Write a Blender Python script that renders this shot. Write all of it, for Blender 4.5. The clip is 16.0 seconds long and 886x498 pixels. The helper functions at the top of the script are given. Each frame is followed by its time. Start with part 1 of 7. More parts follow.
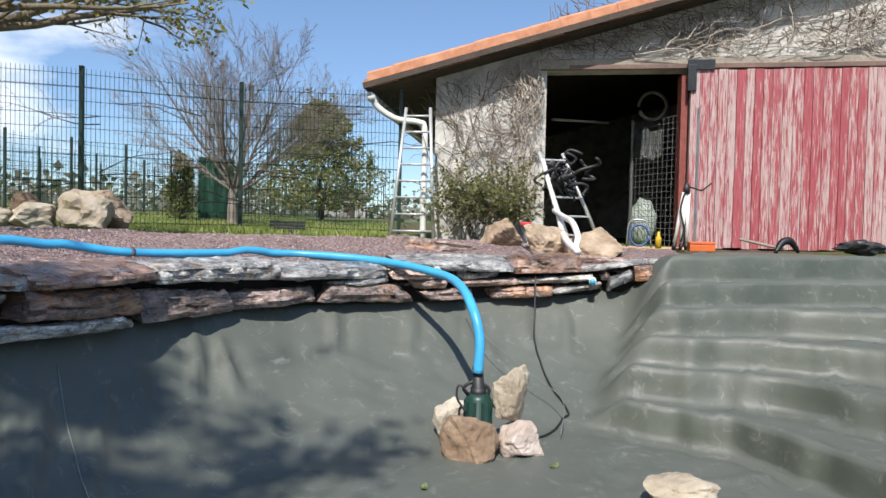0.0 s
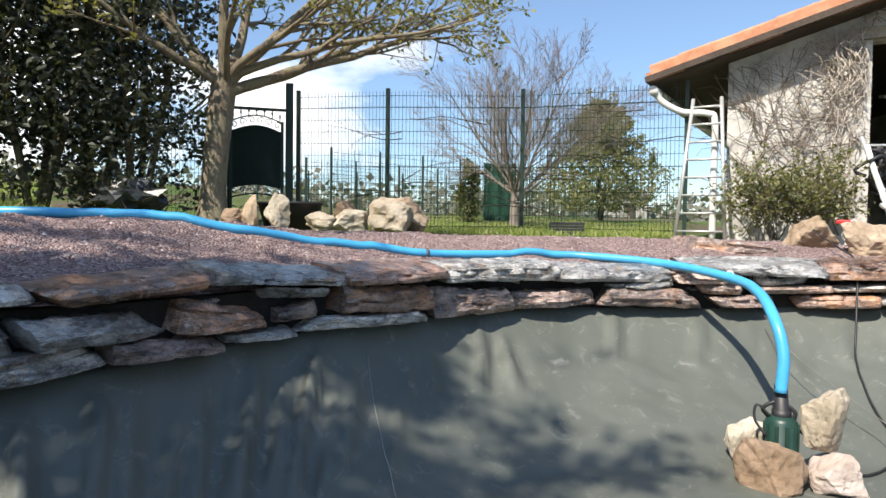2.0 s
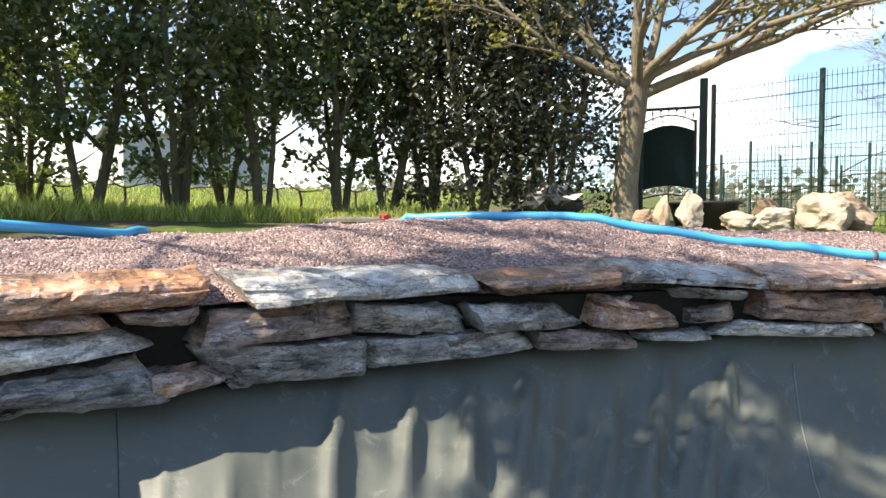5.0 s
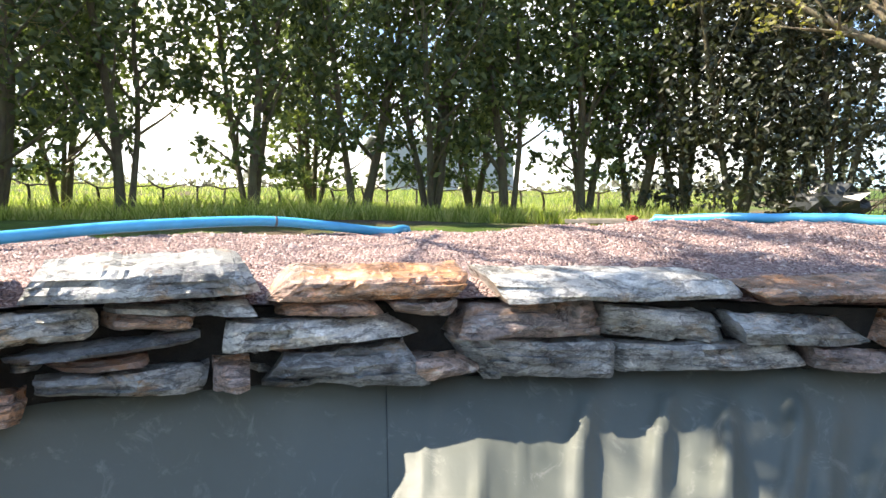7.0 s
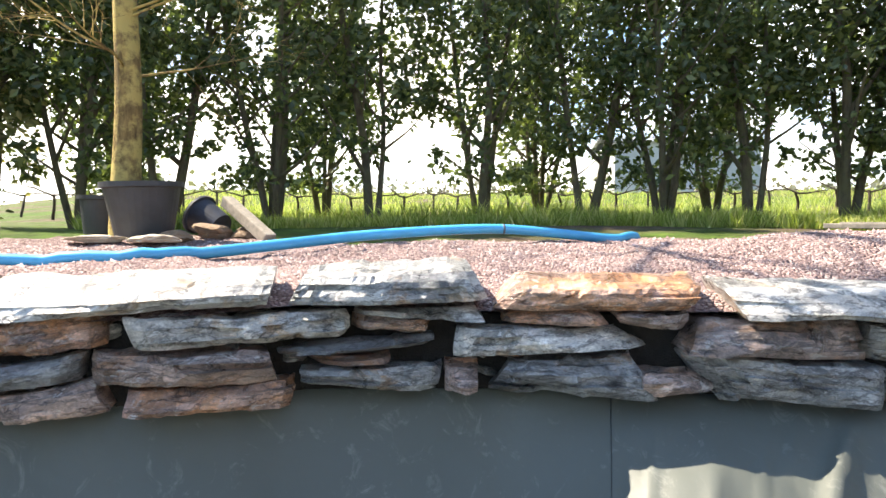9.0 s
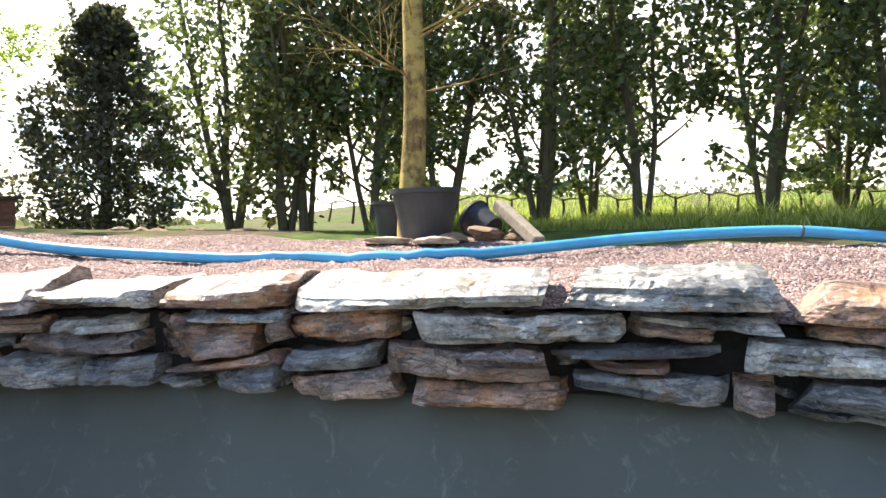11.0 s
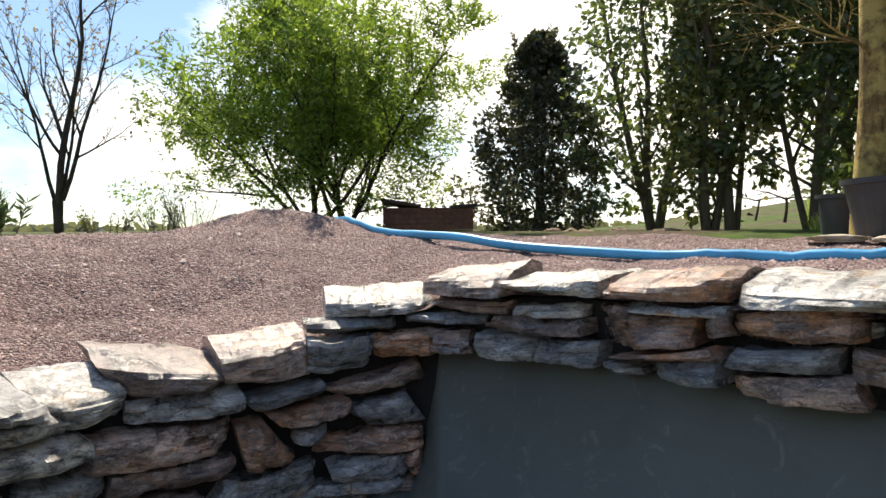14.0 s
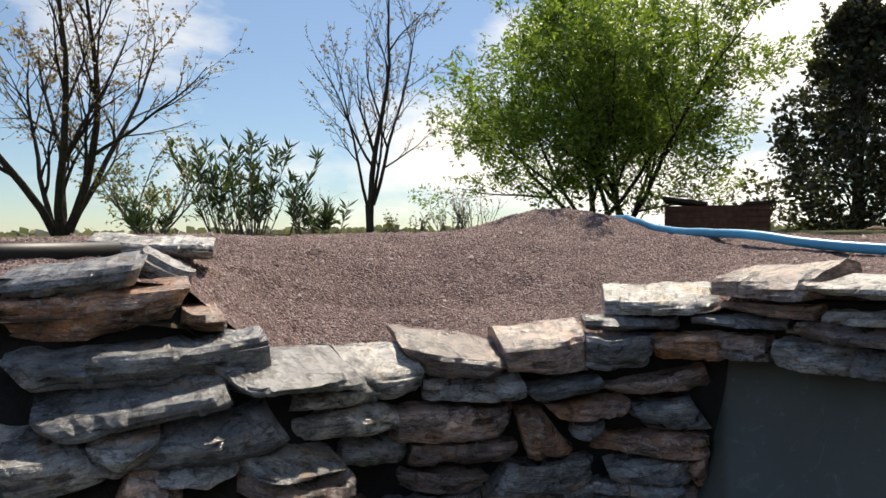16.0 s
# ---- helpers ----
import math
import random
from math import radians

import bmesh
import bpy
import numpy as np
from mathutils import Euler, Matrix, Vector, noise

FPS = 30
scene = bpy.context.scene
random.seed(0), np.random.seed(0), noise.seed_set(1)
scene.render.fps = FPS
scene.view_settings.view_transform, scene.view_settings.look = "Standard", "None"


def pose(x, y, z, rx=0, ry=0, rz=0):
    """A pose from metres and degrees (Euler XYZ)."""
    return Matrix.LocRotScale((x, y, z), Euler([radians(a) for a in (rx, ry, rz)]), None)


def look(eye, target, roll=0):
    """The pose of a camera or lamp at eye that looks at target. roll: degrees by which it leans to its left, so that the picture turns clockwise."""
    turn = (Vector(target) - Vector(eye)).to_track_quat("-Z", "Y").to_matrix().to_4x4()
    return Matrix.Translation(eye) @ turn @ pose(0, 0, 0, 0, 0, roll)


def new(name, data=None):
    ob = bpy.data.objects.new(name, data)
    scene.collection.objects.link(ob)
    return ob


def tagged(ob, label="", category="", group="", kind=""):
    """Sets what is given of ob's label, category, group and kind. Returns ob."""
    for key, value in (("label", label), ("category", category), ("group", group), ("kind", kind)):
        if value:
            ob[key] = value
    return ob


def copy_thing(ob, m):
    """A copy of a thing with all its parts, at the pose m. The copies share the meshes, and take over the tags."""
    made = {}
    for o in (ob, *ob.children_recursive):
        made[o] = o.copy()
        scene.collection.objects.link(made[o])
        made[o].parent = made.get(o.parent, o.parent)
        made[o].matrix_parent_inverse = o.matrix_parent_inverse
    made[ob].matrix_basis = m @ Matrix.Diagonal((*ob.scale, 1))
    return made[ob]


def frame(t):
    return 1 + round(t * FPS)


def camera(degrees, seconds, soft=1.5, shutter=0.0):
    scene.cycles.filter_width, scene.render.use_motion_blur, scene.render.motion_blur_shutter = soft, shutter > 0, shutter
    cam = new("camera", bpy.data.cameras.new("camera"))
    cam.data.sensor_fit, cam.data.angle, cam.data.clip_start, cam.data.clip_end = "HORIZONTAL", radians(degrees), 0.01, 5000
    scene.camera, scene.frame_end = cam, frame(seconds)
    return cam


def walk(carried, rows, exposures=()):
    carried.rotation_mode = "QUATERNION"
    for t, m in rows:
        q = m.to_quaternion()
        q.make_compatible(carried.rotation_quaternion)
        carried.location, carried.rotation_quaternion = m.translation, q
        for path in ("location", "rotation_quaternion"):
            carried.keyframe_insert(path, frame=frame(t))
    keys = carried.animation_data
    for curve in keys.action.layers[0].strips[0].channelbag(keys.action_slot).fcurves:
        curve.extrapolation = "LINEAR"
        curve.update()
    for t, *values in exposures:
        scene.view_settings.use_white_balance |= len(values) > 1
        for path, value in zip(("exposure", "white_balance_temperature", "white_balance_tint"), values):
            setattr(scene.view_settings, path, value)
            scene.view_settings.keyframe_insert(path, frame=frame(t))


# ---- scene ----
cam = camera(68.86, 16.0)
PATH = [
    (0.0, -0.049, 0.027, 1.316, 0.00, -1.57, -1.26),
    (0.5, -0.060, 0.036, 1.322, 6.15, -1.64, -1.16),
    (1.0, -0.061, 0.048, 1.316, 12.25, -1.78, -0.98),
    (1.5, -0.062, 0.053, 1.314, 18.33, -1.84, -0.85),
    (2.0, -0.061, 0.069, 1.317, 24.34, -1.89, -0.72),
    (2.5, -0.066, 0.083, 1.313, 30.33, -1.90, -0.54),
    (3.0, -0.066, 0.083, 1.309, 36.33, -1.89, -0.43),
    (3.5, -0.070, 0.078, 1.306, 42.22, -1.89, -0.33),
    (4.0, -0.058, 0.058, 1.300, 48.08, -1.91, -0.28),
    (4.5, -0.044, 0.040, 1.300, 53.85, -1.93, -0.14),
    (7.0, -0.029, -0.022, 1.290, 80.52, -1.94, -0.85),
    (7.5, -0.022, -0.012, 1.299, 85.33, -1.89, -0.77),
    (8.0, -0.004, -0.001, 1.306, 90.18, -1.85, -0.68),
    (8.5, 0.014, -0.001, 1.309, 95.14, -1.87, -0.66),
    (9.0, -0.003, -0.012, 1.310, 100.48, -1.82, -0.55),
    (11.5, -0.019, -0.062, 1.303, 129.42, -1.85, -0.33),
    (12.0, -0.019, -0.062, 1.296, 135.29, -1.88, -0.14),
    (12.5, 0.010, -0.047, 1.295, 141.21, -1.80, -0.07),
    (13.0, 0.047, -0.066, 1.290, 147.18, -1.79, 0.08),
    (13.5, 0.075, -0.068, 1.279, 153.08, -1.75, 0.15),
    (14.0, 0.096, -0.057, 1.284, 159.08, -1.69, 0.28),
    (14.5, 0.092, -0.047, 1.297, 165.08, -1.61, 0.37),
    (15.0, 0.096, -0.052, 1.288, 171.06, -1.57, 0.38),
    (15.5, 0.103, -0.051, 1.279, 177.04, -1.45, 0.43),
    (16.0, 0.116, -0.026, 1.260, 183.23, -1.40, 0.44),
]
walk(cam, [(t, pose(x, y, z, 90 + pitch, roll, yaw)) for t, x, y, z, yaw, pitch, roll in PATH],
     [(0.0, 0.50, 6500, 10), (2.0, 0.82, 6900, 10), (3.0, 0.98, 7500, 10), (4.7, 1.34, 7500, 10), (7.0, 1.9, 7500, 10), (9.0, 1.9, 7500, 10), (11.5, 1.65, 7500, 10), (13.0, 1.3, 7500, 10), (14.5, 0.47, 7500, 10), (16.0, 0.17, 7500, 10)])

# ---- light ----
SUN_YAW, SUN_EL = 171.0, 50.0
sun_dir = Vector((-math.sin(radians(SUN_YAW)) * math.cos(radians(SUN_EL)), math.cos(radians(SUN_YAW)) * math.cos(radians(SUN_EL)), math.sin(radians(SUN_EL))))
sun = new("sun", bpy.data.lights.new("sun", "SUN"))
sun.data.energy, sun.data.angle, sun.data.color = 4.3, radians(0.55), (1.0, 0.95, 0.88)
sun.matrix_world = look(sun_dir * 50, (0, 0, 0))
scene.view_settings.exposure = 0.0


def make_world():
    w = bpy.data.worlds.new("sky")
    scene.world = w
    w.use_nodes = True
    nt = w.node_tree
    nt.nodes.clear()
    N, L = nt.nodes.new, nt.links.new
    out, bg = N("ShaderNodeOutputWorld"), N("ShaderNodeBackground")
    sky = N("ShaderNodeTexSky")
    sky.sky_type, sky.sun_disc = "NISHITA", False
    sky.sun_elevation, sky.sun_rotation = radians(SUN_EL), radians(-SUN_YAW)
    sky.air_density, sky.dust_density, sky.ozone_density = 0.95, 0.03, 1.3
    co = N("ShaderNodeTexCoord")
    mp = N("ShaderNodeMapping")
    mp.inputs["Scale"].default_value = (1.0, 1.0, 2.6)
    mp.inputs["Location"].default_value = (0.35, 0.1, 0.0)
    ns = N("ShaderNodeTexNoise")
    ns.inputs["Scale"].default_value, ns.inputs["Detail"].default_value, ns.inputs["Roughness"].default_value = 2.1, 7, 0.55
    rp = N("ShaderNodeValToRGB")
    rp.color_ramp.elements[0].position, rp.color_ramp.elements[1].position = 0.535, 0.71
    mx = N("ShaderNodeMix")
    mx.data_type = "RGBA"
    mx.inputs[7].default_value = (7.0, 7.1, 7.2, 1)
    L(co.outputs["Generated"], mp.inputs["Vector"])
    L(mp.outputs[0], ns.inputs["Vector"])
    # more cloud towards the south-west, white haze along the horizon
    dt = N("ShaderNodeVectorMath")
    dt.operation = "DOT_PRODUCT"
    L(co.outputs["Generated"], dt.inputs[0])
    dt.inputs[1].default_value = (-0.20, -0.12, -0.10)
    south = N("ShaderNodeMath")
    south.operation = "ADD"
    L(dt.outputs["Value"], south.inputs[0])
    L(ns.outputs["Fac"], south.inputs[1])
    L(south.outputs[0], rp.inputs[0])
    L(rp.outputs[0], mx.inputs[0])
    up = N("ShaderNodeSeparateXYZ")
    L(co.outputs["Generated"], up.inputs[0])
    fall = N("ShaderNodeValToRGB")
    fall.color_ramp.elements[0].position, fall.color_ramp.elements[0].color = 0.0, (0.42, 0.50, 0.60, 1)
    fall.color_ramp.elements[1].position, fall.color_ramp.elements[1].color = 0.75, (1.0, 1.0, 1.0, 1)
    L(up.outputs["Z"], fall.inputs[0])
    tint = N("ShaderNodeMix")
    tint.data_type, tint.blend_type = "RGBA", "MULTIPLY"
    tint.inputs[0].default_value = 1.0
    L(sky.outputs[0], tint.inputs[6])
    L(fall.outputs[0], tint.inputs[7])
    L(tint.outputs[2], mx.inputs[6])
    L(mx.outputs[2], bg.inputs[0])
    bg.inputs[1].default_value = 0.15
    L(bg.outputs[0], out.inputs[0])


make_world()


# ---- materials ----
def ramp(nt, fac, stops):
    r = nt.nodes.new("ShaderNodeValToRGB")
    el = r.color_ramp.elements
    while len(el) < len(stops):
        el.new(0.5)
    for e, (p, c) in zip(el, stops):
        e.position, e.color = p, (*c, 1)
    nt.links.new(fac, r.inputs[0])
    return r.outputs[0]


def noise_tex(nt, scale, detail=5, rough=0.55, vec=None, distort=0.0):
    n = nt.nodes.new("ShaderNodeTexNoise")
    n.inputs["Scale"].default_value, n.inputs["Detail"].default_value = scale, detail
    n.inputs["Roughness"].default_value, n.inputs["Distortion"].default_value = rough, distort
    if vec:
        nt.links.new(vec, n.inputs["Vector"])
    return n.outputs["Fac"]


def blend(nt, fac, a, b, mode="MIX"):
    m = nt.nodes.new("ShaderNodeMix")
    m.data_type, m.blend_type = "RGBA", mode
    for v, i in ((fac, 0), (a, 6), (b, 7)):
        if hasattr(v, "links"):
            nt.links.new(v, m.inputs[i])
        elif i == 0:
            m.inputs[0].default_value = v
        else:
            m.inputs[i].default_value = (*v, 1)
    return m.outputs[2]


def coords(nt, scale=(1, 1, 1), obj=True, rot=(0, 0, 0), shift_random=False):
    c = nt.nodes.new("ShaderNodeTexCoord")
    m = nt.nodes.new("ShaderNodeMapping")
    m.inputs["Scale"].default_value = scale
    m.inputs["Rotation"].default_value = rot
    nt.links.new(c.outputs["Object"], m.inputs["Vector"])
    if shift_random:
        oi = nt.nodes.new("ShaderNodeObjectInfo")
        mul = nt.nodes.new("ShaderNodeVectorMath")
        mul.operation = "MULTIPLY_ADD"
        cb = nt.nodes.new("ShaderNodeCombineXYZ")
        for i in range(3):
            nt.links.new(oi.outputs["Random"], cb.inputs[i])
        nt.links.new(cb.outputs[0], mul.inputs[0])
        mul.inputs[1].default_value = (37.0, 23.0, 51.0)
        nt.links.new(m.outputs[0], mul.inputs[2])
        return mul.outputs[0]
    return m.outputs[0]


def base_mat(name, rough=0.8, metal=0.0, spec=None):
    m = bpy.data.materials.new(name)
    m.use_nodes = True
    nt = m.node_tree
    b = nt.nodes["Principled BSDF"]
    b.inputs["Roughness"].default_value, b.inputs["Metallic"].default_value = rough, metal
    if spec is not None:
        b.inputs["Specular IOR Level"].default_value = spec
    return m, nt, b


def bump(nt, b, height, strength=0.5, dist=0.01):
    n = nt.nodes.new("ShaderNodeBump")
    n.inputs["Strength"].default_value, n.inputs["Distance"].default_value = strength, dist
    nt.links.new(height, n.inputs["Height"])
    nt.links.new(n.outputs[0], b.inputs["Normal"])


def simple(name, col, rough=0.6, metal=0.0, var=0.25, scale=12.0, relief=0.15, dist=0.004, spec=None):
    """One-coloured stuff with fine and coarse mottling."""
    m, nt, b = base_mat(name, rough, metal, spec)
    v = coords(nt)
    lo, hi = tuple(c * (1 - var) for c in col), tuple(min(1, c * (1 + var)) for c in col)
    c1 = ramp(nt, noise_tex(nt, scale, 6, 0.6, v), [(0.3, lo), (0.7, hi)])
    c2 = ramp(nt, noise_tex(nt, scale * 0.15, 3, 0.5, v), [(0.3, (0.78, 0.78, 0.78)), (0.7, (1.1, 1.1, 1.1))])
    nt.links.new(blend(nt, 1.0, c1, c2, "MULTIPLY"), b.inputs["Base Color"])
    bump(nt, b, noise_tex(nt, scale * 4, 6, 0.6, v), relief, dist)
    return m


def gravel_mat():
    m, nt, b = base_mat("pink_grey_gravel", 0.95, spec=0.2)
    v = coords(nt)
    vo = nt.nodes.new("ShaderNodeTexVoronoi")
    vo.inputs["Scale"].default_value = 75
    nt.links.new(v, vo.inputs["Vector"])
    sep = nt.nodes.new("ShaderNodeSeparateColor")
    nt.links.new(vo.outputs["Color"], sep.inputs[0])
    c1 = ramp(nt, sep.outputs[0], [(0.0, (0.15, 0.10, 0.095)), (0.45, (0.30, 0.215, 0.205)), (0.8, (0.42, 0.32, 0.30)), (1.0, (0.56, 0.49, 0.46))])
    c2 = ramp(nt, noise_tex(nt, 1.7, 4, 0.5, v), [(0.3, (0.8, 0.76, 0.76)), (0.7, (1.12, 1.08, 1.06))])
    nt.links.new(blend(nt, 1.0, c1, c2, "MULTIPLY"), b.inputs["Base Color"])
    n = noise_tex(nt, 9, 9, 0.72, v)
    mth = nt.nodes.new("ShaderNodeMath")
    mth.operation = "MULTIPLY_ADD"
    nt.links.new(vo.outputs["Distance"], mth.inputs[0])
    mth.inputs[1].default_value = -1.2
    nt.links.new(n, mth.inputs[2])
    bump(nt, b, mth.outputs[0], 1.0, 0.022)
    return m


def grass_ground_mat():
    m, nt, b = base_mat("grass_and_soil", 0.95, spec=0.15)
    v = coords(nt)
    g = ramp(nt, noise_tex(nt, 2.5, 8, 0.7, v), [(0.3, (0.035, 0.05, 0.015)), (0.55, (0.075, 0.13, 0.022)), (0.75, (0.15, 0.21, 0.045))])
    s = ramp(nt, noise_tex(nt, 6, 8, 0.7, v), [(0.3, (0.07, 0.05, 0.035)), (0.7, (0.16, 0.12, 0.085))])
    k = ramp(nt, noise_tex(nt, 0.5, 5, 0.6, v), [(0.42, (0, 0, 0)), (0.62, (1, 1, 1))])
    nt.links.new(blend(nt, k, g, s), b.inputs["Base Color"])
    bump(nt, b, noise_tex(nt, 40, 8, 0.7, v), 0.8, 0.03)
    return m


def liner_mat():
    """Black rubber with a film of pale dust that has settled on the level parts, and scuffs."""
    m, nt, b = base_mat("black_rubber_liner", 0.55, spec=0.4)
    v = coords(nt)
    c = ramp(nt, noise_tex(nt, 2.2, 7, 0.6, v, 0.6), [(0.35, (0.072, 0.082, 0.066)), (0.6, (0.096, 0.107, 0.087)), (0.78, (0.138, 0.148, 0.122))])
    g = nt.nodes.new("ShaderNodeNewGeometry")
    sp = nt.nodes.new("ShaderNodeSeparateXYZ")
    nt.links.new(g.outputs["Normal"], sp.inputs[0])
    level = ramp(nt, sp.outputs["Z"], [(0.27, (0, 0, 0)), (0.45, (1, 1, 1))])
    patchy = ramp(nt, noise_tex(nt, 1.6, 8, 0.65, v, 0.8), [(0.35, (0.55, 0.55, 0.55)), (0.65, (1.0, 1.0, 1.0))])
    c = blend(nt, blend(nt, 1.0, level, patchy, "MULTIPLY"), c, (0.106, 0.115, 0.10))
    d = ramp(nt, noise_tex(nt, 7, 9, 0.74, v, 1.4), [(0.56, (0, 0, 0)), (0.70, (0.34, 0.34, 0.34))])
    nt.links.new(blend(nt, d, c, (0.36, 0.355, 0.325)), b.inputs["Base Color"])
    r = ramp(nt, noise_tex(nt, 3.5, 6, 0.6, v), [(0.3, (0.46, 0.46, 0.46)), (0.75, (0.64, 0.64, 0.64))])
    nt.links.new(r, b.inputs["Roughness"])
    bump(nt, b, noise_tex(nt, 22, 5, 0.55, v, 0.4), 0.12, 0.01)
    return m


def slate_mat(name, dark, mid, rust, rust_amount):
    """Riven slate: flaked facets, rust, cleavage lines, cracks and pale bruises; each stone shifted at random."""
    m, nt, b = base_mat(name, 0.35, spec=0.9)
    v = coords(nt, (1, 1, 1), shift_random=True)

    def wobbled(scale, amount, size):
        n = nt.nodes.new("ShaderNodeTexNoise")
        n.inputs["Scale"].default_value, n.inputs["Detail"].default_value, n.inputs["Roughness"].default_value = size, 6, 0.65
        nt.links.new(v, n.inputs["Vector"])
        w = nt.nodes.new("ShaderNodeVectorMath")
        w.operation = "MULTIPLY_ADD"
        nt.links.new(n.outputs["Color"], w.inputs[0])
        w.inputs[1].default_value = (amount, amount, amount)
        nt.links.new(v, w.inputs[2])
        x = nt.nodes.new("ShaderNodeVectorMath")
        x.operation = "MULTIPLY"
        nt.links.new(w.outputs[0], x.inputs[0])
        x.inputs[1].default_value = scale
        return x.outputs[0]

    def flakes(vec):
        vo = nt.nodes.new("ShaderNodeTexVoronoi")
        vo.inputs["Scale"].default_value = 1.0
        nt.links.new(vec, vo.inputs["Vector"])
        sp = nt.nodes.new("ShaderNodeSeparateColor")
        nt.links.new(vo.outputs["Color"], sp.inputs[0])
        return sp.outputs[0]

    def summed(*pairs):
        total = None
        for out, k in pairs:
            n = nt.nodes.new("ShaderNodeMath")
            n.operation = "MULTIPLY_ADD"
            nt.links.new(out, n.inputs[0])
            n.inputs[1].default_value = k
            n.inputs[2].default_value = 0.0
            if total:
                nt.links.new(total, n.inputs[2])
            total = n.outputs[0]
        return total

    big, small = flakes(wobbled((11, 11, 22), 0.09, 9)), flakes(wobbled((26, 26, 110), 0.035, 26))
    cloud = noise_tex(nt, 5.5, 7, 0.65, coords(nt, (1, 1, 1.8), shift_random=True), 0.6)
    line = noise_tex(nt, 24, 9, 0.74, wobbled((1, 1, 5.0), 0.03, 16), 0.4)
    speck = noise_tex(nt, 110, 4, 0.65, v)
    c = ramp(nt, cloud, [(0.34, dark), (0.50, mid), (0.66, tuple(min(1, x * 1.6) for x in mid))])
    k = ramp(nt, noise_tex(nt, 4.5, 7, 0.68, coords(nt, (1, 1, 1.7), shift_random=True), 1.0), [(0.66 - rust_amount * 0.36, (0, 0, 0)), (0.74 - rust_amount * 0.36, (0.9, 0.9, 0.9))])
    c = blend(nt, k, c, ramp(nt, cloud, [(0.34, tuple(x * 0.4 for x in rust)), (0.64, tuple(min(1, x * 1.35) for x in rust))]))
    c = blend(nt, 0.6, c, ramp(nt, big, [(0.0, (0.5, 0.5, 0.51)), (0.5, (0.92, 0.92, 0.92)), (1.0, (1.5, 1.5, 1.48))]), "MULTIPLY")
    c = blend(nt, 0.4, c, ramp(nt, small, [(0.0, (0.58, 0.58, 0.58)), (1.0, (1.42, 1.42, 1.4))]), "MULTIPLY")
    c = blend(nt, 0.28, c, ramp(nt, line, [(0.36, (0.22, 0.22, 0.23)), (0.45, (0.9, 0.9, 0.9)), (0.56, (1.05, 1.05, 1.05)), (0.66, (1.9, 1.88, 1.8))]), "MULTIPLY")
    c = blend(nt, 0.5, c, ramp(nt, speck, [(0.36, (0.55, 0.55, 0.55)), (0.64, (1.45, 1.45, 1.43))]), "MULTIPLY")
    p = ramp(nt, noise_tex(nt, 10, 9, 0.8, coords(nt, (1, 1, 2.4), shift_random=True), 1.6), [(0.565, (0, 0, 0)), (0.585, (0.65, 0.65, 0.65))])
    c = blend(nt, p, c, (0.62, 0.61, 0.58))
    crack = ramp(nt, noise_tex(nt, 5, 6, 0.62, wobbled((1, 1, 5), 0.06, 9), 0.4), [(0.46, (1, 1, 1)), (0.485, (0.15, 0.14, 0.14)), (0.50, (0.2, 0.19, 0.19)), (0.525, (1, 1, 1))])
    c = blend(nt, 0.8, c, crack, "MULTIPLY")
    oi = nt.nodes.new("ShaderNodeObjectInfo")
    t = ramp(nt, oi.outputs["Random"], [(0.0, (0.62, 0.63, 0.66)), (0.5, (0.95, 0.94, 0.93)), (1.0, (1.3, 1.25, 1.2))])
    nt.links.new(blend(nt, 1.0, c, t, "MULTIPLY"), b.inputs["Base Color"])
    nt.links.new(ramp(nt, cloud, [(0.3, (0.22, 0.22, 0.22)), (0.7, (0.42, 0.42, 0.42))]), b.inputs["Roughness"])
    bump(nt, b, summed((big, 0.9), (small, 0.5), (line, 0.55), (speck, 0.2), (noise_tex(nt, 13, 8, 0.68, v, 0.8), 0.8)), 1.0, 0.010)
    return m


def rock_mat(name, a, c2, lichen=None):
    m, nt, b = base_mat(name, 0.85, spec=0.25)
    v = coords(nt, shift_random=True)
    c = ramp(nt, noise_tex(nt, 7, 8, 0.65, v), [(0.3, a), (0.7, c2)])
    p = ramp(nt, noise_tex(nt, 2.5, 5, 0.6, v, 0.6), [(0.35, (0.72, 0.66, 0.58)), (0.7, (1.1, 1.08, 1.05))])
    c = blend(nt, 1.0, c, p, "MULTIPLY")
    if lichen:
        k = ramp(nt, noise_tex(nt, 5, 6, 0.7, v), [(0.58, (0, 0, 0)), (0.68, (1, 1, 1))])
        c = blend(nt, k, c, lichen)
    nt.links.new(c, b.inputs["Base Color"])
    bump(nt, b, noise_tex(nt, 26, 9, 0.7, v), 0.8, 0.012)
    return m


def leaf_mat(name, a, b_, c_, gloss=0.4, through_light=0.35):
    """Leaves: varied from one to the next, letting some light through."""
    m, nt, b = base_mat(name, gloss)
    g = nt.nodes.new("ShaderNodeNewGeometry")
    col = ramp(nt, g.outputs["Random Per Island"], [(0.0, a), (0.55, b_), (1.0, c_)])
    nt.links.new(col, b.inputs["Base Color"])
    tr = nt.nodes.new("ShaderNodeBsdfTranslucent")
    nt.links.new(blend(nt, 1.0, col, (1.4, 1.5, 0.7), "MULTIPLY"), tr.inputs[0])
    mx = nt.nodes.new("ShaderNodeMixShader")
    mx.inputs[0].default_value = through_light
    nt.links.new(b.outputs[0], mx.inputs[1])
    nt.links.new(tr.outputs[0], mx.inputs[2])
    nt.links.new(mx.outputs[0], nt.nodes["Material Output"].inputs[0])
    return m


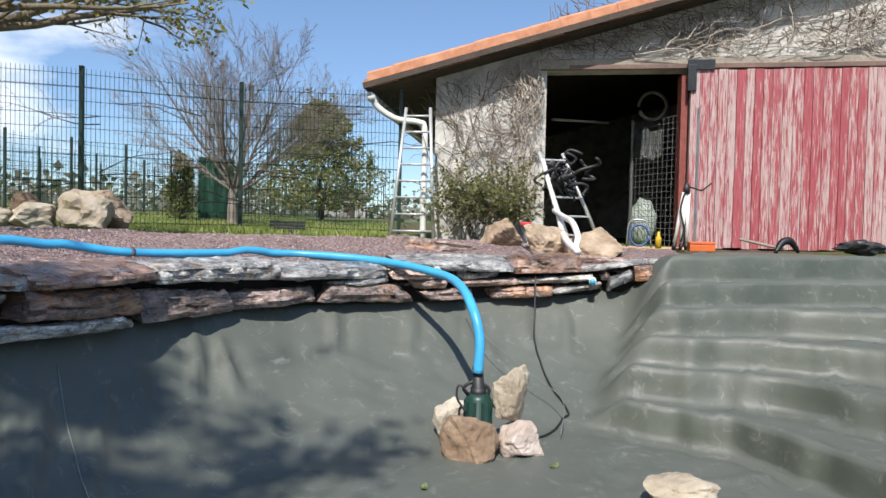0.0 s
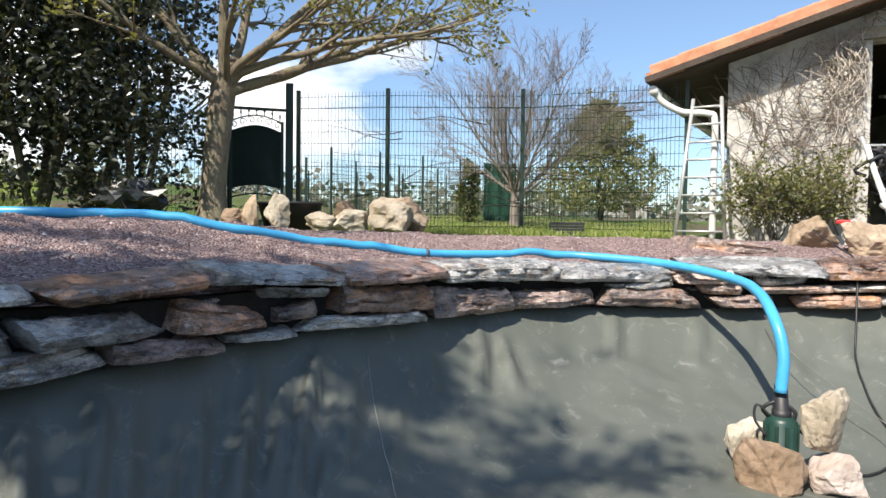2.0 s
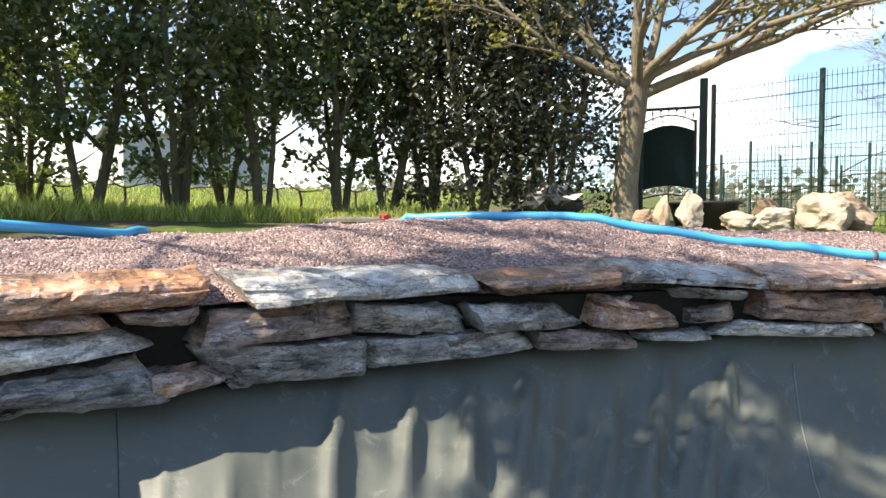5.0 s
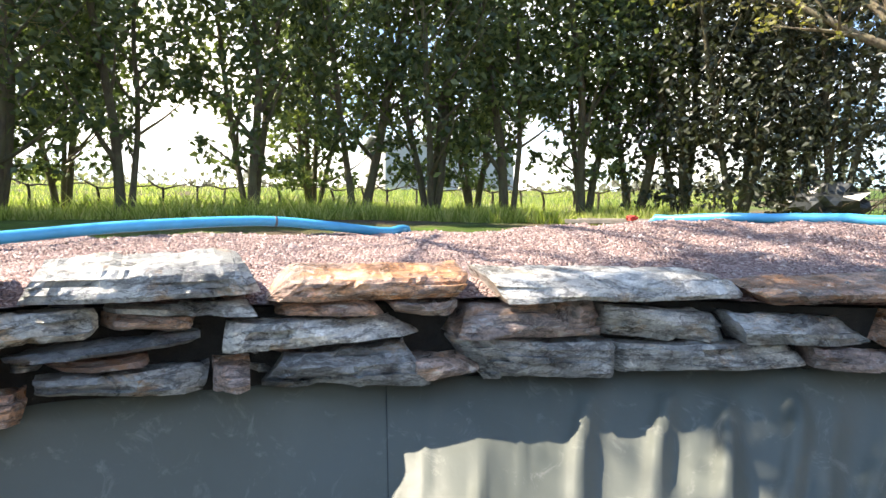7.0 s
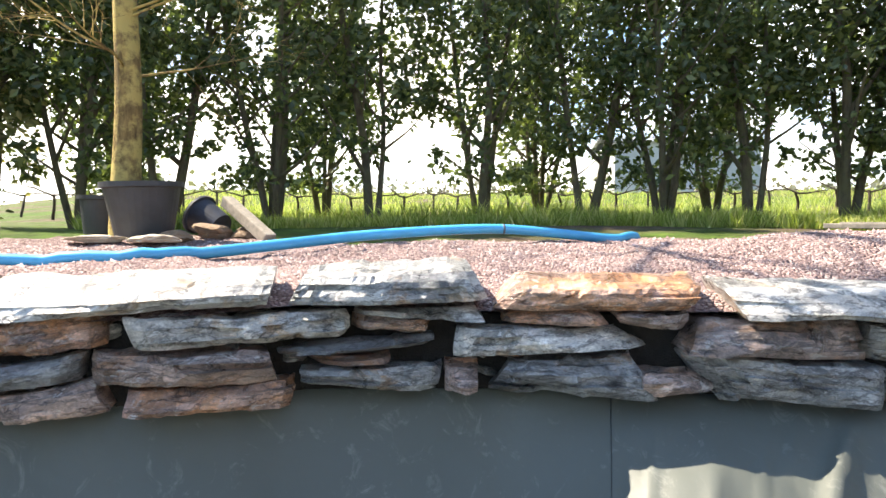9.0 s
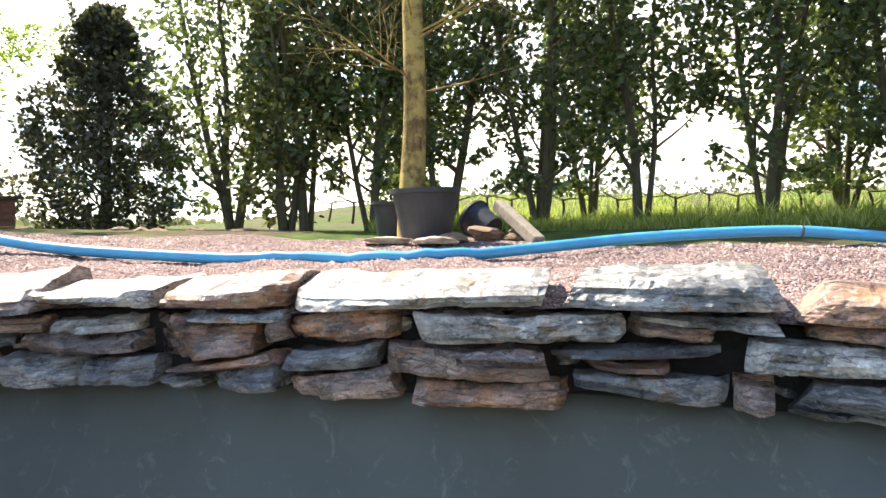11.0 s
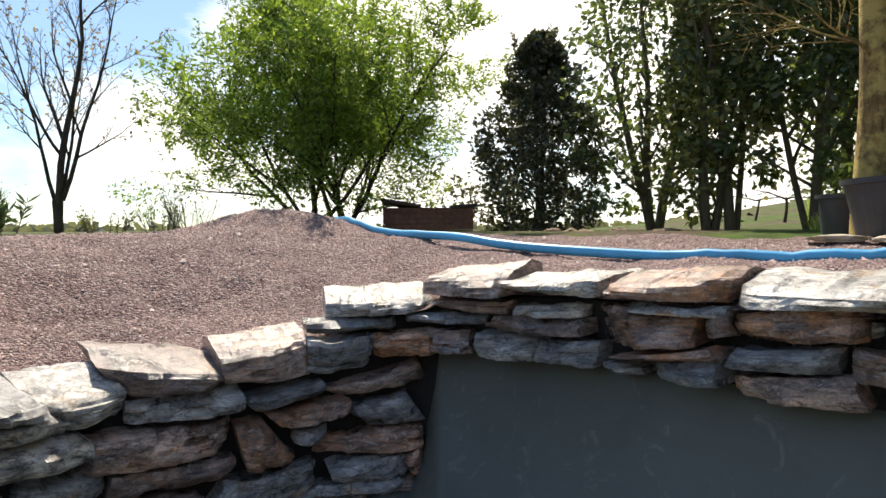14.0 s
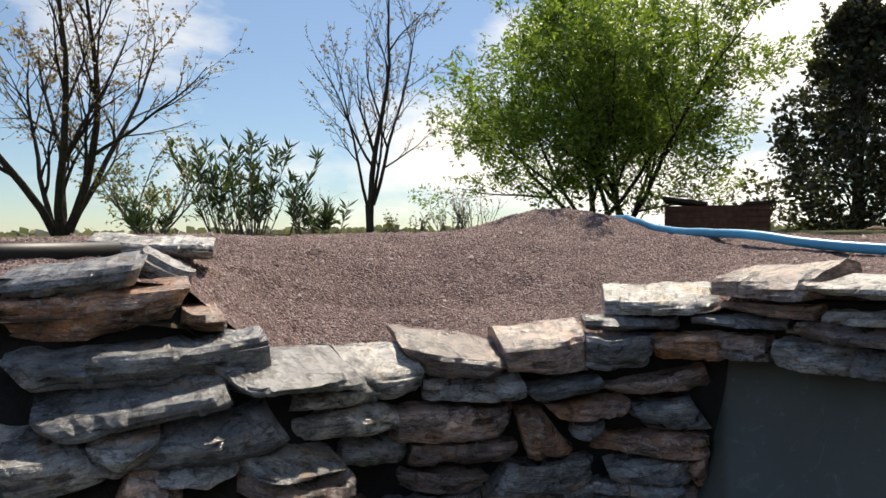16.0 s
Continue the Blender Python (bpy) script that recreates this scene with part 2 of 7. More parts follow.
def bark_mat(name, a, c2, lichen=None):
    m, nt, b = base_mat(name, 0.9, spec=0.2)
    v = coords(nt, (1, 1, 0.25))
    c = ramp(nt, noise_tex(nt, 28, 8, 0.65, v), [(0.3, a), (0.7, c2)])
    if lichen:
        k = ramp(nt, noise_tex(nt, 5, 6, 0.7, coords(nt)), [(0.44, (0, 0, 0)), (0.56, (1, 1, 1))])
        c = blend(nt, k, c, lichen)
    nt.links.new(c, b.inputs["Base Color"])
    bump(nt, b, noise_tex(nt, 30, 9, 0.75, v), 1.0, 0.03)
    return m


GRAVEL, GROUND, LINER = gravel_mat(), grass_ground_mat(), liner_mat()
SLATES = [
    slate_mat("blue_grey_slate", (0.11, 0.112, 0.114), (0.30, 0.305, 0.305), (0.36, 0.24, 0.15), 0.27),
    slate_mat("pale_grey_slate", (0.20, 0.198, 0.188), (0.46, 0.45, 0.43), (0.42, 0.30, 0.19), 0.30),
    slate_mat("rust_brown_slate", (0.15, 0.098, 0.078), (0.36, 0.225, 0.17), (0.44, 0.22, 0.11), 0.50),
    slate_mat("purple_brown_slate", (0.155, 0.118, 0.108), (0.38, 0.28, 0.24), (0.42, 0.24, 0.145), 0.36),
]

# ---- small tools ----
import functools


def mesh_from(name, verts, faces, material, smooth=False):
    me = bpy.data.meshes.new(name)
    me.from_pydata(verts, [], faces)
    me.materials.append(material)
    if smooth:
        me.polygons.foreach_set("use_smooth", [True] * len(me.polygons))
    return me


def part(name, bm, material=None, parent=None, label="", smooth=False):
    """Links a bmesh (or a ready mesh) as one object under a thing or a part."""
    if isinstance(bm, bpy.types.Mesh):
        me = bm
    else:
        me = bpy.data.meshes.new(name)
        bmesh.ops.recalc_face_normals(bm, faces=bm.faces)
        bm.to_mesh(me)
        bm.free()
        if material:
            me.materials.append(material)
        if smooth:
            me.polygons.foreach_set("use_smooth", [True] * len(me.polygons))
    ob = new(name, me)
    ob.parent = parent
    if label:
        ob["label"] = label
    return ob


def thing(name, at, label, category, group="", rz=0, kind=""):
    e = new(name)
    e.matrix_basis = pose(*at, 0, 0, rz)
    e.empty_display_size = 0.1
    return tagged(e, label, category, group, kind)


def add_box(bm, m, sx, sy, sz, bev=0.0):
    """A box centred on m."""
    r = bmesh.ops.create_cube(bm, size=1.0, matrix=m @ Matrix.Diagonal((sx, sy, sz, 1)))
    if bev:
        es = list({e for v in r["verts"] for e in v.link_edges})
        bmesh.ops.bevel(bm, geom=es, offset=bev, segments=2, affect="EDGES", profile=0.6)


def box(sx, sy, sz, x=0, y=0, z=0, bev=0.006, rx=0, ry=0, rz=0):
    bm = bmesh.new()
    add_box(bm, pose(x, y, z, rx, ry, rz), sx, sy, sz, bev)
    return bm


def tube_data(points, radii, sides=8, cap=True):
    """Vertices and faces of a tube along points."""
    verts, faces = [], []
    pts = [Vector(p) for p in points]
    n = len(pts)
    up = None
    for i, p in enumerate(pts):
        d = (pts[min(i + 1, n - 1)] - pts[max(i - 1, 0)])
        d = d.normalized() if d.length > 1e-9 else Vector((0, 0, 1))
        if up is None:
            up = d.orthogonal().normalized()
        else:
            up = (up - d * up.dot(d))
            up = up.normalized() if up.length > 1e-6 else d.orthogonal().normalized()
        side = d.cross(up)
        r = radii[i] if hasattr(radii, "__len__") else radii
        for k in range(sides):
            a = 2 * math.pi * k / sides
            verts.append(p + (up * math.cos(a) + side * math.sin(a)) * r)
    for i in range(n - 1):
        for k in range(sides):
            a, b = i * sides + k, i * sides + (k + 1) % sides
            faces.append((a, b, b + sides, a + sides))
    if cap:
        faces.append(tuple(range(sides - 1, -1, -1)))
        faces.append(tuple(range((n - 1) * sides, n * sides)))
    return verts, faces


def tube(name, points, radii, material, parent=None, sides=8, label=""):
    v, f = tube_data(points, radii, sides)
    return part(name, mesh_from(name, v, f, material, True), None, parent, label)


def smooth_path(points, per=8):
    """A rounded line through a few points."""
    p = [Vector(q) for q in points]
    p = [p[0] * 2 - p[1]] + p + [p[-1] * 2 - p[-2]]
    out = []
    for i in range(1, len(p) - 2):
        for k in range(per):
            t = k / per
            a, b, c, d = p[i - 1], p[i], p[i + 1], p[i + 2]
            out.append(0.5 * ((2 * b) + (c - a) * t + (2 * a - 5 * b + 4 * c - d) * t * t + (3 * b - a - 3 * c + d) * t ** 3))
    out.append(p[-2])
    return out


def polar(az, r, z=0.0):
    a = radians(az)
    return Vector((-r * math.sin(a), r * math.cos(a), z))


def smoothstep(a, b, x):
    t = np.clip((x - a) / (b - a), 0, 1)
    return t * t * (3 - 2 * t)


def fbm(x, y, z=0.0, octaves=4):
    return noise.fractal(Vector((x, y, z)), 1.0, 2.0, octaves)


# ---- the pond's plan: foot of the stone wall round the pond, by bearing ----
RING_AZ = [-60, -45, -18, -13, -9, -3, 3, 11.5, 19, 26, 31, 37.5, 43, 52, 58, 67, 77, 83, 94, 113, 121, 127, 137, 143, 149, 155, 160, 163, 170, 178, 188, 194, 200, 206, 214, 222, 250, 300]
RING_R = [6.76, 6.76, 5.72, 5.65, 5.59, 5.4, 5.14, 4.88, 4.55, 4.16, 3.71, 3.51, 3.19, 2.79, 2.7, 2.51, 2.29, 2.2, 2.15, 2.15, 2.08, 2.12, 2.26, 2.41, 2.67, 2.99, 3.25, 3.38, 3.31, 3.19, 3.06, 2.86, 2.54, 2.44, 2.47, 2.54, 2.99, 6.76]


@functools.lru_cache(None)
def ring(az):
    a = (az + 60) % 360 - 60
    k = np.array([-2.5, 0, 2.5])
    return float(np.mean(np.interp(a + k, RING_AZ, RING_R)))


@functools.lru_cache(None)
def ring_foot(az):
    """Height of the liner's upper edge under the wall."""
    a = (az + 60) % 360 - 60
    return float(np.interp(a, [-20, -16, -10, 0, 140, 150, 161.5, 164, 216, 219], [0.96, 0.86, 0.78, 0.74, 0.74, 0.7, 0.66, -0.03, -0.03, 0.74]))

# ---- terrain ----
CREST_AZ = [-60, -20, -10, 0, 10, 20, 30, 40, 48, 56, 64, 72, 80, 86, 92, 100, 108, 120, 135, 150, 165, 180, 195, 205, 220, 260, 300]
CREST_Z = [1.13, 1.13, 1.14, 1.2, 1.21, 1.22, 1.23, 1.29, 1.34, 1.34, 1.33, 1.27, 1.23, 1.21, 1.21, 1.2, 1.16, 1.13, 1.1, 1.12, 1.22, 1.23, 1.23, 1.23, 1.23, 1.17, 1.13]
TOP_AZ = [-60, -20, -10, 0, 26, 43, 58, 75, 95, 113, 127, 137, 150, 158, 163, 167, 171, 176, 185, 190, 198, 202, 207, 214, 240, 300]
TOP_Z = [1.04, 1.04, 1.04, 1.04, 1.04, 1.04, 1.06, 1.08, 1.065, 1.09, 1.06, 1.05, 1.04, 1.0, 0.90, 0.87, 0.74, 0.70, 0.655, 0.635, 0.64, 0.806, 1.04, 1.1, 1.1, 1.04]


@functools.lru_cache(None)
def wall_top(az):
    """Height of the gravel just behind the wall's top stones."""
    return float(np.interp((az + 60) % 360 - 60, TOP_AZ, TOP_Z))


def height(az, r):
    a = (az + 60) % 360 - 60
    rb = ring(az)
    x, y = -r * math.sin(radians(az)), r * math.cos(radians(az))
    d = r - rb
    zc = float(np.interp(a, CREST_AZ, CREST_Z))
    zt = wall_top(az)
    t = smoothstep(0.28, 2.2 if 165 < a < 206 else 1.7, d)
    z = zt + (zc - zt) * t
    west = smoothstep(4.2, 9.0, -x) * smoothstep(-6.0, 0.0, y) * 0.12
    far = smoothstep(2.4, 5.0, d)
    if a > 4 or a < -100:
        z = z * (1 - far) + (1.26 + west) * far
    else:
        z = z * (1 - far) + 1.15 * far
    near = (1 - smoothstep(3.2, 6.5, d)) * smoothstep(0.25, 0.6, d)
    z += near * (0.030 * fbm(x * 1.3, y * 1.3) + 0.020 * fbm(x * 4, y * 4, 3) + 0.012 * fbm(x * 2.2 + y * 1.5, 9 * y - 5 * x, 6, 3))
    # heap of gravel
    z += 0.22 * math.exp(-(((x + 0.62) / 0.72) ** 2 + ((y + 6.0) / 0.6) ** 2))
    # far slopes
    z += 0.07 * smoothstep(10, 26, r) * fbm(x * 0.12, y * 0.12)
    z -= smoothstep(60, 400, r) * 3.0
    z += smoothstep(9, 40, r) * (2.1 * smoothstep(-62, -30, -abs(a - 88)) + 0.7 * smoothstep(-45, -20, -abs(a - 20)))
    return z


def polar_sheet(name, az0, az1, na, radii, zfun, material, closed=False):
    """A sheet round the pond; radii(az) gives its rings."""
    verts, faces, flat = [], [], []
    cols = na if closed else na + 1
    nr = 0
    for i in range(cols):
        az = az0 + (az1 - az0) * i / na
        rs = radii(az)
        nr = len(rs)
        last = None
        for k, r in enumerate(rs):
            if last is not None and r == rs[k - 1]:
                verts.append(last)
                flat.append(True)
                continue
            p = polar(az, r)
            p.z = zfun(az, r)
            last = p
            verts.append(p)
            flat.append(False)
    for i in range(na):
        j = (i + 1) % cols
        for k in range(nr - 1):
            a, b = i * nr + k, j * nr + k
            if not (flat[a + 1] and flat[b + 1]):
                faces.append((a, b, b + 1, a + 1))
    return mesh_from(name, verts, faces, material, True)


NEAR = [0.06 + 0.05 * k for k in range(100)]
gravel_out = lambda az: 3.0 + 0.4 * fbm(math.cos(radians(az)) * 3, math.sin(radians(az)) * 3, 7) + (0.8 if 160 < az % 360 < 215 else 0.0) + 1.3 * float(smoothstep(105, 122, az % 360) * (1 - smoothstep(158, 172, az % 360)))


def gravel_z(az, r):
    d = r - ring(az)
    return height(az, r) + 0.012 - 0.05 * float(1 - smoothstep(0.1, 0.32, d)) - 0.3 * float(smoothstep(226, 245, az) + smoothstep(-19, -22, az)) - 0.08 * float(smoothstep(gravel_out(az) - 0.5, gravel_out(az) + 0.35, d))


gravel = tagged(new("gravel", polar_sheet("gravel", -22, 246, 640, lambda az: [ring(az) + d + 0.3 * float(smoothstep(194, 203, az)) for d in NEAR], gravel_z, GRAVEL)),
                "pinkish grey crushed gravel banked up behind the stone wall", "gravel", kind="stuff")


def gravel_stones(count):
    """Loose chippings strewn over the gravel, thickest along the wall."""
    rng = np.random.default_rng(3)
    cols, rows = 641, len(NEAR)
    co = np.empty(cols * rows * 3, np.float32)
    gravel.data.vertices.foreach_get("co", co)
    co = co.reshape(cols, rows, 3)
    az = rng.uniform(-17, 222, count)
    d = 0.24 + 3.3 * rng.random(count) ** 1.5
    i, k = (az + 22) / 268 * 640, (d - 0.06) / 0.05
    i0, k0 = i.astype(int), k.astype(int)
    fi, fk = (i - i0)[:, None], (k - k0)[:, None]
    p = (co[i0, k0] * (1 - fi) + co[i0 + 1, k0] * fi) * (1 - fk) + (co[i0, k0 + 1] * (1 - fi) + co[i0 + 1, k0 + 1] * fi) * fk
    size = rng.lognormal(0, 0.42, count) * 0.0033 * (1 + 0.30 * d)
    unit = np.array([(1, 0, -0.3), (0, 1, -0.3), (-1, 0, -0.3), (0, -1, -0.3), (0, 0, 1)], np.float32)
    v = unit[None] * rng.uniform(0.6, 1.35, (count, 5, 1)) + rng.normal(0, 0.22, (count, 5, 3))
    v[:, :, 2] *= 0.8
    turn = rng.uniform(0, 2 * np.pi, count)
    c, sn = np.cos(turn)[:, None], np.sin(turn)[:, None]
    x, y = v[:, :, 0] * c - v[:, :, 1] * sn, v[:, :, 0] * sn + v[:, :, 1] * c
    v = np.stack([x, y, v[:, :, 2]], 2) * size[:, None, None] + p[:, None, :]
    v[:, :, 2] += 0.15 * size[:, None]
    tri = np.array([(0, 1, 4), (1, 2, 4), (2, 3, 4), (3, 0, 4)], np.int32)
    f = (tri[None] + 5 * np.arange(count, dtype=np.int32)[:, None, None]).reshape(-1)
    me = bpy.data.meshes.new("gravel_stones")
    me.vertices.add(count * 5)
    me.vertices.foreach_set("co", v.astype(np.float32).reshape(-1))
    me.loops.add(len(f))
    me.loops.foreach_set("vertex_index", f)
    me.polygons.add(count * 4)
    me.polygons.foreach_set("loop_start", np.arange(0, count * 12, 3, dtype=np.int32))
    me.update(calc_edges=True)
    m, nt, b = base_mat("pink_grey_chippings", 0.9, spec=0.25)
    g = nt.nodes.new("ShaderNodeNewGeometry")
    nt.links.new(ramp(nt, g.outputs["Random Per Island"], [(0.0, (0.17, 0.115, 0.11)), (0.5, (0.30, 0.21, 0.20)), (0.86, (0.40, 0.30, 0.285)), (1.0, (0.58, 0.51, 0.48))]), b.inputs["Base Color"])
    me.materials.append(m)
    return me


tagged(new("gravel_stones", gravel_stones(140000)), "loose pinkish grey stone chippings strewn over the bank", "gravel", kind="stuff")


def liner_edge(az):
    """Outer edge of the liner: the wall, and beyond the steps the barn's yard."""
    a = (az + 60) % 360 - 60
    if a > 240:
        a -= 360
    t = float(smoothstep(-17, -25, a) * (1 - smoothstep(-68, -78, a)))
    return (ring(az) + 0.22) * (1 - t) + 8.7 * t


def ground_in(az):
    """Where the ground begins; it leaves room for the liner's steps."""
    return max(ring(az), liner_edge(az) - 0.3)


FAR = [0.2, 0.6, 1.0, 1.4, 1.8, 2.2, 2.6, 3.0, 3.5, 4, 4.6, 5.3, 6, 7, 8, 9.5, 11, 13, 16, 20, 26, 35, 50, 80, 130, 220, 400, 800, 1500]
ground = tagged(new("ground", polar_sheet("ground", 0, 360, 360, lambda az: [ground_in(az) + d for d in FAR], lambda az, r: height(az, r) - (0.0 if r - ring(az) > 5.0 else 0.03 + 0.1 * float(1 - smoothstep(1.7, 2.5, r - ring(az)))), GROUND, True)),
                "grassy ground with bare soil and short spring grass", "ground", kind="structure")

# ---- liner ----
STEP_AZ = [-11, -14, -17.5, -22, -26.4, -34.5, -48, -70]
STEP_R = [
    [5.8, 5.7, 5.5, 5.65, 6.14, 7.41, 8.19, 8.45],
    [5.55, 5.45, 5.3, 5.53, 5.92, 6.63, 7.28, 7.54],
    [5.35, 5.25, 5.12, 5.33, 5.63, 5.85, 6.11, 6.24],
    [5.15, 5.05, 4.95, 5.04, 5.2, 5.14, 5.07, 5.07],
    [4.9, 4.8, 4.72, 4.81, 4.86, 4.45, 4.03, 3.9],
    [4.6, 4.5, 4.38, 4.37, 4.29, 3.71, 3.12, 2.86],
]
STEP_H = 0.19
# hanging folds: bearing at the top, start and end down the slope, sideways bend, height
FOLDS = ((56.5, 0.2, 0.8, 3.0, 0.03), (52.0, 0.15, 0.7, 2.0, 0.035), (49.3, 0.2, 0.85, 3.0, 0.03), (46.6, 0.25, 0.9, 2.0, 0.03), (44.5, 0.2, 0.8, 3.0, 0.035), (40.8, 0.12, 0.95, 1.0, 0.045), (38.2, 0.3, 0.8, 2.5, 0.025), (35.4, 0.1, 0.9, 2.6, 0.05), (32.4, 0.3, 0.85, 1.8, 0.03), (25.5, 0.15, 0.6, 1.0, 0.025), (21.6, 0.12, 0.55, -1.2, 0.045), (19.0, 0.2, 0.6, -1.5, 0.03), (10.2, 0.05, 0.35, -2.0, 0.035), (3.5, 0.1, 0.4, -1.0, 0.025), (61.5, 0.2, 0.7, 3.0, 0.03), (68.0, 0.2, 0.7, 3.0, 0.025), (-7.0, 0.05, 0.4, -2.0, 0.03), (-10.0, 0.1, 0.5, -1.5, 0.03))


STEP_LINE_AZ = [-75 + 0.5 * k for k in range(130)]
STEP_LINES = [[float(np.mean(np.interp([-(q + o) for o in (-4, -3, -2, -1, 0, 1, 2, 3, 4)], [-e for e in STEP_AZ], row))) for q in STEP_LINE_AZ] for row in STEP_R]


@functools.lru_cache(None)
def step_edges(a):
    """Distance of each step's lip, uneven along its length."""
    return [float(np.interp(a, STEP_LINE_AZ, row)) + 0.10 * fbm(a * 0.11, n * 3.7, 5.0, 3) + 0.035 * fbm(a * 0.45, n * 2.1, 8.0, 2) for n, row in enumerate(STEP_LINES)]


def liner_z(az, r):
    a = (az + 60) % 360 - 60
    if a > 240:
        a -= 360
    x, y = -r * math.sin(radians(az)), r * math.cos(radians(az))
    rb, zb = ring(az) + 0.16, ring_foot(az)
    steep = float(np.interp(a, [78, 96, 158, 170], [0, 1, 1, 0]))
    run = 1.35 - 0.45 * steep
    u = max(0.0, min(1.0, (rb - r) / run))
    full = float(np.interp(a, [46, 60, 84, 94], [0, 1, 1, 0]))
    z = zb * (1 - u) ** (1.35 + 0.9 * steep - 0.4 * full) * (1 - (0.2 - 0.2 * full) * math.sin(math.pi * u)) if u < 1 else 0.0
    # folds that hang down the slope
    slope = math.sin(math.pi * min(1, u * 1.15)) if 0 < u < 1 else 0.0
    if slope > 0:
        s = az * 0.11 * max(1.0, rb / 2.6) + 0.35 * u * math.sin(az * 0.13 + 1.0)
        f = abs(fbm(s * 1.5, u * 0.35, 4.2, 2))
        ridge = max(0.0, 1 - f / 0.10) ** 1.5
        patch = float(smoothstep(-0.2, 0.15, fbm(s * 0.5, u * 1.1, 8.0, 2)))
        z += slope * (1 - 0.85 * steep) * (0.05 * ridge * patch + 0.04 * fbm(x * 1.7, y * 1.7, 1.0))
    for f_az, u0, u1, bend, tall in FOLDS:
        u0, u1 = 0.5 * u0, 0.08 + 0.6 * u1
        if abs(a - f_az) < 7 and u0 < u < u1:
            c = f_az + bend * (u - u0) ** 1.5 * 2.2 + 0.35 * math.sin(u * 11 + f_az)
            off = radians(a - c) * r
            z += 1.9 * tall * math.sin(math.pi * (u - u0) / (u1 - u0)) ** 0.6 * (math.exp(-(off / 0.034) ** 2) - 0.5 * math.exp(-((off + 0.075) / 0.05) ** 2))
    z += 0.008 * fbm(x * 1.5, y * 1.5, 9.0) + 0.004 * fbm(x * 5, y * 5, 2.0)
    begin = float(np.interp(r, [4.0, 4.6, 4.9, 5.2, 5.6], [-10.6, -11.4, -12.2, -13.6, -14.8]))
    k = float(smoothstep(begin, begin - 4.6, a)) if -75 < a < begin else 0.0
    if k > 0:
        w = 0.0
        for n, e in enumerate(step_edges(a)):
            dent = float(smoothstep(-0.3, 0.6, fbm(a * 0.16, n * 5.3, 1.0, 2)))
            w += STEP_H * float(smoothstep(e - 0.055 - 0.06 * dent, e + 0.006, r))
            d = r - e
            w += (0.024 + 0.012 * fbm(a * 0.3, n, 4.0, 2)) * math.exp(-((d - 0.045) / 0.055) ** 2) - 0.022 * math.exp(-((d + 0.15) / 0.07) ** 2)
        cr = abs(fbm(az * 0.16 + 0.9 * r, r * 0.5, 3.0, 2))
        w += 0.03 * max(0.0, 1 - cr / 0.07) ** 2 * float(smoothstep(-0.1, 0.25, fbm(x * 1.1, y * 1.1, 6.0, 2)))
        w += 0.006 * fbm(x * 5, y * 5, 1.0)
        # bunched creases where the steps meet the bank
        w += 0.06 * float(1 - smoothstep(1, 8, begin - a)) * fbm(az * 0.35, r * 3.0, 2.0)
        z = z * (1 - k) + w * k
    return z


def liner_radii(az):
    a = (az + 60) % 360 - 60
    if a > 240:
        a -= 360
    out = liner_edge(az)
    rs, start = [], 0.02
    for e in reversed(step_edges(max(-75.0, min(-11.0, a)))):
        n = 170 if not rs else 14
        rs += [start + (e - 0.13 - start) * k / n for k in range(n)]
        rs += [e + o for o in (-0.13, -0.11, -0.09, -0.07, -0.055, -0.04, -0.025, -0.01, 0.005, 0.02, 0.04)]
        start = e + 0.06
    rs += [start + (8.75 - start) * k / 24 for k in range(25)]
    return [float(r) for r in np.minimum(out, np.maximum.accumulate(rs))]


liner = tagged(new("pond_liner", polar_sheet("pond_liner", 0, 360, 720, liner_radii, liner_z, LINER, True)),
               "dark grey rubber pond liner, creased and dusty, draped over steps", "pond liner", kind="structure")

# welded seams of the liner
for points, r_, col in (((31.2, 3.78, 29.6, 3.25, 27.6, 2.75, 26.0, 2.3, 24.5, 1.9), 0.003, (0.26, 0.265, 0.255)), ((86.0, 2.34, 85.9, 2.2, 85.8, 2.05, 85.6, 1.85, 85.4, 1.6, 85.2, 1.35), 0.0016, (0.045, 0.048, 0.046))):
    pts = []
    for az, r in zip(points[::2], points[1::2]):
        pts.append(polar(az, r, liner_z(az, r) + 0.004))
    line = smooth_path(pts, 8)
    for p in line:
        p.z = liner_z(math.degrees(math.atan2(-p.x, p.y)), math.hypot(p.x, p.y)) + 0.003
    tube("seam", line, r_, simple("seam_line", col, 0.6), liner, 5)

# ---- stone wall: each stone by bearing, height, length, thickness, taper, tilt, slant of its two ends and kind of slate ----
CAP_A = [(-8.3, 1.037, 0.58, 0.11, 0.05, 2.8, -0.02, -0.0, 2), (-0.7, 1.035, 0.93, 0.076, 0.0, -1.5, -0.19, 0.0, 0), (10.3, 0.98, 0.91, 0.084, -0.16, -0.6, -0.01, -0.0, 0), (20.4, 1.012, 0.95, 0.115, 0.08, -0.3, -0.09, 0.02, 1), (29.5, 1.033, 0.78, 0.068, -0.04, 0.0, -0.01, -0.04, 2), (38.2, 1.04, 0.61, 0.055, 0.01, -4.2, 0.04, -0.0, 0), (43.8, 1.073, 0.19, 0.06, -0.04, -0.6, 0.01, 0.02, 1), (50.5, 1.045, 0.63, 0.054, 0.01, 2.6, -0.08, 0.01, 2), (66.9, 1.066, 0.97, 0.073, -0.11, -0.4, -0.05, -0.01, 1), (87.5, 1.082, 0.61, 0.071, -0.03, 0.5, 0.08, 0.05, 2), (105.4, 1.106, 0.6, 0.096, 0.1, 1.8, 0.05, -0.05, 0)]
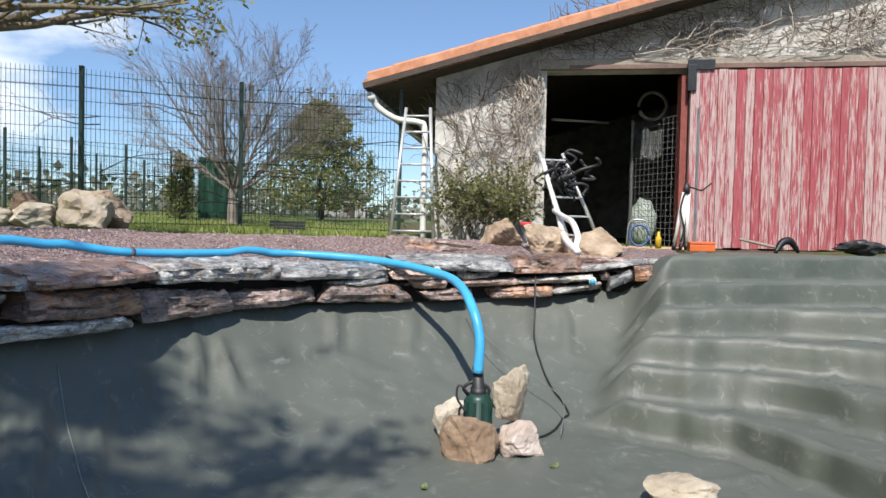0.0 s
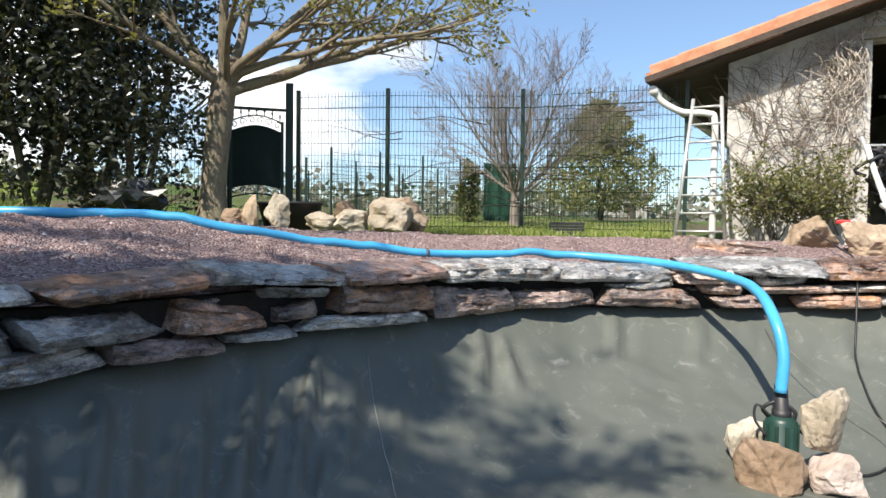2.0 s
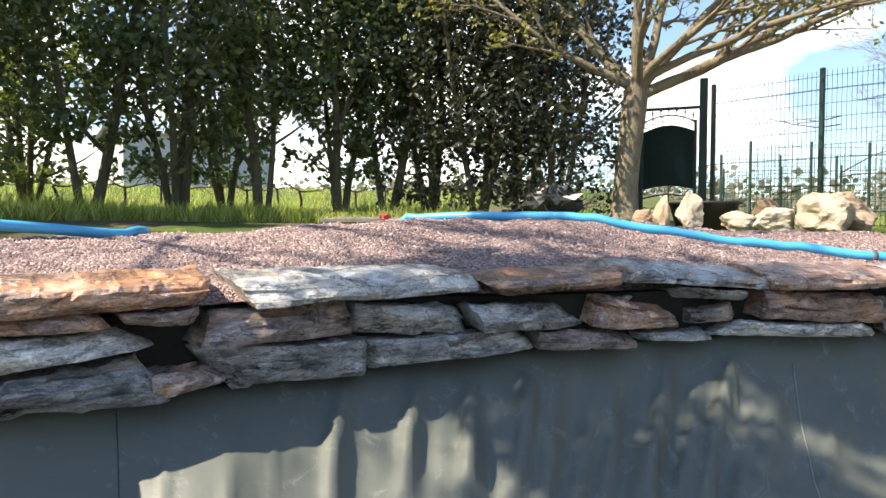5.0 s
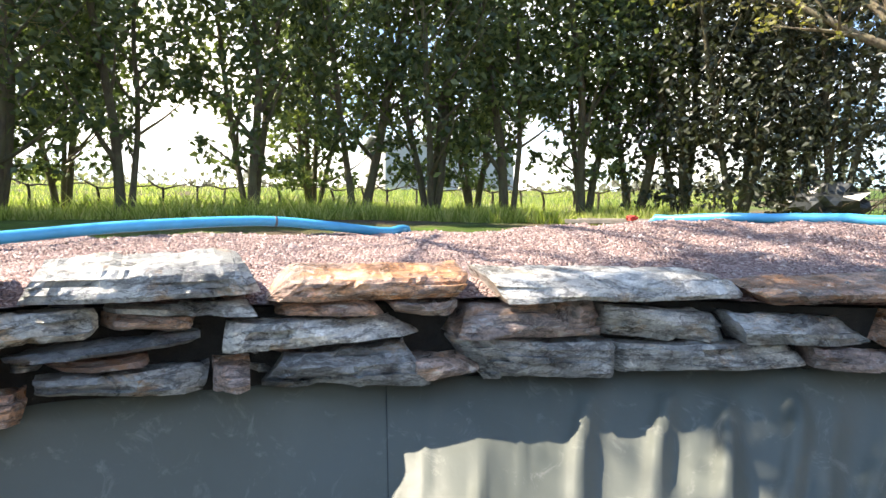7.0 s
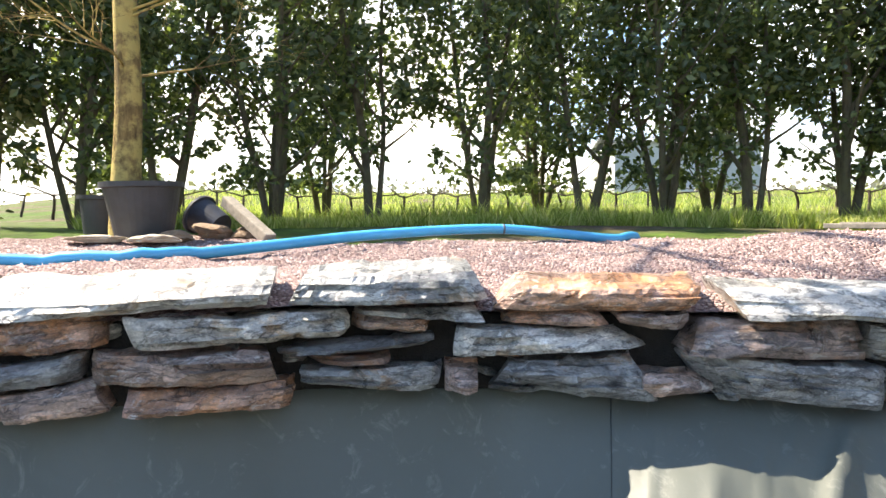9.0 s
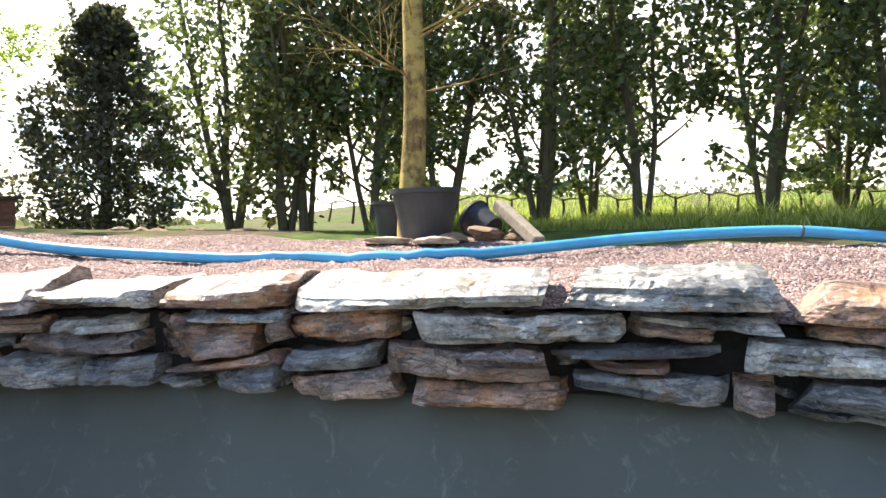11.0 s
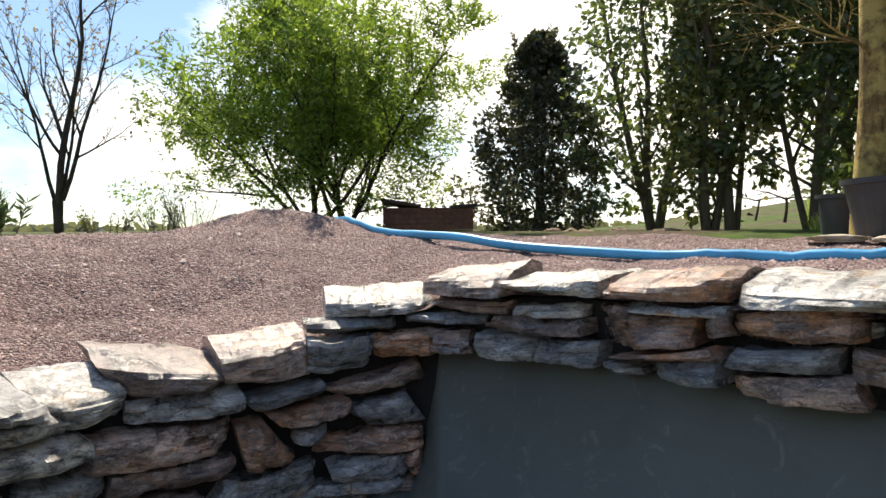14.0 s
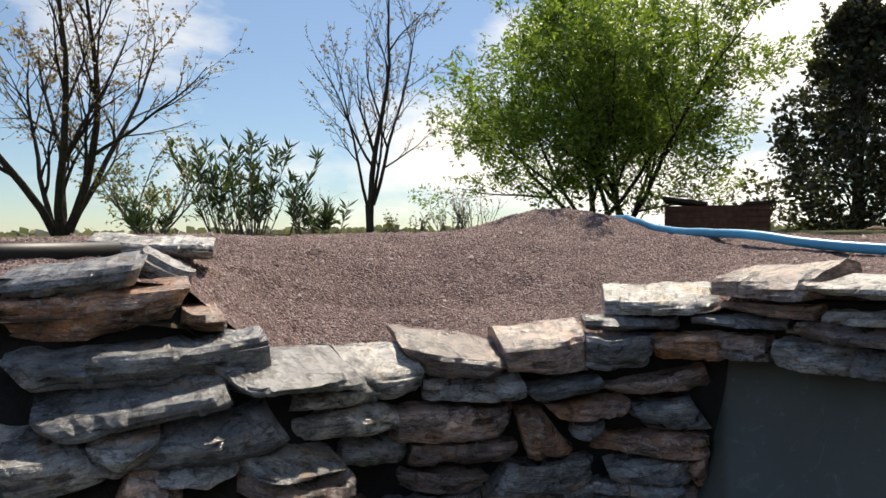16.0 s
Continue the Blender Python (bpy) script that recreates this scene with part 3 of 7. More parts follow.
CAP_B = [(126.1, 1.08, 0.82, 0.063, -0.01, 2.4, -0.01, 0.02, 1), (141.9, 1.055, 0.47, 0.065, 0.2, 3.4, 0.0, 0.02, 2), (150.6, 1.028, 0.52, 0.047, 0.36, 2.8, 0.0, 0.02, 1), (158.1, 1.006, 0.54, 0.1, 0.2, 4.0, 0.0, 0.0, 3), (166.7, 0.883, 0.54, 0.061, -0.02, 2.6, 0.01, 0.0, 1), (176.8, 0.653, 0.42, 0.143, 0.2, 2.6, -0.01, 0.02, 3), (185.0, 0.635, 0.43, 0.093, -0.28, -6.6, -0.11, 0.11, 3), (190.9, 0.59, 0.34, 0.118, -0.05, -3.9, -0.11, -0.0, 1), (198.8, 0.68, 0.59, 0.053, 0.41, -6.1, -0.02, 0.0, 1)]
COURSE_A = [(-16.6, 0.995, 0.14, 0.122, -0.02, 2.5, -0.01, 0.02, 2), (-14.8, 0.937, 0.21, 0.09, -0.09, 24.5, 0.06, -0.0, 1), (-14.2, 1.051, 0.6, 0.045, -0.26, 9.0, -0.02, -0.0, 1), (-13.6, 0.962, 0.08, 0.065, -0.04, 10.2, -0.01, -0.0, 3), (-11.1, 0.855, 0.41, 0.058, -0.16, 6.7, -0.0, 0.01, 1), (-9.2, 0.925, 0.65, 0.05, 0.05, 4.5, -0.05, -0.0, 1), (-6.2, 0.812, 0.53, 0.084, -0.02, 2.5, -0.04, -0.0, 2), (-3.3, 0.892, 0.53, 0.054, 0.14, 3.0, -0.05, -0.01, 3), (-2.5, 0.965, 0.39, 0.068, -0.16, 3.0, -0.01, 0.01, 1), (0.2, 0.795, 0.41, 0.079, 0.06, 2.0, -0.09, 0.01, 3), (1.9, 0.883, 0.26, 0.066, 0.04, -0.4, -0.06, -0.0, 3)]
COURSE_B = [(2.7, 0.965, 0.52, 0.07, -0.08, -1.7, -0.05, 0.02, 3), (7.4, 0.821, 0.68, 0.131, 0.03, -1.0, 0.07, -0.14, 3), (8.1, 0.914, 0.48, 0.038, 0.26, 1.4, -0.02, 0.01, 0), (15.3, 0.82, 0.62, 0.115, -0.04, 2.1, -0.02, 0.0, 3), (22.5, 0.826, 0.65, 0.168, -0.14, -2.3, -0.05, -0.09, 3), (30.1, 0.895, 0.7, 0.143, 0.04, -3.1, 0.02, -0.03, 2), (31.1, 0.777, 0.81, 0.069, -0.0, -1.7, 0.14, -0.1, 1), (37.4, 0.863, 0.27, 0.08, 0.11, 4.7, 0.01, -0.02, 3), (37.7, 0.963, 0.41, 0.053, -0.03, -3.4, -0.02, -0.0, 0), (40.5, 0.768, 0.41, 0.043, 0.09, -1.7, -0.02, -0.03, 0), (43.7, 0.89, 0.47, 0.116, -0.18, -5.7, 0.03, -0.03, 2)]
COURSE_C = [(47.7, 0.787, 0.52, 0.069, -0.1, -4.6, -0.01, -0.03, 3), (52.5, 0.91, 0.51, 0.11, -0.05, -1.7, -0.06, -0.13, 0), (59.3, 0.803, 0.71, 0.1, -0.08, 1.5, -0.03, -0.06, 0), (62.7, 0.926, 0.49, 0.116, -0.04, -4.0, -0.0, -0.04, 1), (73.0, 0.811, 0.55, 0.137, -0.07, -1.3, -0.14, 0.01, 0), (73.9, 0.956, 0.55, 0.114, 0.08, -0.7, 0.06, -0.01, 3), (82.9, 1.009, 0.21, 0.046, 0.13, 1.0, -0.03, 0.01, 3), (89.6, 0.808, 0.47, 0.123, 0.15, 1.2, 0.07, -0.09, 0), (91.3, 1.013, 0.32, 0.044, 0.18, 0.9, 0.01, -0.04, 2), (92.0, 0.936, 0.58, 0.078, -0.27, 2.2, 0.01, -0.1, 1), (99.0, 0.793, 0.11, 0.071, 0.02, 0.5, -0.0, -0.0, 3)]
COURSE_D = [(103.0, 1.025, 0.42, 0.037, 0.24, -0.7, 0.0, -0.03, 0), (105.5, 0.981, 0.25, 0.041, 0.03, -2.7, 0.0, 0.03, 3), (107.0, 0.8, 0.46, 0.068, 0.29, -1.8, -0.01, 0.02, 0), (108.3, 0.91, 0.51, 0.028, 0.37, 3.3, -0.01, 0.01, 0), (108.9, 0.861, 0.27, 0.028, -0.11, 0.5, -0.05, -0.0, 2), (118.0, 0.984, 0.65, 0.083, -0.03, 1.6, -0.03, -0.01, 1), (120.3, 0.766, 0.49, 0.071, 0.13, -1.2, 0.01, 0.03, 2), (122.4, 0.864, 0.51, 0.095, 0.08, -1.5, -0.01, -0.03, 3), (132.7, 0.98, 0.37, 0.101, 0.15, 8.1, -0.02, 0.01, 2), (132.7, 0.771, 0.37, 0.078, 0.2, 4.6, -0.0, -0.03, 3), (133.4, 0.866, 0.3, 0.069, 0.18, 4.7, 0.03, 0.02, 0)]
COURSE_E = [(137.8, 0.943, 0.09, 0.064, 0.15, 10.2, 0.02, -0.0, 3), (140.3, 0.777, 0.27, 0.073, 0.24, 6.7, -0.05, -0.01, 0), (141.1, 0.993, 0.37, 0.028, 0.04, 2.5, -0.03, -0.0, 0), (141.4, 0.826, 0.37, 0.028, 0.52, 9.9, -0.16, -0.02, 2), (143.7, 0.909, 0.47, 0.137, -0.25, 4.9, -0.05, -0.0, 2), (144.9, 0.747, 0.15, 0.049, 0.07, 6.2, -0.01, -0.01, 0), (149.8, 0.761, 0.34, 0.108, -0.05, 4.0, 0.0, 0.02, 0), (151.7, 0.922, 0.41, 0.048, 0.11, 5.0, 0.01, 0.01, 1), (152.4, 0.852, 0.57, 0.072, -0.04, 4.2, 0.0, 0.0, 3), (154.8, 0.739, 0.35, 0.112, -0.02, 3.7, 0.0, 0.0, 0), (158.1, 0.905, 0.48, 0.051, 0.15, 2.0, -0.01, 0.02, 3)]
COURSE_F = [(160.3, 0.834, 0.48, 0.046, -0.01, 2.4, -0.01, 0.0, 0), (160.9, 0.714, 0.41, 0.11, 0.02, 3.1, -0.01, -0.04, 3), (163.5, 0.127, 0.09, 0.099, 0.07, 15.0, 0.0, -0.0, 2), (164.3, 0.695, 0.33, 0.119, 0.0, 4.4, -0.01, -0.0, 2), (166.2, 0.362, 0.31, 0.132, 0.07, 5.8, -0.08, -0.08, 0), (167.0, 0.514, 0.47, 0.072, 0.35, 9.5, -0.08, -0.02, 3), (167.9, 0.241, 0.53, 0.072, 0.17, 1.5, 0.04, 0.01, 2), (167.9, 0.124, 0.37, 0.078, 0.06, 2.7, -0.02, -0.01, 1), (168.9, 0.026, 0.39, 0.088, 0.03, 0.9, 0.0, 0.01, 0), (169.0, 0.794, 0.45, 0.062, 0.04, 2.1, -0.01, 0.01, 0), (170.2, 0.665, 0.32, 0.152, 0.04, 0.8, 0.01, 0.03, 0)]
COURSE_G = [(172.8, 0.303, 0.15, 0.054, 0.01, 4.9, 0.02, 0.02, 0), (173.1, 0.401, 0.34, 0.062, 0.02, 4.4, -0.06, 0.06, 2), (174.8, 0.492, 0.37, 0.081, 0.18, 4.5, -0.06, -0.04, 0), (176.8, 0.101, 0.45, 0.131, 0.17, -1.2, 0.09, 0.03, 0), (177.0, 0.299, 0.19, 0.169, -0.08, -5.6, -0.06, -0.15, 2), (183.0, 0.522, 0.47, 0.093, 0.1, 0.5, 0.01, 0.0, 0), (184.2, 0.231, 0.5, 0.096, 0.04, -3.7, 0.02, 0.03, 3), (185.1, 0.368, 0.57, 0.135, -0.03, -4.2, 0.03, 0.07, 3), (186.1, 0.119, 0.4, 0.079, 0.05, -6.4, 0.01, 0.02, 3), (192.3, 0.296, 0.39, 0.079, -0.01, -9.9, 0.03, -0.0, 1), (195.1, 0.465, 0.57, 0.084, 0.11, -5.5, 0.02, -0.07, 1)]
COURSE_H = [(195.9, 0.576, 0.41, 0.071, 0.3, -5.0, 0.06, -0.13, 1), (199.2, 0.333, 0.5, 0.074, 0.25, -16.9, 0.02, 0.04, 3), (199.7, 0.408, 0.46, 0.032, -0.03, -13.2, 0.01, 0.03, 0), (205.3, 0.547, 0.46, 0.085, 0.05, -0.6, 0.14, -0.06, 0), (205.9, 0.937, 0.15, 0.068, -0.08, -5.7, 0.01, -0.02, 2), (206.5, 0.479, 0.23, 0.036, -0.02, 6.9, -0.12, -0.0, 1), (209.6, 0.807, 0.79, 0.111, 0.13, 0.2, -0.09, -0.02, 0), (210.0, 0.433, 0.18, 0.061, -0.19, -12.0, 0.03, -0.01, 3), (210.4, 0.677, 0.54, 0.061, -0.13, 3.9, -0.08, -0.02, 0), (211.5, 0.567, 0.17, 0.071, 0.07, 1.6, -0.06, 0.02, 0), (213.4, 0.986, 0.56, 0.14, 0.06, 2.3, -0.01, 0.1, 2)]
COURSE_I = [(81.0, 0.80, 0.26, 0.06, -0.2, 3, 0, 0, 3), (214.6, 1.106, 0.45, 0.074, 0.14, 6.2, -0.0, 0.05, 0), (215.8, 0.545, 0.28, 0.099, -0.33, 0.6, -0.07, -0.1, 1)]
SET_BACK_A = [(-16.4, 1.061, 0.35, 0.067, 0.1, 2, 0.02, 0, 0), (-13.1, 1.077, 0.51, 0.068, -0.1, -1, 0, 0.03, 3), (-0.6, 1.039, 1.14, 0.131, 0, 0, 0, 0, 0)]
SLAB_A = [(1.4, 1.153, 0.77, 0.15, -0.3, -3, 0.1, -0.1, 3)]


def broken_line(rnd, n, amp):
    """A line broken at a few places, over 0 to 1."""
    xs = [0.0] + sorted(rnd.uniform(0.06, 0.94) for _ in range(n)) + [1.0]
    ys = [rnd.uniform(-amp, amp) for _ in xs]
    return lambda u: float(np.interp(u, xs, ys))


def slate_block(L, H, D, rnd, taper=0.0, slant_l=0.0, slant_r=0.0, rise=0.0):
    """A riven slate block: flat facets broken in thin layers at the front, ragged ends, a flaked top that rises to the back."""
    layers = max(2, min(6, round(H / 0.026)))
    cuts = [0.0] + sorted((k + rnd.uniform(-0.35, 0.35)) / layers for k in range(1, layers)) + [1.0]
    nx = max(8, min(30, round(L / 0.021)))
    seed = rnd.uniform(0, 100)
    top, bot = broken_line(rnd, 3 + int(L / 0.16), 0.065 * H), broken_line(rnd, 3 + int(L / 0.16), 0.06 * H)
    facets = [(rnd.uniform(-0.012, 0.006), rnd.gauss(0, 0.045), rnd.gauss(0.008, 0.024)) for _ in range(rnd.randint(3, 5))]
    end_l, end_r = rnd.uniform(0.008, 0.035), rnd.uniform(0.008, 0.035)
    chips = [(rnd.choice((0.0, 1.0)), rnd.choice((0.0, 1.0)), rnd.uniform(0.015, 0.05)) for _ in range(2)]
    flakes = []
    for k in range(layers):
        steps = [rnd.choice((0.0, rnd.uniform(0.0, 0.012), rnd.uniform(0.012, 0.036))) for _ in range(2 + int(L / 0.11))]
        flakes.append((steps, sorted(rnd.random() for _ in range(len(steps) - 1))))
    bed = rnd.uniform(-0.06, 0.06)
    rows = []
    for k in range(layers):
        fine = 2 if (cuts[k + 1] - cuts[k]) * H < 0.025 else 3
        rows += [(k, cuts[k] + (cuts[k + 1] - cuts[k]) * j / (fine - 1)) for j in range(fine)]
    backs = (0.10, 0.24, 0.42, 0.66, 1.0)
    npt = len(rows) + len(backs) + 2
    us = [0.0] + sorted(min(0.985, max(0.015, (i + rnd.uniform(-0.38, 0.38)) / nx)) for i in range(1, nx)) + [1.0]
    verts, faces = [], []
    for u in us:
        h = H * (1 + taper * (2 * u - 1))
        dl, dr = u * L, (1 - u) * L
        jag = 0.0035 * noise.noise((u * L * 42, seed, 0))
        zt, zb = h / 2 + top(u) + jag, -h / 2 + bot(u) - jag
        pinch = end_l * max(0.0, 1 - dl / 0.035) + end_r * max(0.0, 1 - dr / 0.035)
        slant = slant_l * (1 - u) + slant_r * u
        ring_pts = []
        front = -D / 2
        for k, q in rows:
            steps, edge = flakes[k]
            n = sum(1 for e in edge if e < u + bed * q)
            x = (u - 0.5) * L + (q - 0.5) * slant + 0.004 * noise.noise((seed, q * 9, u * 3))
            y = -D / 2 + pinch + max(a + b * (2 * u - 1) + c * (2 * q - 1) for a, b, c in facets) + steps[n]
            y += 0.006 * noise.noise((u * L * 16 + seed, q * h * 30, 2.0)) + 0.003 * noise.noise((u * L * 50, q * h * 110, seed))
            y += 0.010 * (max(0.0, q - 0.86) + max(0.0, 0.10 - q)) / 0.14
            for cu, cq, size in chips:
                away = math.hypot((u - cu) * L, (q - cq) * h)
                y += 0.6 * max(0.0, size - away)
            ring_pts.append((x, y, zb + (zt - zb) * q))
            front = y
        for w in backs:
            zr = zt + rise * min(1.0, w * 1.5) - (0.12 * H if w == 1.0 else 0.0)
            zr += 0.007 * round(2.2 * noise.noise((u * L * 6 + seed, w * 5, 3.0))) + 0.003 * noise.noise((u * L * 30, w * 22, seed))
            ring_pts.append(((u - 0.5) * L + 0.5 * slant, front + (D / 2 - front) * w, zr))
        for w in (1.0, 0.4):
            ring_pts.append(((u - 0.5) * L - 0.5 * slant, -D / 2 + pinch + 0.02 + (D - 0.02) * w, zb + 0.1 * h))
        verts += ring_pts
    for i in range(len(us) - 1):
        for k in range(npt):
            a, b = i * npt + k, i * npt + (k + 1) % npt
            faces.append((a, a + npt, b + npt, b))
    faces.append(tuple(range(npt)))
    faces.append(tuple(range(len(us) * npt - 1, (len(us) - 1) * npt - 1, -1)))
    return verts, faces


def wall_heading(az):
    a, b = polar(az - 3, ring(az - 3)), polar(az + 3, ring(az + 3))
    d = a - b
    return math.degrees(math.atan2(d.y, d.x))


def wall_face(az, z):
    """Distance of the wall's face; the spillway's stones lean back."""
    return ring(az) + ((0.28 + 0.5 * min(1, max(0, (az - 193) / 10))) * (z - 0.78) if az > 162 else 0.0)


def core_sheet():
    """Sheet behind the stones, coloured near-black to stand for the shade in the joints."""
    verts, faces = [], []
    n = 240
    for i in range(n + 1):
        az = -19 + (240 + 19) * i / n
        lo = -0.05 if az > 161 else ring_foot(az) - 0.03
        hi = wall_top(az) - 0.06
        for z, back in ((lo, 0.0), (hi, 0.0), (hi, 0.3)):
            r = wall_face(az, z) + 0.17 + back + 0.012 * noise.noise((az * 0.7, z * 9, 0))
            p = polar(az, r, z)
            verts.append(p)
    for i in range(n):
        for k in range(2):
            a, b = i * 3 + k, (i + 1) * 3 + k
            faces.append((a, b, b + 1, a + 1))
    return mesh_from("stone_wall", verts, faces, simple("joint_shade_black", (0.022, 0.019, 0.017), 0.95, scale=30, relief=0.8, dist=0.02))


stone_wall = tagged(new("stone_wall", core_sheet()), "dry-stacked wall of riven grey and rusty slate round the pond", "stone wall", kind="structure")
rnd = random.Random(11)


def lay(rows, depth, back=0.0, cap=False):
    for az, z, L, H, taper, tilt, slant_l, slant_r, kind in rows:
        d = depth * rnd.uniform(0.9, 1.2)
        d *= 1.35 if az > 191 and not cap else 1.0
        rise = rnd.uniform(0.03, 0.05) if az < 165 else rnd.uniform(0.05, 0.075)
        if not cap:
            rise = 0.0 if az < 188 else (rnd.uniform(0.035, 0.06) if z < 0.75 else 0.008)
        v, f = slate_block(L * 1.04, H * 1.0, d, rnd, taper, slant_l, slant_r, rise)
        ob = part("stone", mesh_from("stone", v, f, SLATES[kind]), None, stone_wall)
        r = wall_face(az, z) + back + rnd.uniform(-0.015, 0.015) * (1 if az < 162 else 2.0) + d / 2 - (0.03 if cap else 0.0)
        lean = rnd.uniform(-2, 3) if az < 162 else rnd.uniform(1, 7)
        ob.matrix_basis = pose(*polar(az, r, z), lean, -tilt, wall_heading(az) + rnd.uniform(-2.5, 2.5))


for rows in (CAP_A, CAP_B):
    lay(rows, 0.40, cap=True)
for rows in (COURSE_A, COURSE_B, COURSE_C, COURSE_D, COURSE_E, COURSE_F, COURSE_G, COURSE_H, COURSE_I):
    lay(rows, 0.26)
lay(SET_BACK_A, 0.4, 0.45)
lay(SLAB_A, 0.6, 1.0)

# the wall goes on past the spillway, and down to its foot below it
for k in range(7):
    az = 223 + (k % 2) * 3
    while az < 238:
        L = rnd.uniform(0.3, 0.5)
        lay([(az + math.degrees(L / 2 / ring(az)), 0.1 + 0.155 * k, L, 0.15, 0, 0, 0, 0, rnd.randrange(4))], 0.28)
        az += math.degrees(L / ring(az))
for k in range(4):
    az = (163.5, 163.5, 197, 203)[k]
    while az < 222:
        L = rnd.uniform(0.25, 0.5)
        lay([(az + math.degrees(L / 2 / ring(az)), -0.12 + 0.12 * k, L, 0.11, rnd.uniform(-0.2, 0.2), rnd.uniform(-5, 3), 0, 0, rnd.randrange(4))], 0.26, 0.04)
        az += math.degrees(L / ring(az))

# small packing stones in the joints
for k in range(60):
    az = rnd.uniform(-16, 212)
    lo = 0.1 if az > 163 else ring_foot(az) + 0.04
    z = rnd.uniform(lo, wall_top(az) - 0.08)
    v, f = slate_block(rnd.uniform(0.06, 0.16), rnd.uniform(0.025, 0.06), 0.1, rnd)
    ob = part("stone", mesh_from("stone", v, f, SLATES[rnd.randrange(4)]), None, stone_wall)
    ob.matrix_basis = pose(*polar(az, wall_face(az, z) + 0.17, z), 0, rnd.uniform(-8, 8), wall_heading(az))

# ---- barn ----
def render_mat():
    m, nt, b = base_mat("weathered_lime_render", 0.95, spec=0.15)
    v = coords(nt)
    c = ramp(nt, noise_tex(nt, 3.0, 8, 0.65, v), [(0.28, (0.38, 0.36, 0.33)), (0.5, (0.58, 0.56, 0.52)), (0.72, (0.74, 0.72, 0.68))])
    k = ramp(nt, noise_tex(nt, 1.1, 6, 0.65, v, 0.8), [(0.52, (0, 0, 0)), (0.68, (0.7, 0.7, 0.7))])
    c = blend(nt, k, c, (0.24, 0.225, 0.20))
    nt.links.new(c, b.inputs["Base Color"])
    bump(nt, b, noise_tex(nt, 24, 9, 0.7, v), 0.7, 0.02)
    return m


def red_wood_mat():
    """Red paint flaking off grey boards, streaked along the grain; each board shifted at random."""
    m, nt, b = base_mat("flaked_red_paint", 0.7, spec=0.3)
    v = coords(nt, (46, 46, 3.2), shift_random=True)
    v2 = coords(nt, (7, 7, 0.7), shift_random=True)
    red = ramp(nt, noise_tex(nt, 1.0, 6, 0.6, v), [(0.3, (0.25, 0.045, 0.055)), (0.7, (0.39, 0.10, 0.115))])
    wood = ramp(nt, noise_tex(nt, 1.6, 6, 0.65, v), [(0.3, (0.34, 0.25, 0.235)), (0.7, (0.56, 0.47, 0.445))])
    f = nt.nodes.new("ShaderNodeMath")
    f.operation = "ADD"
    nt.links.new(noise_tex(nt, 1.0, 8, 0.75, v, 0.5), f.inputs[0])
    oi = nt.nodes.new("ShaderNodeObjectInfo")
    sc = nt.nodes.new("ShaderNodeMath")
    sc.operation = "MULTIPLY_ADD"
    nt.links.new(oi.outputs["Random"], sc.inputs[0])
    sc.inputs[1].default_value, sc.inputs[2].default_value = 0.2, -0.26
    f2 = nt.nodes.new("ShaderNodeMath")
    f2.operation = "MULTIPLY_ADD"
    nt.links.new(noise_tex(nt, 1.0, 5, 0.6, v2), f2.inputs[0])
    f2.inputs[1].default_value = 0.5
    nt.links.new(sc.outputs[0], f2.inputs[2])
    nt.links.new(f2.outputs[0], f.inputs[1])
    k = ramp(nt, f.outputs[0], [(0.56, (0, 0, 0)), (0.66, (0.85, 0.85, 0.85))])
    nt.links.new(blend(nt, k, red, wood), b.inputs["Base Color"])
    bump(nt, b, f.outputs[0], 0.6, 0.006)
    return m


def terracotta_mat():
    m, nt, b = base_mat("terracotta", 0.8, spec=0.25)
    v = coords(nt, shift_random=True)
    c = ramp(nt, noise_tex(nt, 5, 7, 0.6, v), [(0.3, (0.42, 0.17, 0.09)), (0.7, (0.60, 0.30, 0.18))])
    k = ramp(nt, noise_tex(nt, 14, 7, 0.7, v), [(0.6, (0, 0, 0)), (0.75, (0.6, 0.6, 0.6))])
    nt.links.new(blend(nt, k, c, (0.55, 0.42, 0.33)), b.inputs["Base Color"])
    bump(nt, b, noise_tex(nt, 60, 6, 0.6, v), 0.3, 0.004)
    return m


RENDER, RED, TERRACOTTA = render_mat(), red_wood_mat(), terracotta_mat()
DARKWOOD = simple("dark_weathered_wood", (0.07, 0.05, 0.038), 0.85, scale=20, relief=0.4)
GREYWOOD = simple("grey_weathered_wood", (0.30, 0.26, 0.21), 0.85, scale=24, relief=0.4)
CONCRETE = simple("old_concrete", (0.40, 0.36, 0.31), 0.92, scale=10, relief=0.5, dist=0.01)
DARKMETAL = simple("dark_iron", (0.035, 0.037, 0.04), 0.5, 0.7, 0.2, 20)
GALV = simple("galvanised_wire", (0.42, 0.43, 0.43), 0.45, 0.8, 0.15, 30)
ALU = simple("dull_aluminium", (0.62, 0.62, 0.60), 0.42, 0.55, 0.1, 30)
WHITEPLASTIC = simple("white_plastic", (0.78, 0.77, 0.74), 0.45, 0, 0.06, 14, 0.05)
BLACKPLASTIC = simple("black_plastic", (0.022, 0.022, 0.024), 0.5, 0, 0.25, 14, 0.1)

BARN = pose(1.56, 10.44, 1.14, 0, 0, -8)
barn = thing("barn", (1.56, 10.44, 1.14), "old rendered stone barn with terracotta roof and bare creepers", "barn", rz=-8)
SLOPE = math.tan(radians(14.6))


def roof_z(x):
    """Underside of the roof along the front."""
    return 2.42 + (x + 2.79) * SLOPE if x < 7.5 else 2.42 + (10.29 - (x - 7.5)) * SLOPE


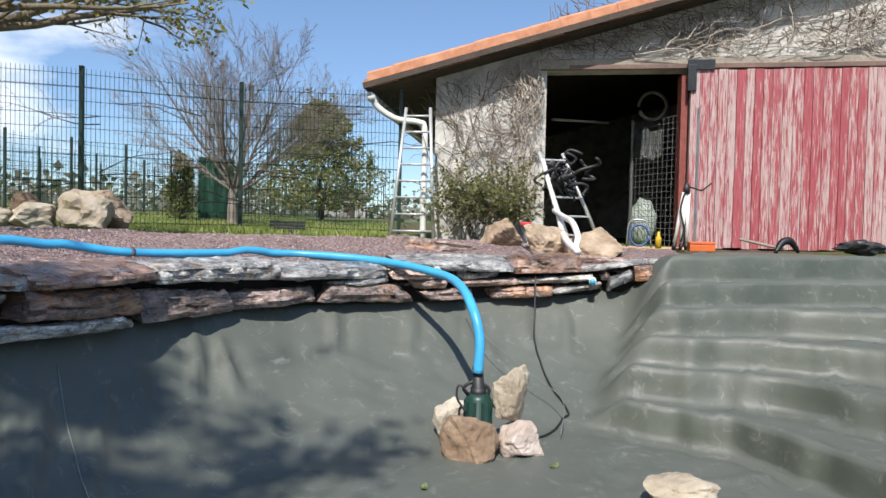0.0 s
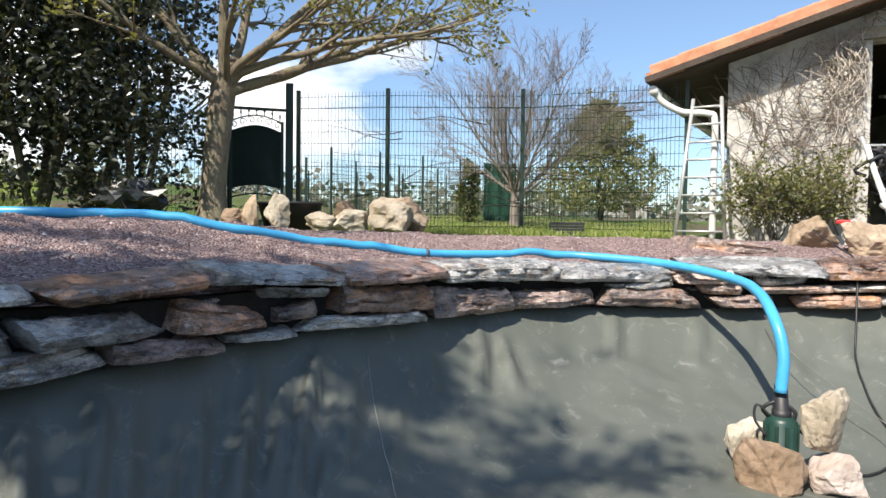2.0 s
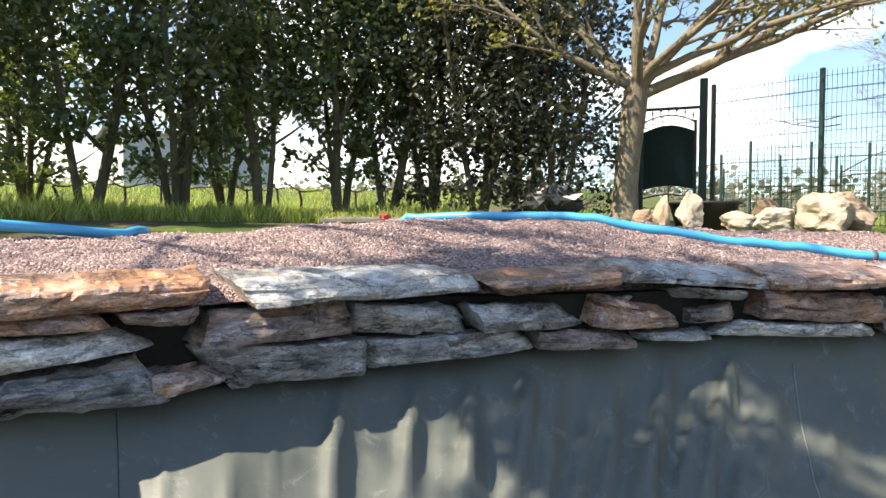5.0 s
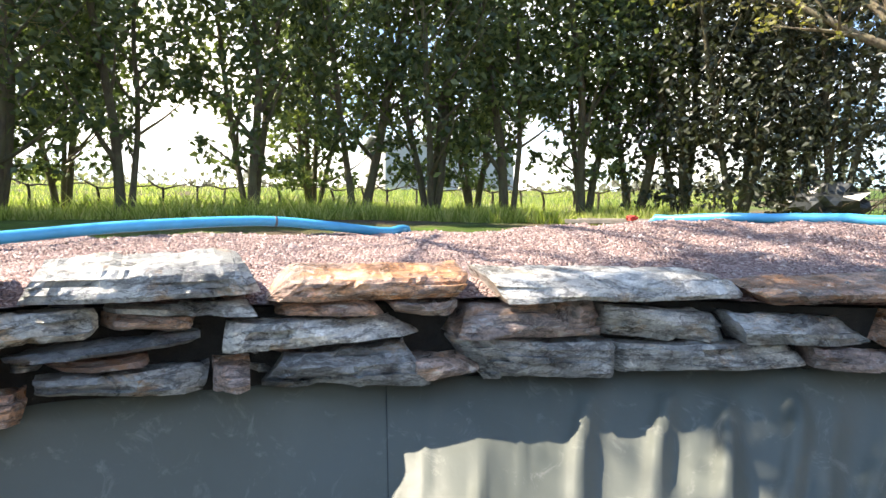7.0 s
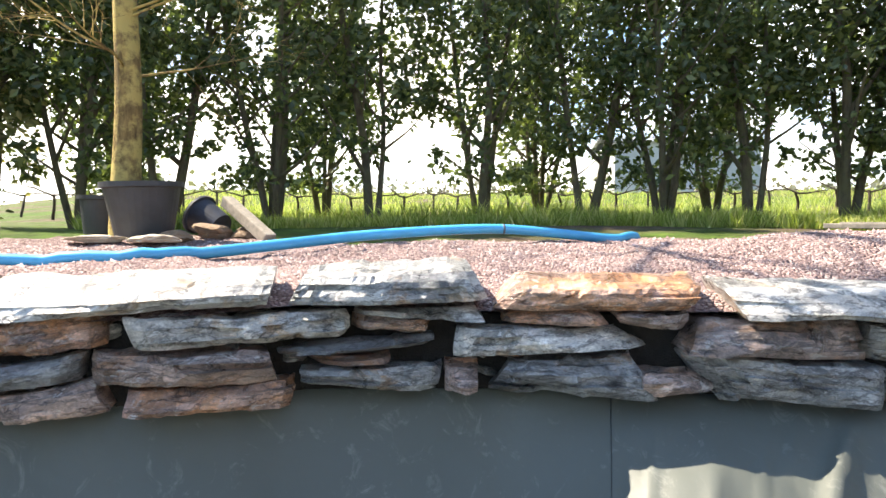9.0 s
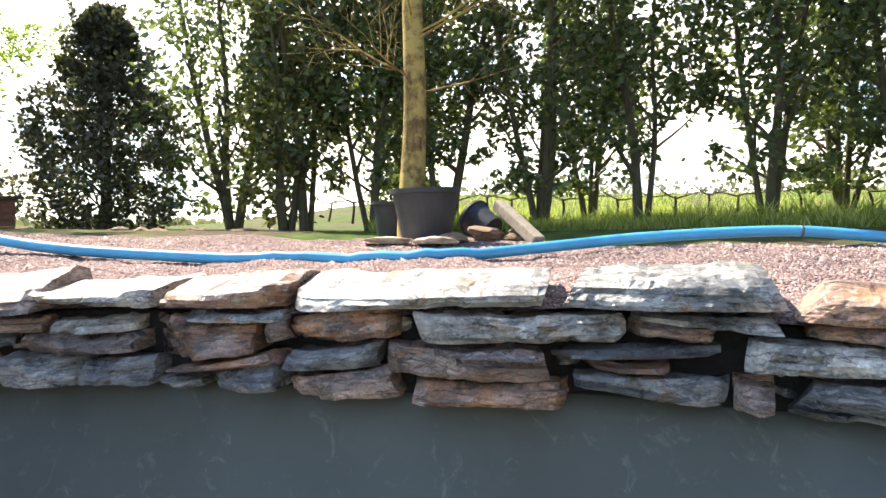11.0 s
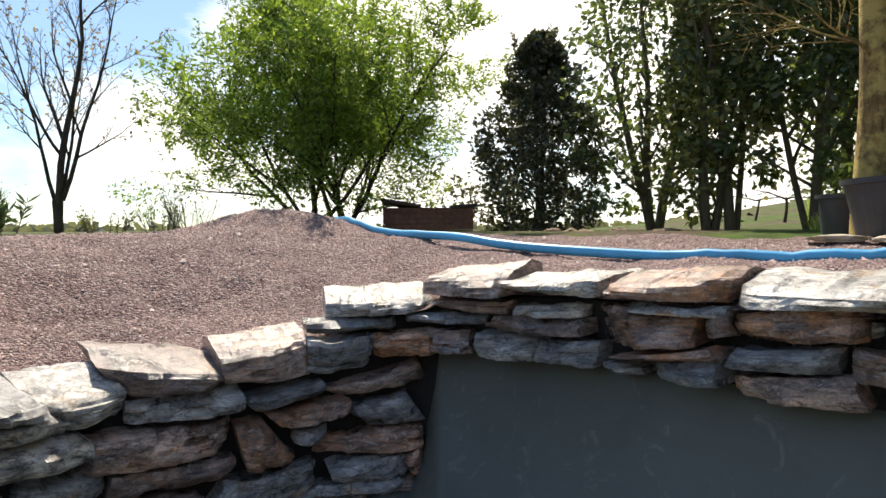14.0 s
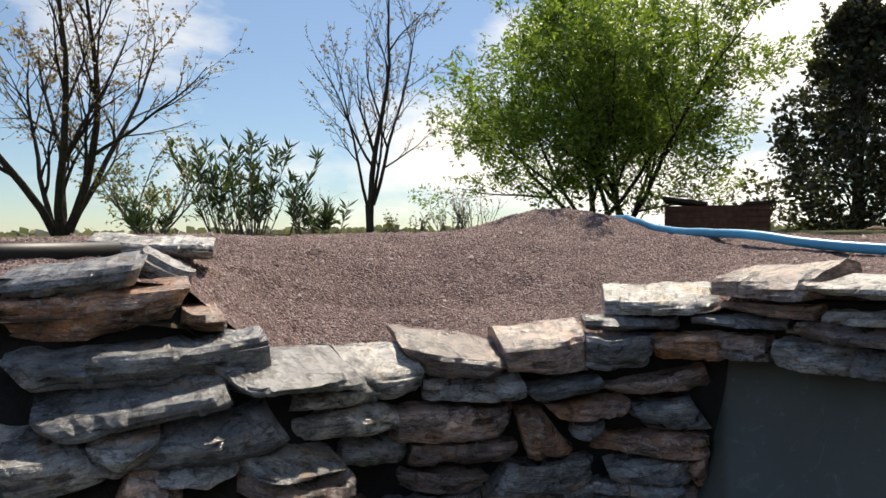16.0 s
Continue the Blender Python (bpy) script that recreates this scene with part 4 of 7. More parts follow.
def wall_panel(x0, x1, z0, y0, y1, fn):
    """A wall between x0 and x1 from z0 up to the roof line."""
    bm = bmesh.new()
    n = max(1, int((x1 - x0) / 0.5))
    xs = [x0 + (x1 - x0) * i / n for i in range(n + 1)]
    rows = [[bm.verts.new((x, y, z)) for x in xs for z in (z0, fn(x))] for y in (y0, y1)]
    for i in range(n):
        for r in rows:
            bm.faces.new((r[2 * i], r[2 * i + 2], r[2 * i + 3], r[2 * i + 1]))
        bm.faces.new((rows[0][2 * i + 1], rows[0][2 * i + 3], rows[1][2 * i + 3], rows[1][2 * i + 1]))
        bm.faces.new((rows[0][2 * i], rows[0][2 * i + 2], rows[1][2 * i + 2], rows[1][2 * i]))
    for i in (0, n):
        bm.faces.new((rows[0][2 * i], rows[0][2 * i + 1], rows[1][2 * i + 1], rows[1][2 * i]))
    return bm


part("wall", wall_panel(-1.79, 0.0, -0.1, 0.0, 0.4, roof_z), RENDER, barn)
part("wall", wall_panel(0.0, 5.6, 2.8, 0.0, 0.4, roof_z), RENDER, barn)
part("wall", wall_panel(5.6, 16.0, -0.1, 0.0, 0.4, roof_z), RENDER, barn)
part("wall", box(0.4, 9.6, 2.55, -1.59, 5.2, 1.2, 0), RENDER, barn)
part("wall", wall_panel(-1.79, 16.0, -0.1, 10.0, 10.4, roof_z), RENDER, barn)
part("wall", box(0.4, 9.6, 2.8, 15.8, 5.2, 1.3, 0), RENDER, barn)
part("barn_floor", box(17.4, 9.9, 0.12, 7.1, 5.0, -0.06, 0.01), CONCRETE, barn)
part("threshold", box(2.3, 0.5, 0.1, 1.05, -0.22, -0.04, 0.02), simple("terracotta_slab", (0.50, 0.33, 0.22), 0.85, scale=9), barn)
part("lintel", box(5.3, 0.10, 0.16, 2.5, -0.03, 2.86, 0.01), GREYWOOD, barn)
part("jamb", box(0.10, 0.3, 2.75, 2.12, 0.12, 1.32, 0.008), simple("red_jamb", (0.24, 0.06, 0.05), 0.75), barn)

# roof: two pitches of boards under tiles, with verge tiles along the edge
for sx, a, cx in ((1, -14.6, 2.35), (-1, 14.6, 12.65)):
    L = 10.8
    bm = bmesh.new()
    z = 2.42 + (7.5 + 2.79 - 5.15) * SLOPE
    add_box(bm, pose(cx, 4.75, z + 0.05, 0, a, 0), L, 10.6, 0.09, 0.0)
    part("roof", bm, DARKWOOD, barn)
    bm = bmesh.new()
    add_box(bm, pose(cx, 4.75, z + 0.13, 0, a, 0), L, 10.5, 0.05, 0.0)
    part("roof", bm, TERRACOTTA, barn)


def verge_tile():
    """An angled verge tile: a drop at the front, a rolled top."""
    bm = bmesh.new()
    prof = [(-0.02, -0.24), (0.0, -0.24), (0.0, -0.02), (0.03, 0.02), (0.09, 0.035), (0.16, 0.02), (0.2, -0.01), (0.2, -0.03), (0.08, 0.005), (-0.02, -0.02)]
    n = len(prof)
    rows = []
    for x, s in ((-0.235, 1.0), (0.2, 1.0), (0.235, 1.06)):
        rows.append([bm.verts.new((x, y - (s - 1) * 0.1, z * s + (s - 1) * 0.15)) for y, z in prof])
    for a, b in zip(rows, rows[1:]):
        for k in range(n):
            bm.faces.new((a[k], b[k], b[(k + 1) % n], a[(k + 1) % n]))
    bm.faces.new(rows[0])
    bm.faces.new(rows[-1][::-1])
    bmesh.ops.recalc_face_normals(bm, faces=bm.faces)
    me = bpy.data.meshes.new("verge_tile")
    bm.to_mesh(me)
    bm.free()
    me.materials.append(TERRACOTTA)
    return me


VERGE = verge_tile()
for k in range(25):
    x = -2.6 + 0.425 * k
    ob = part("verge_tile", VERGE, None, barn)
    ob.matrix_basis = pose(x, -0.50 + 0.008 * ((k * 7) % 3), roof_z(x) + 0.245 + 0.006 * ((k * 5) % 3), 0, -14.6 - 0.8 * ((k * 3) % 3 - 1), 0)
part("fascia_board", box(10.6, 0.04, 0.14, 2.35, -0.42, 2.42 + 5.14 * SLOPE + 0.06, 0.004, ry=-14.6), DARKWOOD, barn)
# eaves gutter and its bent pipe
gut = smooth_path([(-2.78, -0.45, 2.30), (-2.78, 3.0, 2.28), (-2.78, 10.0, 2.24)], 6)
tube("gutter", gut, 0.075, WHITEPLASTIC, barn, 10)
tube("downpipe", smooth_path([(-2.74, -0.38, 2.30), (-2.68, -0.33, 2.15), (-2.4, -0.22, 1.98), (-2.05, -0.12, 1.94), (-1.95, -0.08, 1.8), (-1.95, -0.08, 0.9), (-1.95, -0.08, 0.02)], 6), 0.05, WHITEPLASTIC, barn, 10, "white plastic downpipe")

# sliding door of upright boards
door = part("door", box(3.5, 0.05, 2.68, 3.92, -0.10, 1.36, 0.004), DARKWOOD, barn, "sliding barn door with flaked red paint")
rnd = random.Random(5)
x = 2.18
while x < 5.62:
    w = rnd.uniform(0.115, 0.15)
    ob = part("board", box(w - 0.006, 0.028, 2.72 + rnd.uniform(-0.02, 0.015), 0, 0, 0, 0.004), RED, door)
    ob.matrix_basis = pose(x + w / 2, -0.141 + rnd.uniform(-0.004, 0.004), 1.37, 0, 0, 0)
    x += w
part("rail", box(5.9, 0.05, 0.07, 3.3, -0.09, 2.80, 0.006), simple("rusty_rail", (0.16, 0.10, 0.08), 0.7), door)
part("hanger", box(0.40, 0.03, 0.16, 2.32, -0.175, 2.80, 0.008), DARKMETAL, door, "black iron hanger plate")
part("hanger", box(0.13, 0.03, 0.40, 2.19, -0.178, 2.60, 0.008), DARKMETAL, door, "black iron hanger plate")

# inside: a wire cage panel, a hanging sack, a lamp tube and a ring of hose
cage = thing("cage_panel", BARN @ Vector((1.50, 1.0, 0.0)), "galvanised wire mesh panel standing in the dark barn", "mesh panel", rz=-8 - 55)
bm = bmesh.new()
for k in range(15):
    add_box(bm, pose(k * 0.1, 0, 1.05), 0.006, 0.006, 2.1)
for k in range(22):
    add_box(bm, pose(0.7, 0.006, k * 0.1), 1.4, 0.006, 0.006)
part("mesh", bm, GALV, cage)
for q in (0.0, 1.4):
    part("post", box(0.04, 0.04, 2.15, q, 0, 1.075, 0.004), GALV, cage)
sack = thing("plastic_sack", BARN @ Vector((1.86, 1.25, 1.78)), "white plastic sacking hung over the mesh panel", "sack", rz=-20)
bm = bmesh.new()
bmesh.ops.create_grid(bm, x_segments=16, y_segments=10, size=0.5)
for v in bm.verts:
    u, w = v.co.x + 0.5, v.co.y + 0.5
    v.co = Vector(((u - 0.5) * 0.34, 0.05 * math.sin(u * 17) + 0.02 * math.sin(w * 9 + u * 4), (w - 0.5) * 0.5 + 0.03 * math.sin(u * 8)))
bmesh.ops.solidify(bm, geom=bm.faces[:], thickness=0.006)
part("sheet", bm, WHITEPLASTIC, sack, smooth=True)
lamp = thing("tube_lamp", BARN @ Vector((0.75, 2.6, 2.40)), "unlit white tube lamp under the barn roof", "lamp", rz=20)
tube("tube", [(-0.6, 0, 0), (0.6, 0, 0.03)], 0.022, WHITEPLASTIC, lamp, 10)
part("holder", box(1.3, 0.06, 0.05, 0, 0.05, 0.03, 0.008, ry=-1.5), GALV, lamp)
coil = thing("hose_ring", BARN @ Vector((1.90, 1.5, 2.50)), "pale ring of hose hung inside the barn", "hose", rz=-10)
ringpts = [(0.24 * math.cos(a * 0.35), 0.02 * math.sin(a), 0.24 * math.sin(a * 0.35)) for a in range(10, 28)]
tube("ring", ringpts, 0.03, simple("grey_hose", (0.32, 0.31, 0.29), 0.6), coil, 8)
bales = thing("pale_bag", BARN @ Vector((1.78, 1.5, 0.02)), "pale green plastic bag behind the wire mesh", "bag", rz=-30)
bm = bmesh.new()
bmesh.ops.create_icosphere(bm, subdivisions=3, radius=0.5)
for v in bm.verts:
    v.co = Vector((v.co.x * 0.5, v.co.y * 0.4, (v.co.z + 0.46) * 0.85)) * (1 + 0.12 * noise.noise(v.co * 4))
    v.co.z = max(0.0, v.co.z)
part("bag", bm, simple("pale_bag_plastic", (0.45, 0.52, 0.47), 0.5), bales, smooth=True)

# ---- creepers on the barn's front ----
VINE = bark_mat("bare_creeper_stems", (0.12, 0.09, 0.07), (0.30, 0.24, 0.19))
PALE_VINE = bark_mat("bleached_creeper_stems", (0.36, 0.30, 0.25), (0.66, 0.59, 0.51))
vines = thing("creeper", BARN @ Vector((-0.6, -0.02, -0.05)), "leafless creeper stems clinging to the barn wall", "creeper", rz=-8)
rnd = random.Random(21)


def creeper(n, x0, x1, z0, z1, up, spread, length, rad, wood=VINE, out=0.06, hang=False):
    verts, faces = [], []
    for k in range(n):
        p = Vector((rnd.uniform(x0, x1), rnd.uniform(-out, -0.015), rnd.uniform(z0, z1)))
        if hang:
            p.z = roof_z(p.x - 0.6) - rnd.uniform(0.0, 0.12)
        a = rnd.gauss(up, spread)
        pts, steps = [p.copy()], rnd.randint(6, 14)
        for s in range(steps):
            a += rnd.gauss(0, 0.38)
            st = length / steps * rnd.uniform(0.6, 1.4)
            p = p + Vector((math.cos(a) * st, 0, math.sin(a) * st))
            p.y = max(-0.12 - out, min(-0.01, p.y + rnd.gauss(0, 0.02)))
            if p.z + 0.05 > roof_z(p.x - 0.6) or (p.x > 0.55 and p.z < 2.95):
                p.z -= abs(math.sin(a) * st) * 1.6
                a = -a * 0.5
                if p.x > 0.62 and p.z < 2.9:
                    break
            pts.append(p.copy())
        r0 = rad * rnd.uniform(0.5, 1.4)
        v, f = tube_data(pts, [r0 * (1 - 0.75 * i / max(1, len(pts) - 1)) for i in range(len(pts))], 5, False)
        o = len(verts)
        verts += v
        faces += [tuple(i + o for i in q) for q in f]
    return mesh_from("tangle", verts, faces, wood, True)


# dark stems over the door are thickened to stand in for the roof's shadow
for data in (creeper(55, -1.1, 0.5, 0.1, 1.6, 1.5, 0.5, 1.7, 0.008), creeper(95, -1.0, 0.55, 1.3, 2.6, 1.4, 0.9, 0.9, 0.006), creeper(60, 0.12, 0.52, 0.8, 2.7, 1.5, 0.4, 1.4, 0.009, PALE_VINE, 0.14), creeper(220, 0.6, 5.6, 2.95, 4.1, 0.2, 1.2, 0.9, 0.007),
             creeper(70, 1.6, 5.6, 2.98, 3.25, 0.1, 0.5, 1.3, 0.008, PALE_VINE, 0.2), creeper(90, 0.6, 5.6, 3.1, 3.9, -1.2, 0.7, 0.8, 0.007), creeper(60, -0.2, 5.6, 3.0, 3.9, -1.5, 0.6, 0.45, 0.007, PALE_VINE, 0.3, True),
             creeper(34, 0.1, 0.6, 2.2, 2.75, -1.3, 0.7, 0.8, 0.007, PALE_VINE, 0.2)):
    tagged(part("tangle", data, None, vines), kind="stuff")

# ---- trees and plants ----
def leaf_quads(rnd, spots, size, width, droop=0.3, fold=0.25, spread=1.0):
    """Small folded leaves at the given spots (place, direction)."""
    verts, faces = [], []
    for p, d in spots:
        L = size * rnd.uniform(0.6, 1.25)
        out = Vector((rnd.gauss(0, 1), rnd.gauss(0, 1), rnd.gauss(0, 0.8)))
        a = (d * (1.2 - spread) + out.normalized() * spread + Vector((0, 0, -droop))).normalized()
        s = a.cross(Vector((rnd.gauss(0, 1), rnd.gauss(0, 1), rnd.gauss(0.6, 0.6)))).normalized() * (L * width)
        up = s.cross(a).normalized() * (L * width * fold)
        o = len(verts)
        verts += [p, p + a * L * 0.45 + s + up, p + a * L, p + a * L * 0.45 - s + up, p + a * L * 0.5]
        faces += [(o, o + 1, o + 4), (o + 1, o + 2, o + 4), (o + 4, o + 2, o + 3), (o, o + 4, o + 3)]
    return verts, faces


def simple_leaves(rnd, spots, size, width, droop=0.3, spread=1.0):
    """Two-triangle leaves."""
    verts, faces = [], []
    for p, d in spots:
        L = size * rnd.uniform(0.6, 1.25)
        out = Vector((rnd.gauss(0, 1), rnd.gauss(0, 1), rnd.gauss(0, 0.8)))
        a = (d * (1.2 - spread) + out.normalized() * spread + Vector((0, 0, -droop))).normalized()
        s = a.cross(Vector((rnd.gauss(0, 1), rnd.gauss(0, 1), rnd.gauss(0.6, 0.6)))).normalized() * (L * width)
        o = len(verts)
        verts += [p, p + a * L * 0.42 + s, p + a * L, p + a * L * 0.42 - s]
        faces.append((o, o + 1, o + 2, o + 3))
    return verts, faces


class Skeleton:
    """Branches grown from limbs: tubes, and the spots where leaves sit."""

    def __init__(self, seed, fine=0.0022):
        self.rnd = random.Random(seed)
        self.fine = fine
        self.verts, self.faces, self.spots = [], [], []

    def tube(self, pts, radii, sides):
        v, f = tube_data(pts, radii, sides, False)
        o = len(self.verts)
        self.verts += v
        self.faces += [tuple(i + o for i in q) for q in f]

    def limb(self, p, d, length, r0, level, kids, wander=0.18, lift=0.06, taper=0.75, angle=0.75, shrink=0.62, spots=3, first=0.3):
        rnd = self.rnd
        n = max(3, min(9, int(length / 0.16))) if level > 0 else max(3, min(6, int(length / 0.1)))
        pts, radii, dirs = [Vector(p)], [r0], [Vector(d).normalized()]
        q, dd = Vector(p), Vector(d).normalized()
        for i in range(n):
            dd = (dd + Vector((rnd.gauss(0, wander), rnd.gauss(0, wander), rnd.gauss(0, wander * 0.7) + lift))).normalized()
            q = q + dd * (length / n)
            pts.append(q.copy())
            dirs.append(dd.copy())
            radii.append(r0 * (1 - taper * (i + 1) / n))
        self.tube(pts, radii, 8 if r0 > 0.05 else (5 if r0 > 0.012 else 3))
        if level == 0:
            for _ in range(spots):
                i = rnd.randint(1, n)
                f = rnd.random()
                self.spots.append((pts[i - 1].lerp(pts[i], f), dirs[i]))
            return
        count = kids[-level] if level <= len(kids) else kids[0]
        for k in range(count):
            t = first + (1 - first) * (k + rnd.random()) / count
            i = min(n - 1, int(t * n))
            base = pts[i].lerp(pts[i + 1], t * n - i)
            side = dirs[i].orthogonal().normalized()
            side.rotate(Matrix.Rotation(rnd.uniform(0, 2 * math.pi), 3, dirs[i]))
            a = angle * rnd.uniform(0.6, 1.35)
            nd = dirs[i] * math.cos(a) + side * math.sin(a)
            self.limb(base, nd, length * shrink * rnd.uniform(0.7, 1.2) * (1.15 - 0.45 * t), max(self.fine, radii[i] * rnd.uniform(0.45, 0.7)), level - 1, kids, wander, lift, taper, angle, shrink, spots, 0.2)


def plant(name, at, label, category, sk, bark, leaf_data=None, leaf_material=None, group="", rz=0, branch="trunk", crown="crown"):
    t = thing(name, at, label, category, group, rz)
    tagged(part(branch, mesh_from(branch, sk.verts, sk.faces, bark, True), None, t), kind="stuff" if branch == "brushwood" else "")
    if leaf_data:
        tagged(part(crown, mesh_from(crown, leaf_data[0], leaf_data[1], leaf_material), None, t), kind="stuff" if crown == "buds" else "")
    return t


BARK_DARK = bark_mat("dark_bark", (0.035, 0.028, 0.022), (0.11, 0.09, 0.07))
BARK_GREY = bark_mat("grey_bark", (0.12, 0.095, 0.07), (0.32, 0.26, 0.19), (0.27, 0.235, 0.155))
BARK_OCHRE = bark_mat("ochre_lichen_bark", (0.10, 0.066, 0.032), (0.36, 0.25, 0.10), (0.56, 0.43, 0.15))
TWIG_GREY = bark_mat("grey_twigs", (0.17, 0.14, 0.12), (0.34, 0.29, 0.25))
LEAF_LAUREL = leaf_mat("laurel_leaves", (0.06, 0.082, 0.044), (0.10, 0.132, 0.066), (0.19, 0.225, 0.09), 0.24, 0.42)
LEAF_DARK = leaf_mat("dark_evergreen_leaves", (0.026, 0.032, 0.022), (0.045, 0.053, 0.033), (0.075, 0.08, 0.05), 0.28, 0.22)
LEAF_WILLOW = leaf_mat("young_willow_leaves", (0.08, 0.135, 0.03), (0.17, 0.245, 0.055), (0.31, 0.39, 0.11), 0.45, 0.55)
LEAF_BUD = leaf_mat("opening_buds", (0.13, 0.13, 0.045), (0.23, 0.22, 0.07), (0.33, 0.30, 0.12), 0.6, 0.4)
LEAF_PINK = leaf_mat("pinkish_buds", (0.20, 0.13, 0.11), (0.34, 0.24, 0.20), (0.55, 0.45, 0.40), 0.6, 0.35)
LEAF_SHRUB = leaf_mat("shrub_leaves", (0.07, 0.09, 0.03), (0.16, 0.17, 0.06), (0.32, 0.29, 0.13), 0.5, 0.35)
LEAF_OLEANDER = leaf_mat("oleander_leaves", (0.03, 0.055, 0.025), (0.055, 0.09, 0.04), (0.11, 0.15, 0.07), 0.4, 0.3)
LEAF_GRASS = leaf_mat("grass_blades", (0.15, 0.20, 0.04), (0.32, 0.38, 0.10), (0.58, 0.55, 0.30), 0.55, 0.5)


# hedge of evergreen trees: several stems each, bare below, leafy above
def hedge_tree(seed, stems, tall, wide, low, leaves, dark=False):
    sk = Skeleton(seed)
    rnd = sk.rnd
    for k in range(stems):
        a = 2 * math.pi * k / stems + rnd.uniform(-0.4, 0.4)
        out = rnd.uniform(0.10, 0.26)
        p = Vector((0.05 * math.cos(a), 0.05 * math.sin(a), -0.06))
        d = Vector((math.cos(a) * out, math.sin(a) * out, 1))
        h = tall * rnd.uniform(0.75, 1.0)
        sk.limb(p, d, h, rnd.uniform(0.045, 0.075), 1, [int(9 * tall / 4)], 0.05, 0.05, 0.8, 0.85, 0.19, 0, 0.12)
    spots = []
    while len(spots) < leaves:
        z = rnd.uniform(low, tall)
        t = (z - low) / (tall - low)
        prof = (0.55 + 0.45 * math.sin(math.pi * min(1, t * 1.1 + 0.12))) * wide
        a, r = rnd.uniform(0, 2 * math.pi), prof * math.sqrt(rnd.random())
        p = Vector((r * math.cos(a), r * math.sin(a), z))
        c = noise.noise(p * 2.1 + Vector((seed, 0, 0))) + 0.5 * noise.noise(p * 5.3 + Vector((seed, 3, 0)))
        keep = 0.06 if t > 0.14 else 0.30
        if c > keep - (0.25 if dark else 0.0):
            spots.append((p, Vector((math.cos(a), math.sin(a), 0.2))))
    return sk, leaf_quads(rnd, spots, 0.095 if dark else 0.125, 0.29, 0.35)


HEDGE = [hedge_tree(31, 3, 6.6, 1.0, 0.65, 9200), hedge_tree(32, 2, 6.2, 0.95, 0.9, 8000), hedge_tree(33, 4, 6.8, 1.05, 0.55, 9200), hedge_tree(34, 2, 6.4, 0.95, 0.95, 7800)]
DENSE = [hedge_tree(41, 3, 6.6, 1.2, 0.25, 11500, True), hedge_tree(42, 4, 6.3, 1.15, 0.2, 11000, True)]
HEDGE_BARK = bark_mat("hedge_bark", (0.07, 0.058, 0.042), (0.18, 0.148, 0.10), (0.14, 0.13, 0.075))
first = {}


def put_hedge(az, r, kind, k, rz):
    z = height(az, r)
    p = polar(az, r, z)
    key = (kind, k)
    if key not in first:
        sk, lv = (HEDGE if kind == "h" else DENSE)[k]
        label = "evergreen hedge tree with several stems and glossy dark leaves" if kind == "h" else "dense dark evergreen hedge tree, leafy almost to the ground"
        first[key] = plant("hedge_tree", p, label, "tree", sk, HEDGE_BARK, lv, LEAF_LAUREL if kind == "h" else LEAF_DARK, "hedge trees", rz)
    else:
        copy_thing(first[key], pose(p.x, p.y, p.z, 0, 0, rz))


for i, (az, r) in enumerate([(135.5, 9.6), (130.0, 9.4), (123.7, 9.1), (115.2, 9.0), (106.7, 8.9), (97.1, 9.1), (88.1, 9.2), (81.7, 9.2), (75.0, 9.3), (68.5, 9.4), (64.4, 9.5)]):
    put_hedge(az, r, "h", (i * 3 + 1) % 4, i * 77)
for i, (az, r) in enumerate([(60.5, 9.6), (56.4, 9.2), (52.8, 9.6), (49.6, 9.0)]):
    put_hedge(az, r, "d", i % 2, i * 101)
for i, (az, r) in enumerate([(127.0, 11.6), (111.0, 11.8), (92.0, 12.2), (78.0, 12.4)]):
    put_hedge(az, r, "h", (i * 2 + 2) % 4, i * 131 + 40)

# loose evergreen and broad bush beside it
sk, lv = hedge_tree(51, 4, 5.6, 1.55, 0.3, 6200)
plant("evergreen_tree", polar(141.5, 10.8, 1.2), "loose evergreen tree with bluish dark leaves", "tree", sk, HEDGE_BARK, lv, LEAF_LAUREL)
sk, lv = hedge_tree(52, 4, 3.6, 0.85, 0.15, 3200)
plant("evergreen_tree", polar(137.3, 9.6, 1.2), "slender young evergreen tree with fresh green leaves", "tree", sk, HEDGE_BARK, lv, LEAF_SHRUB)


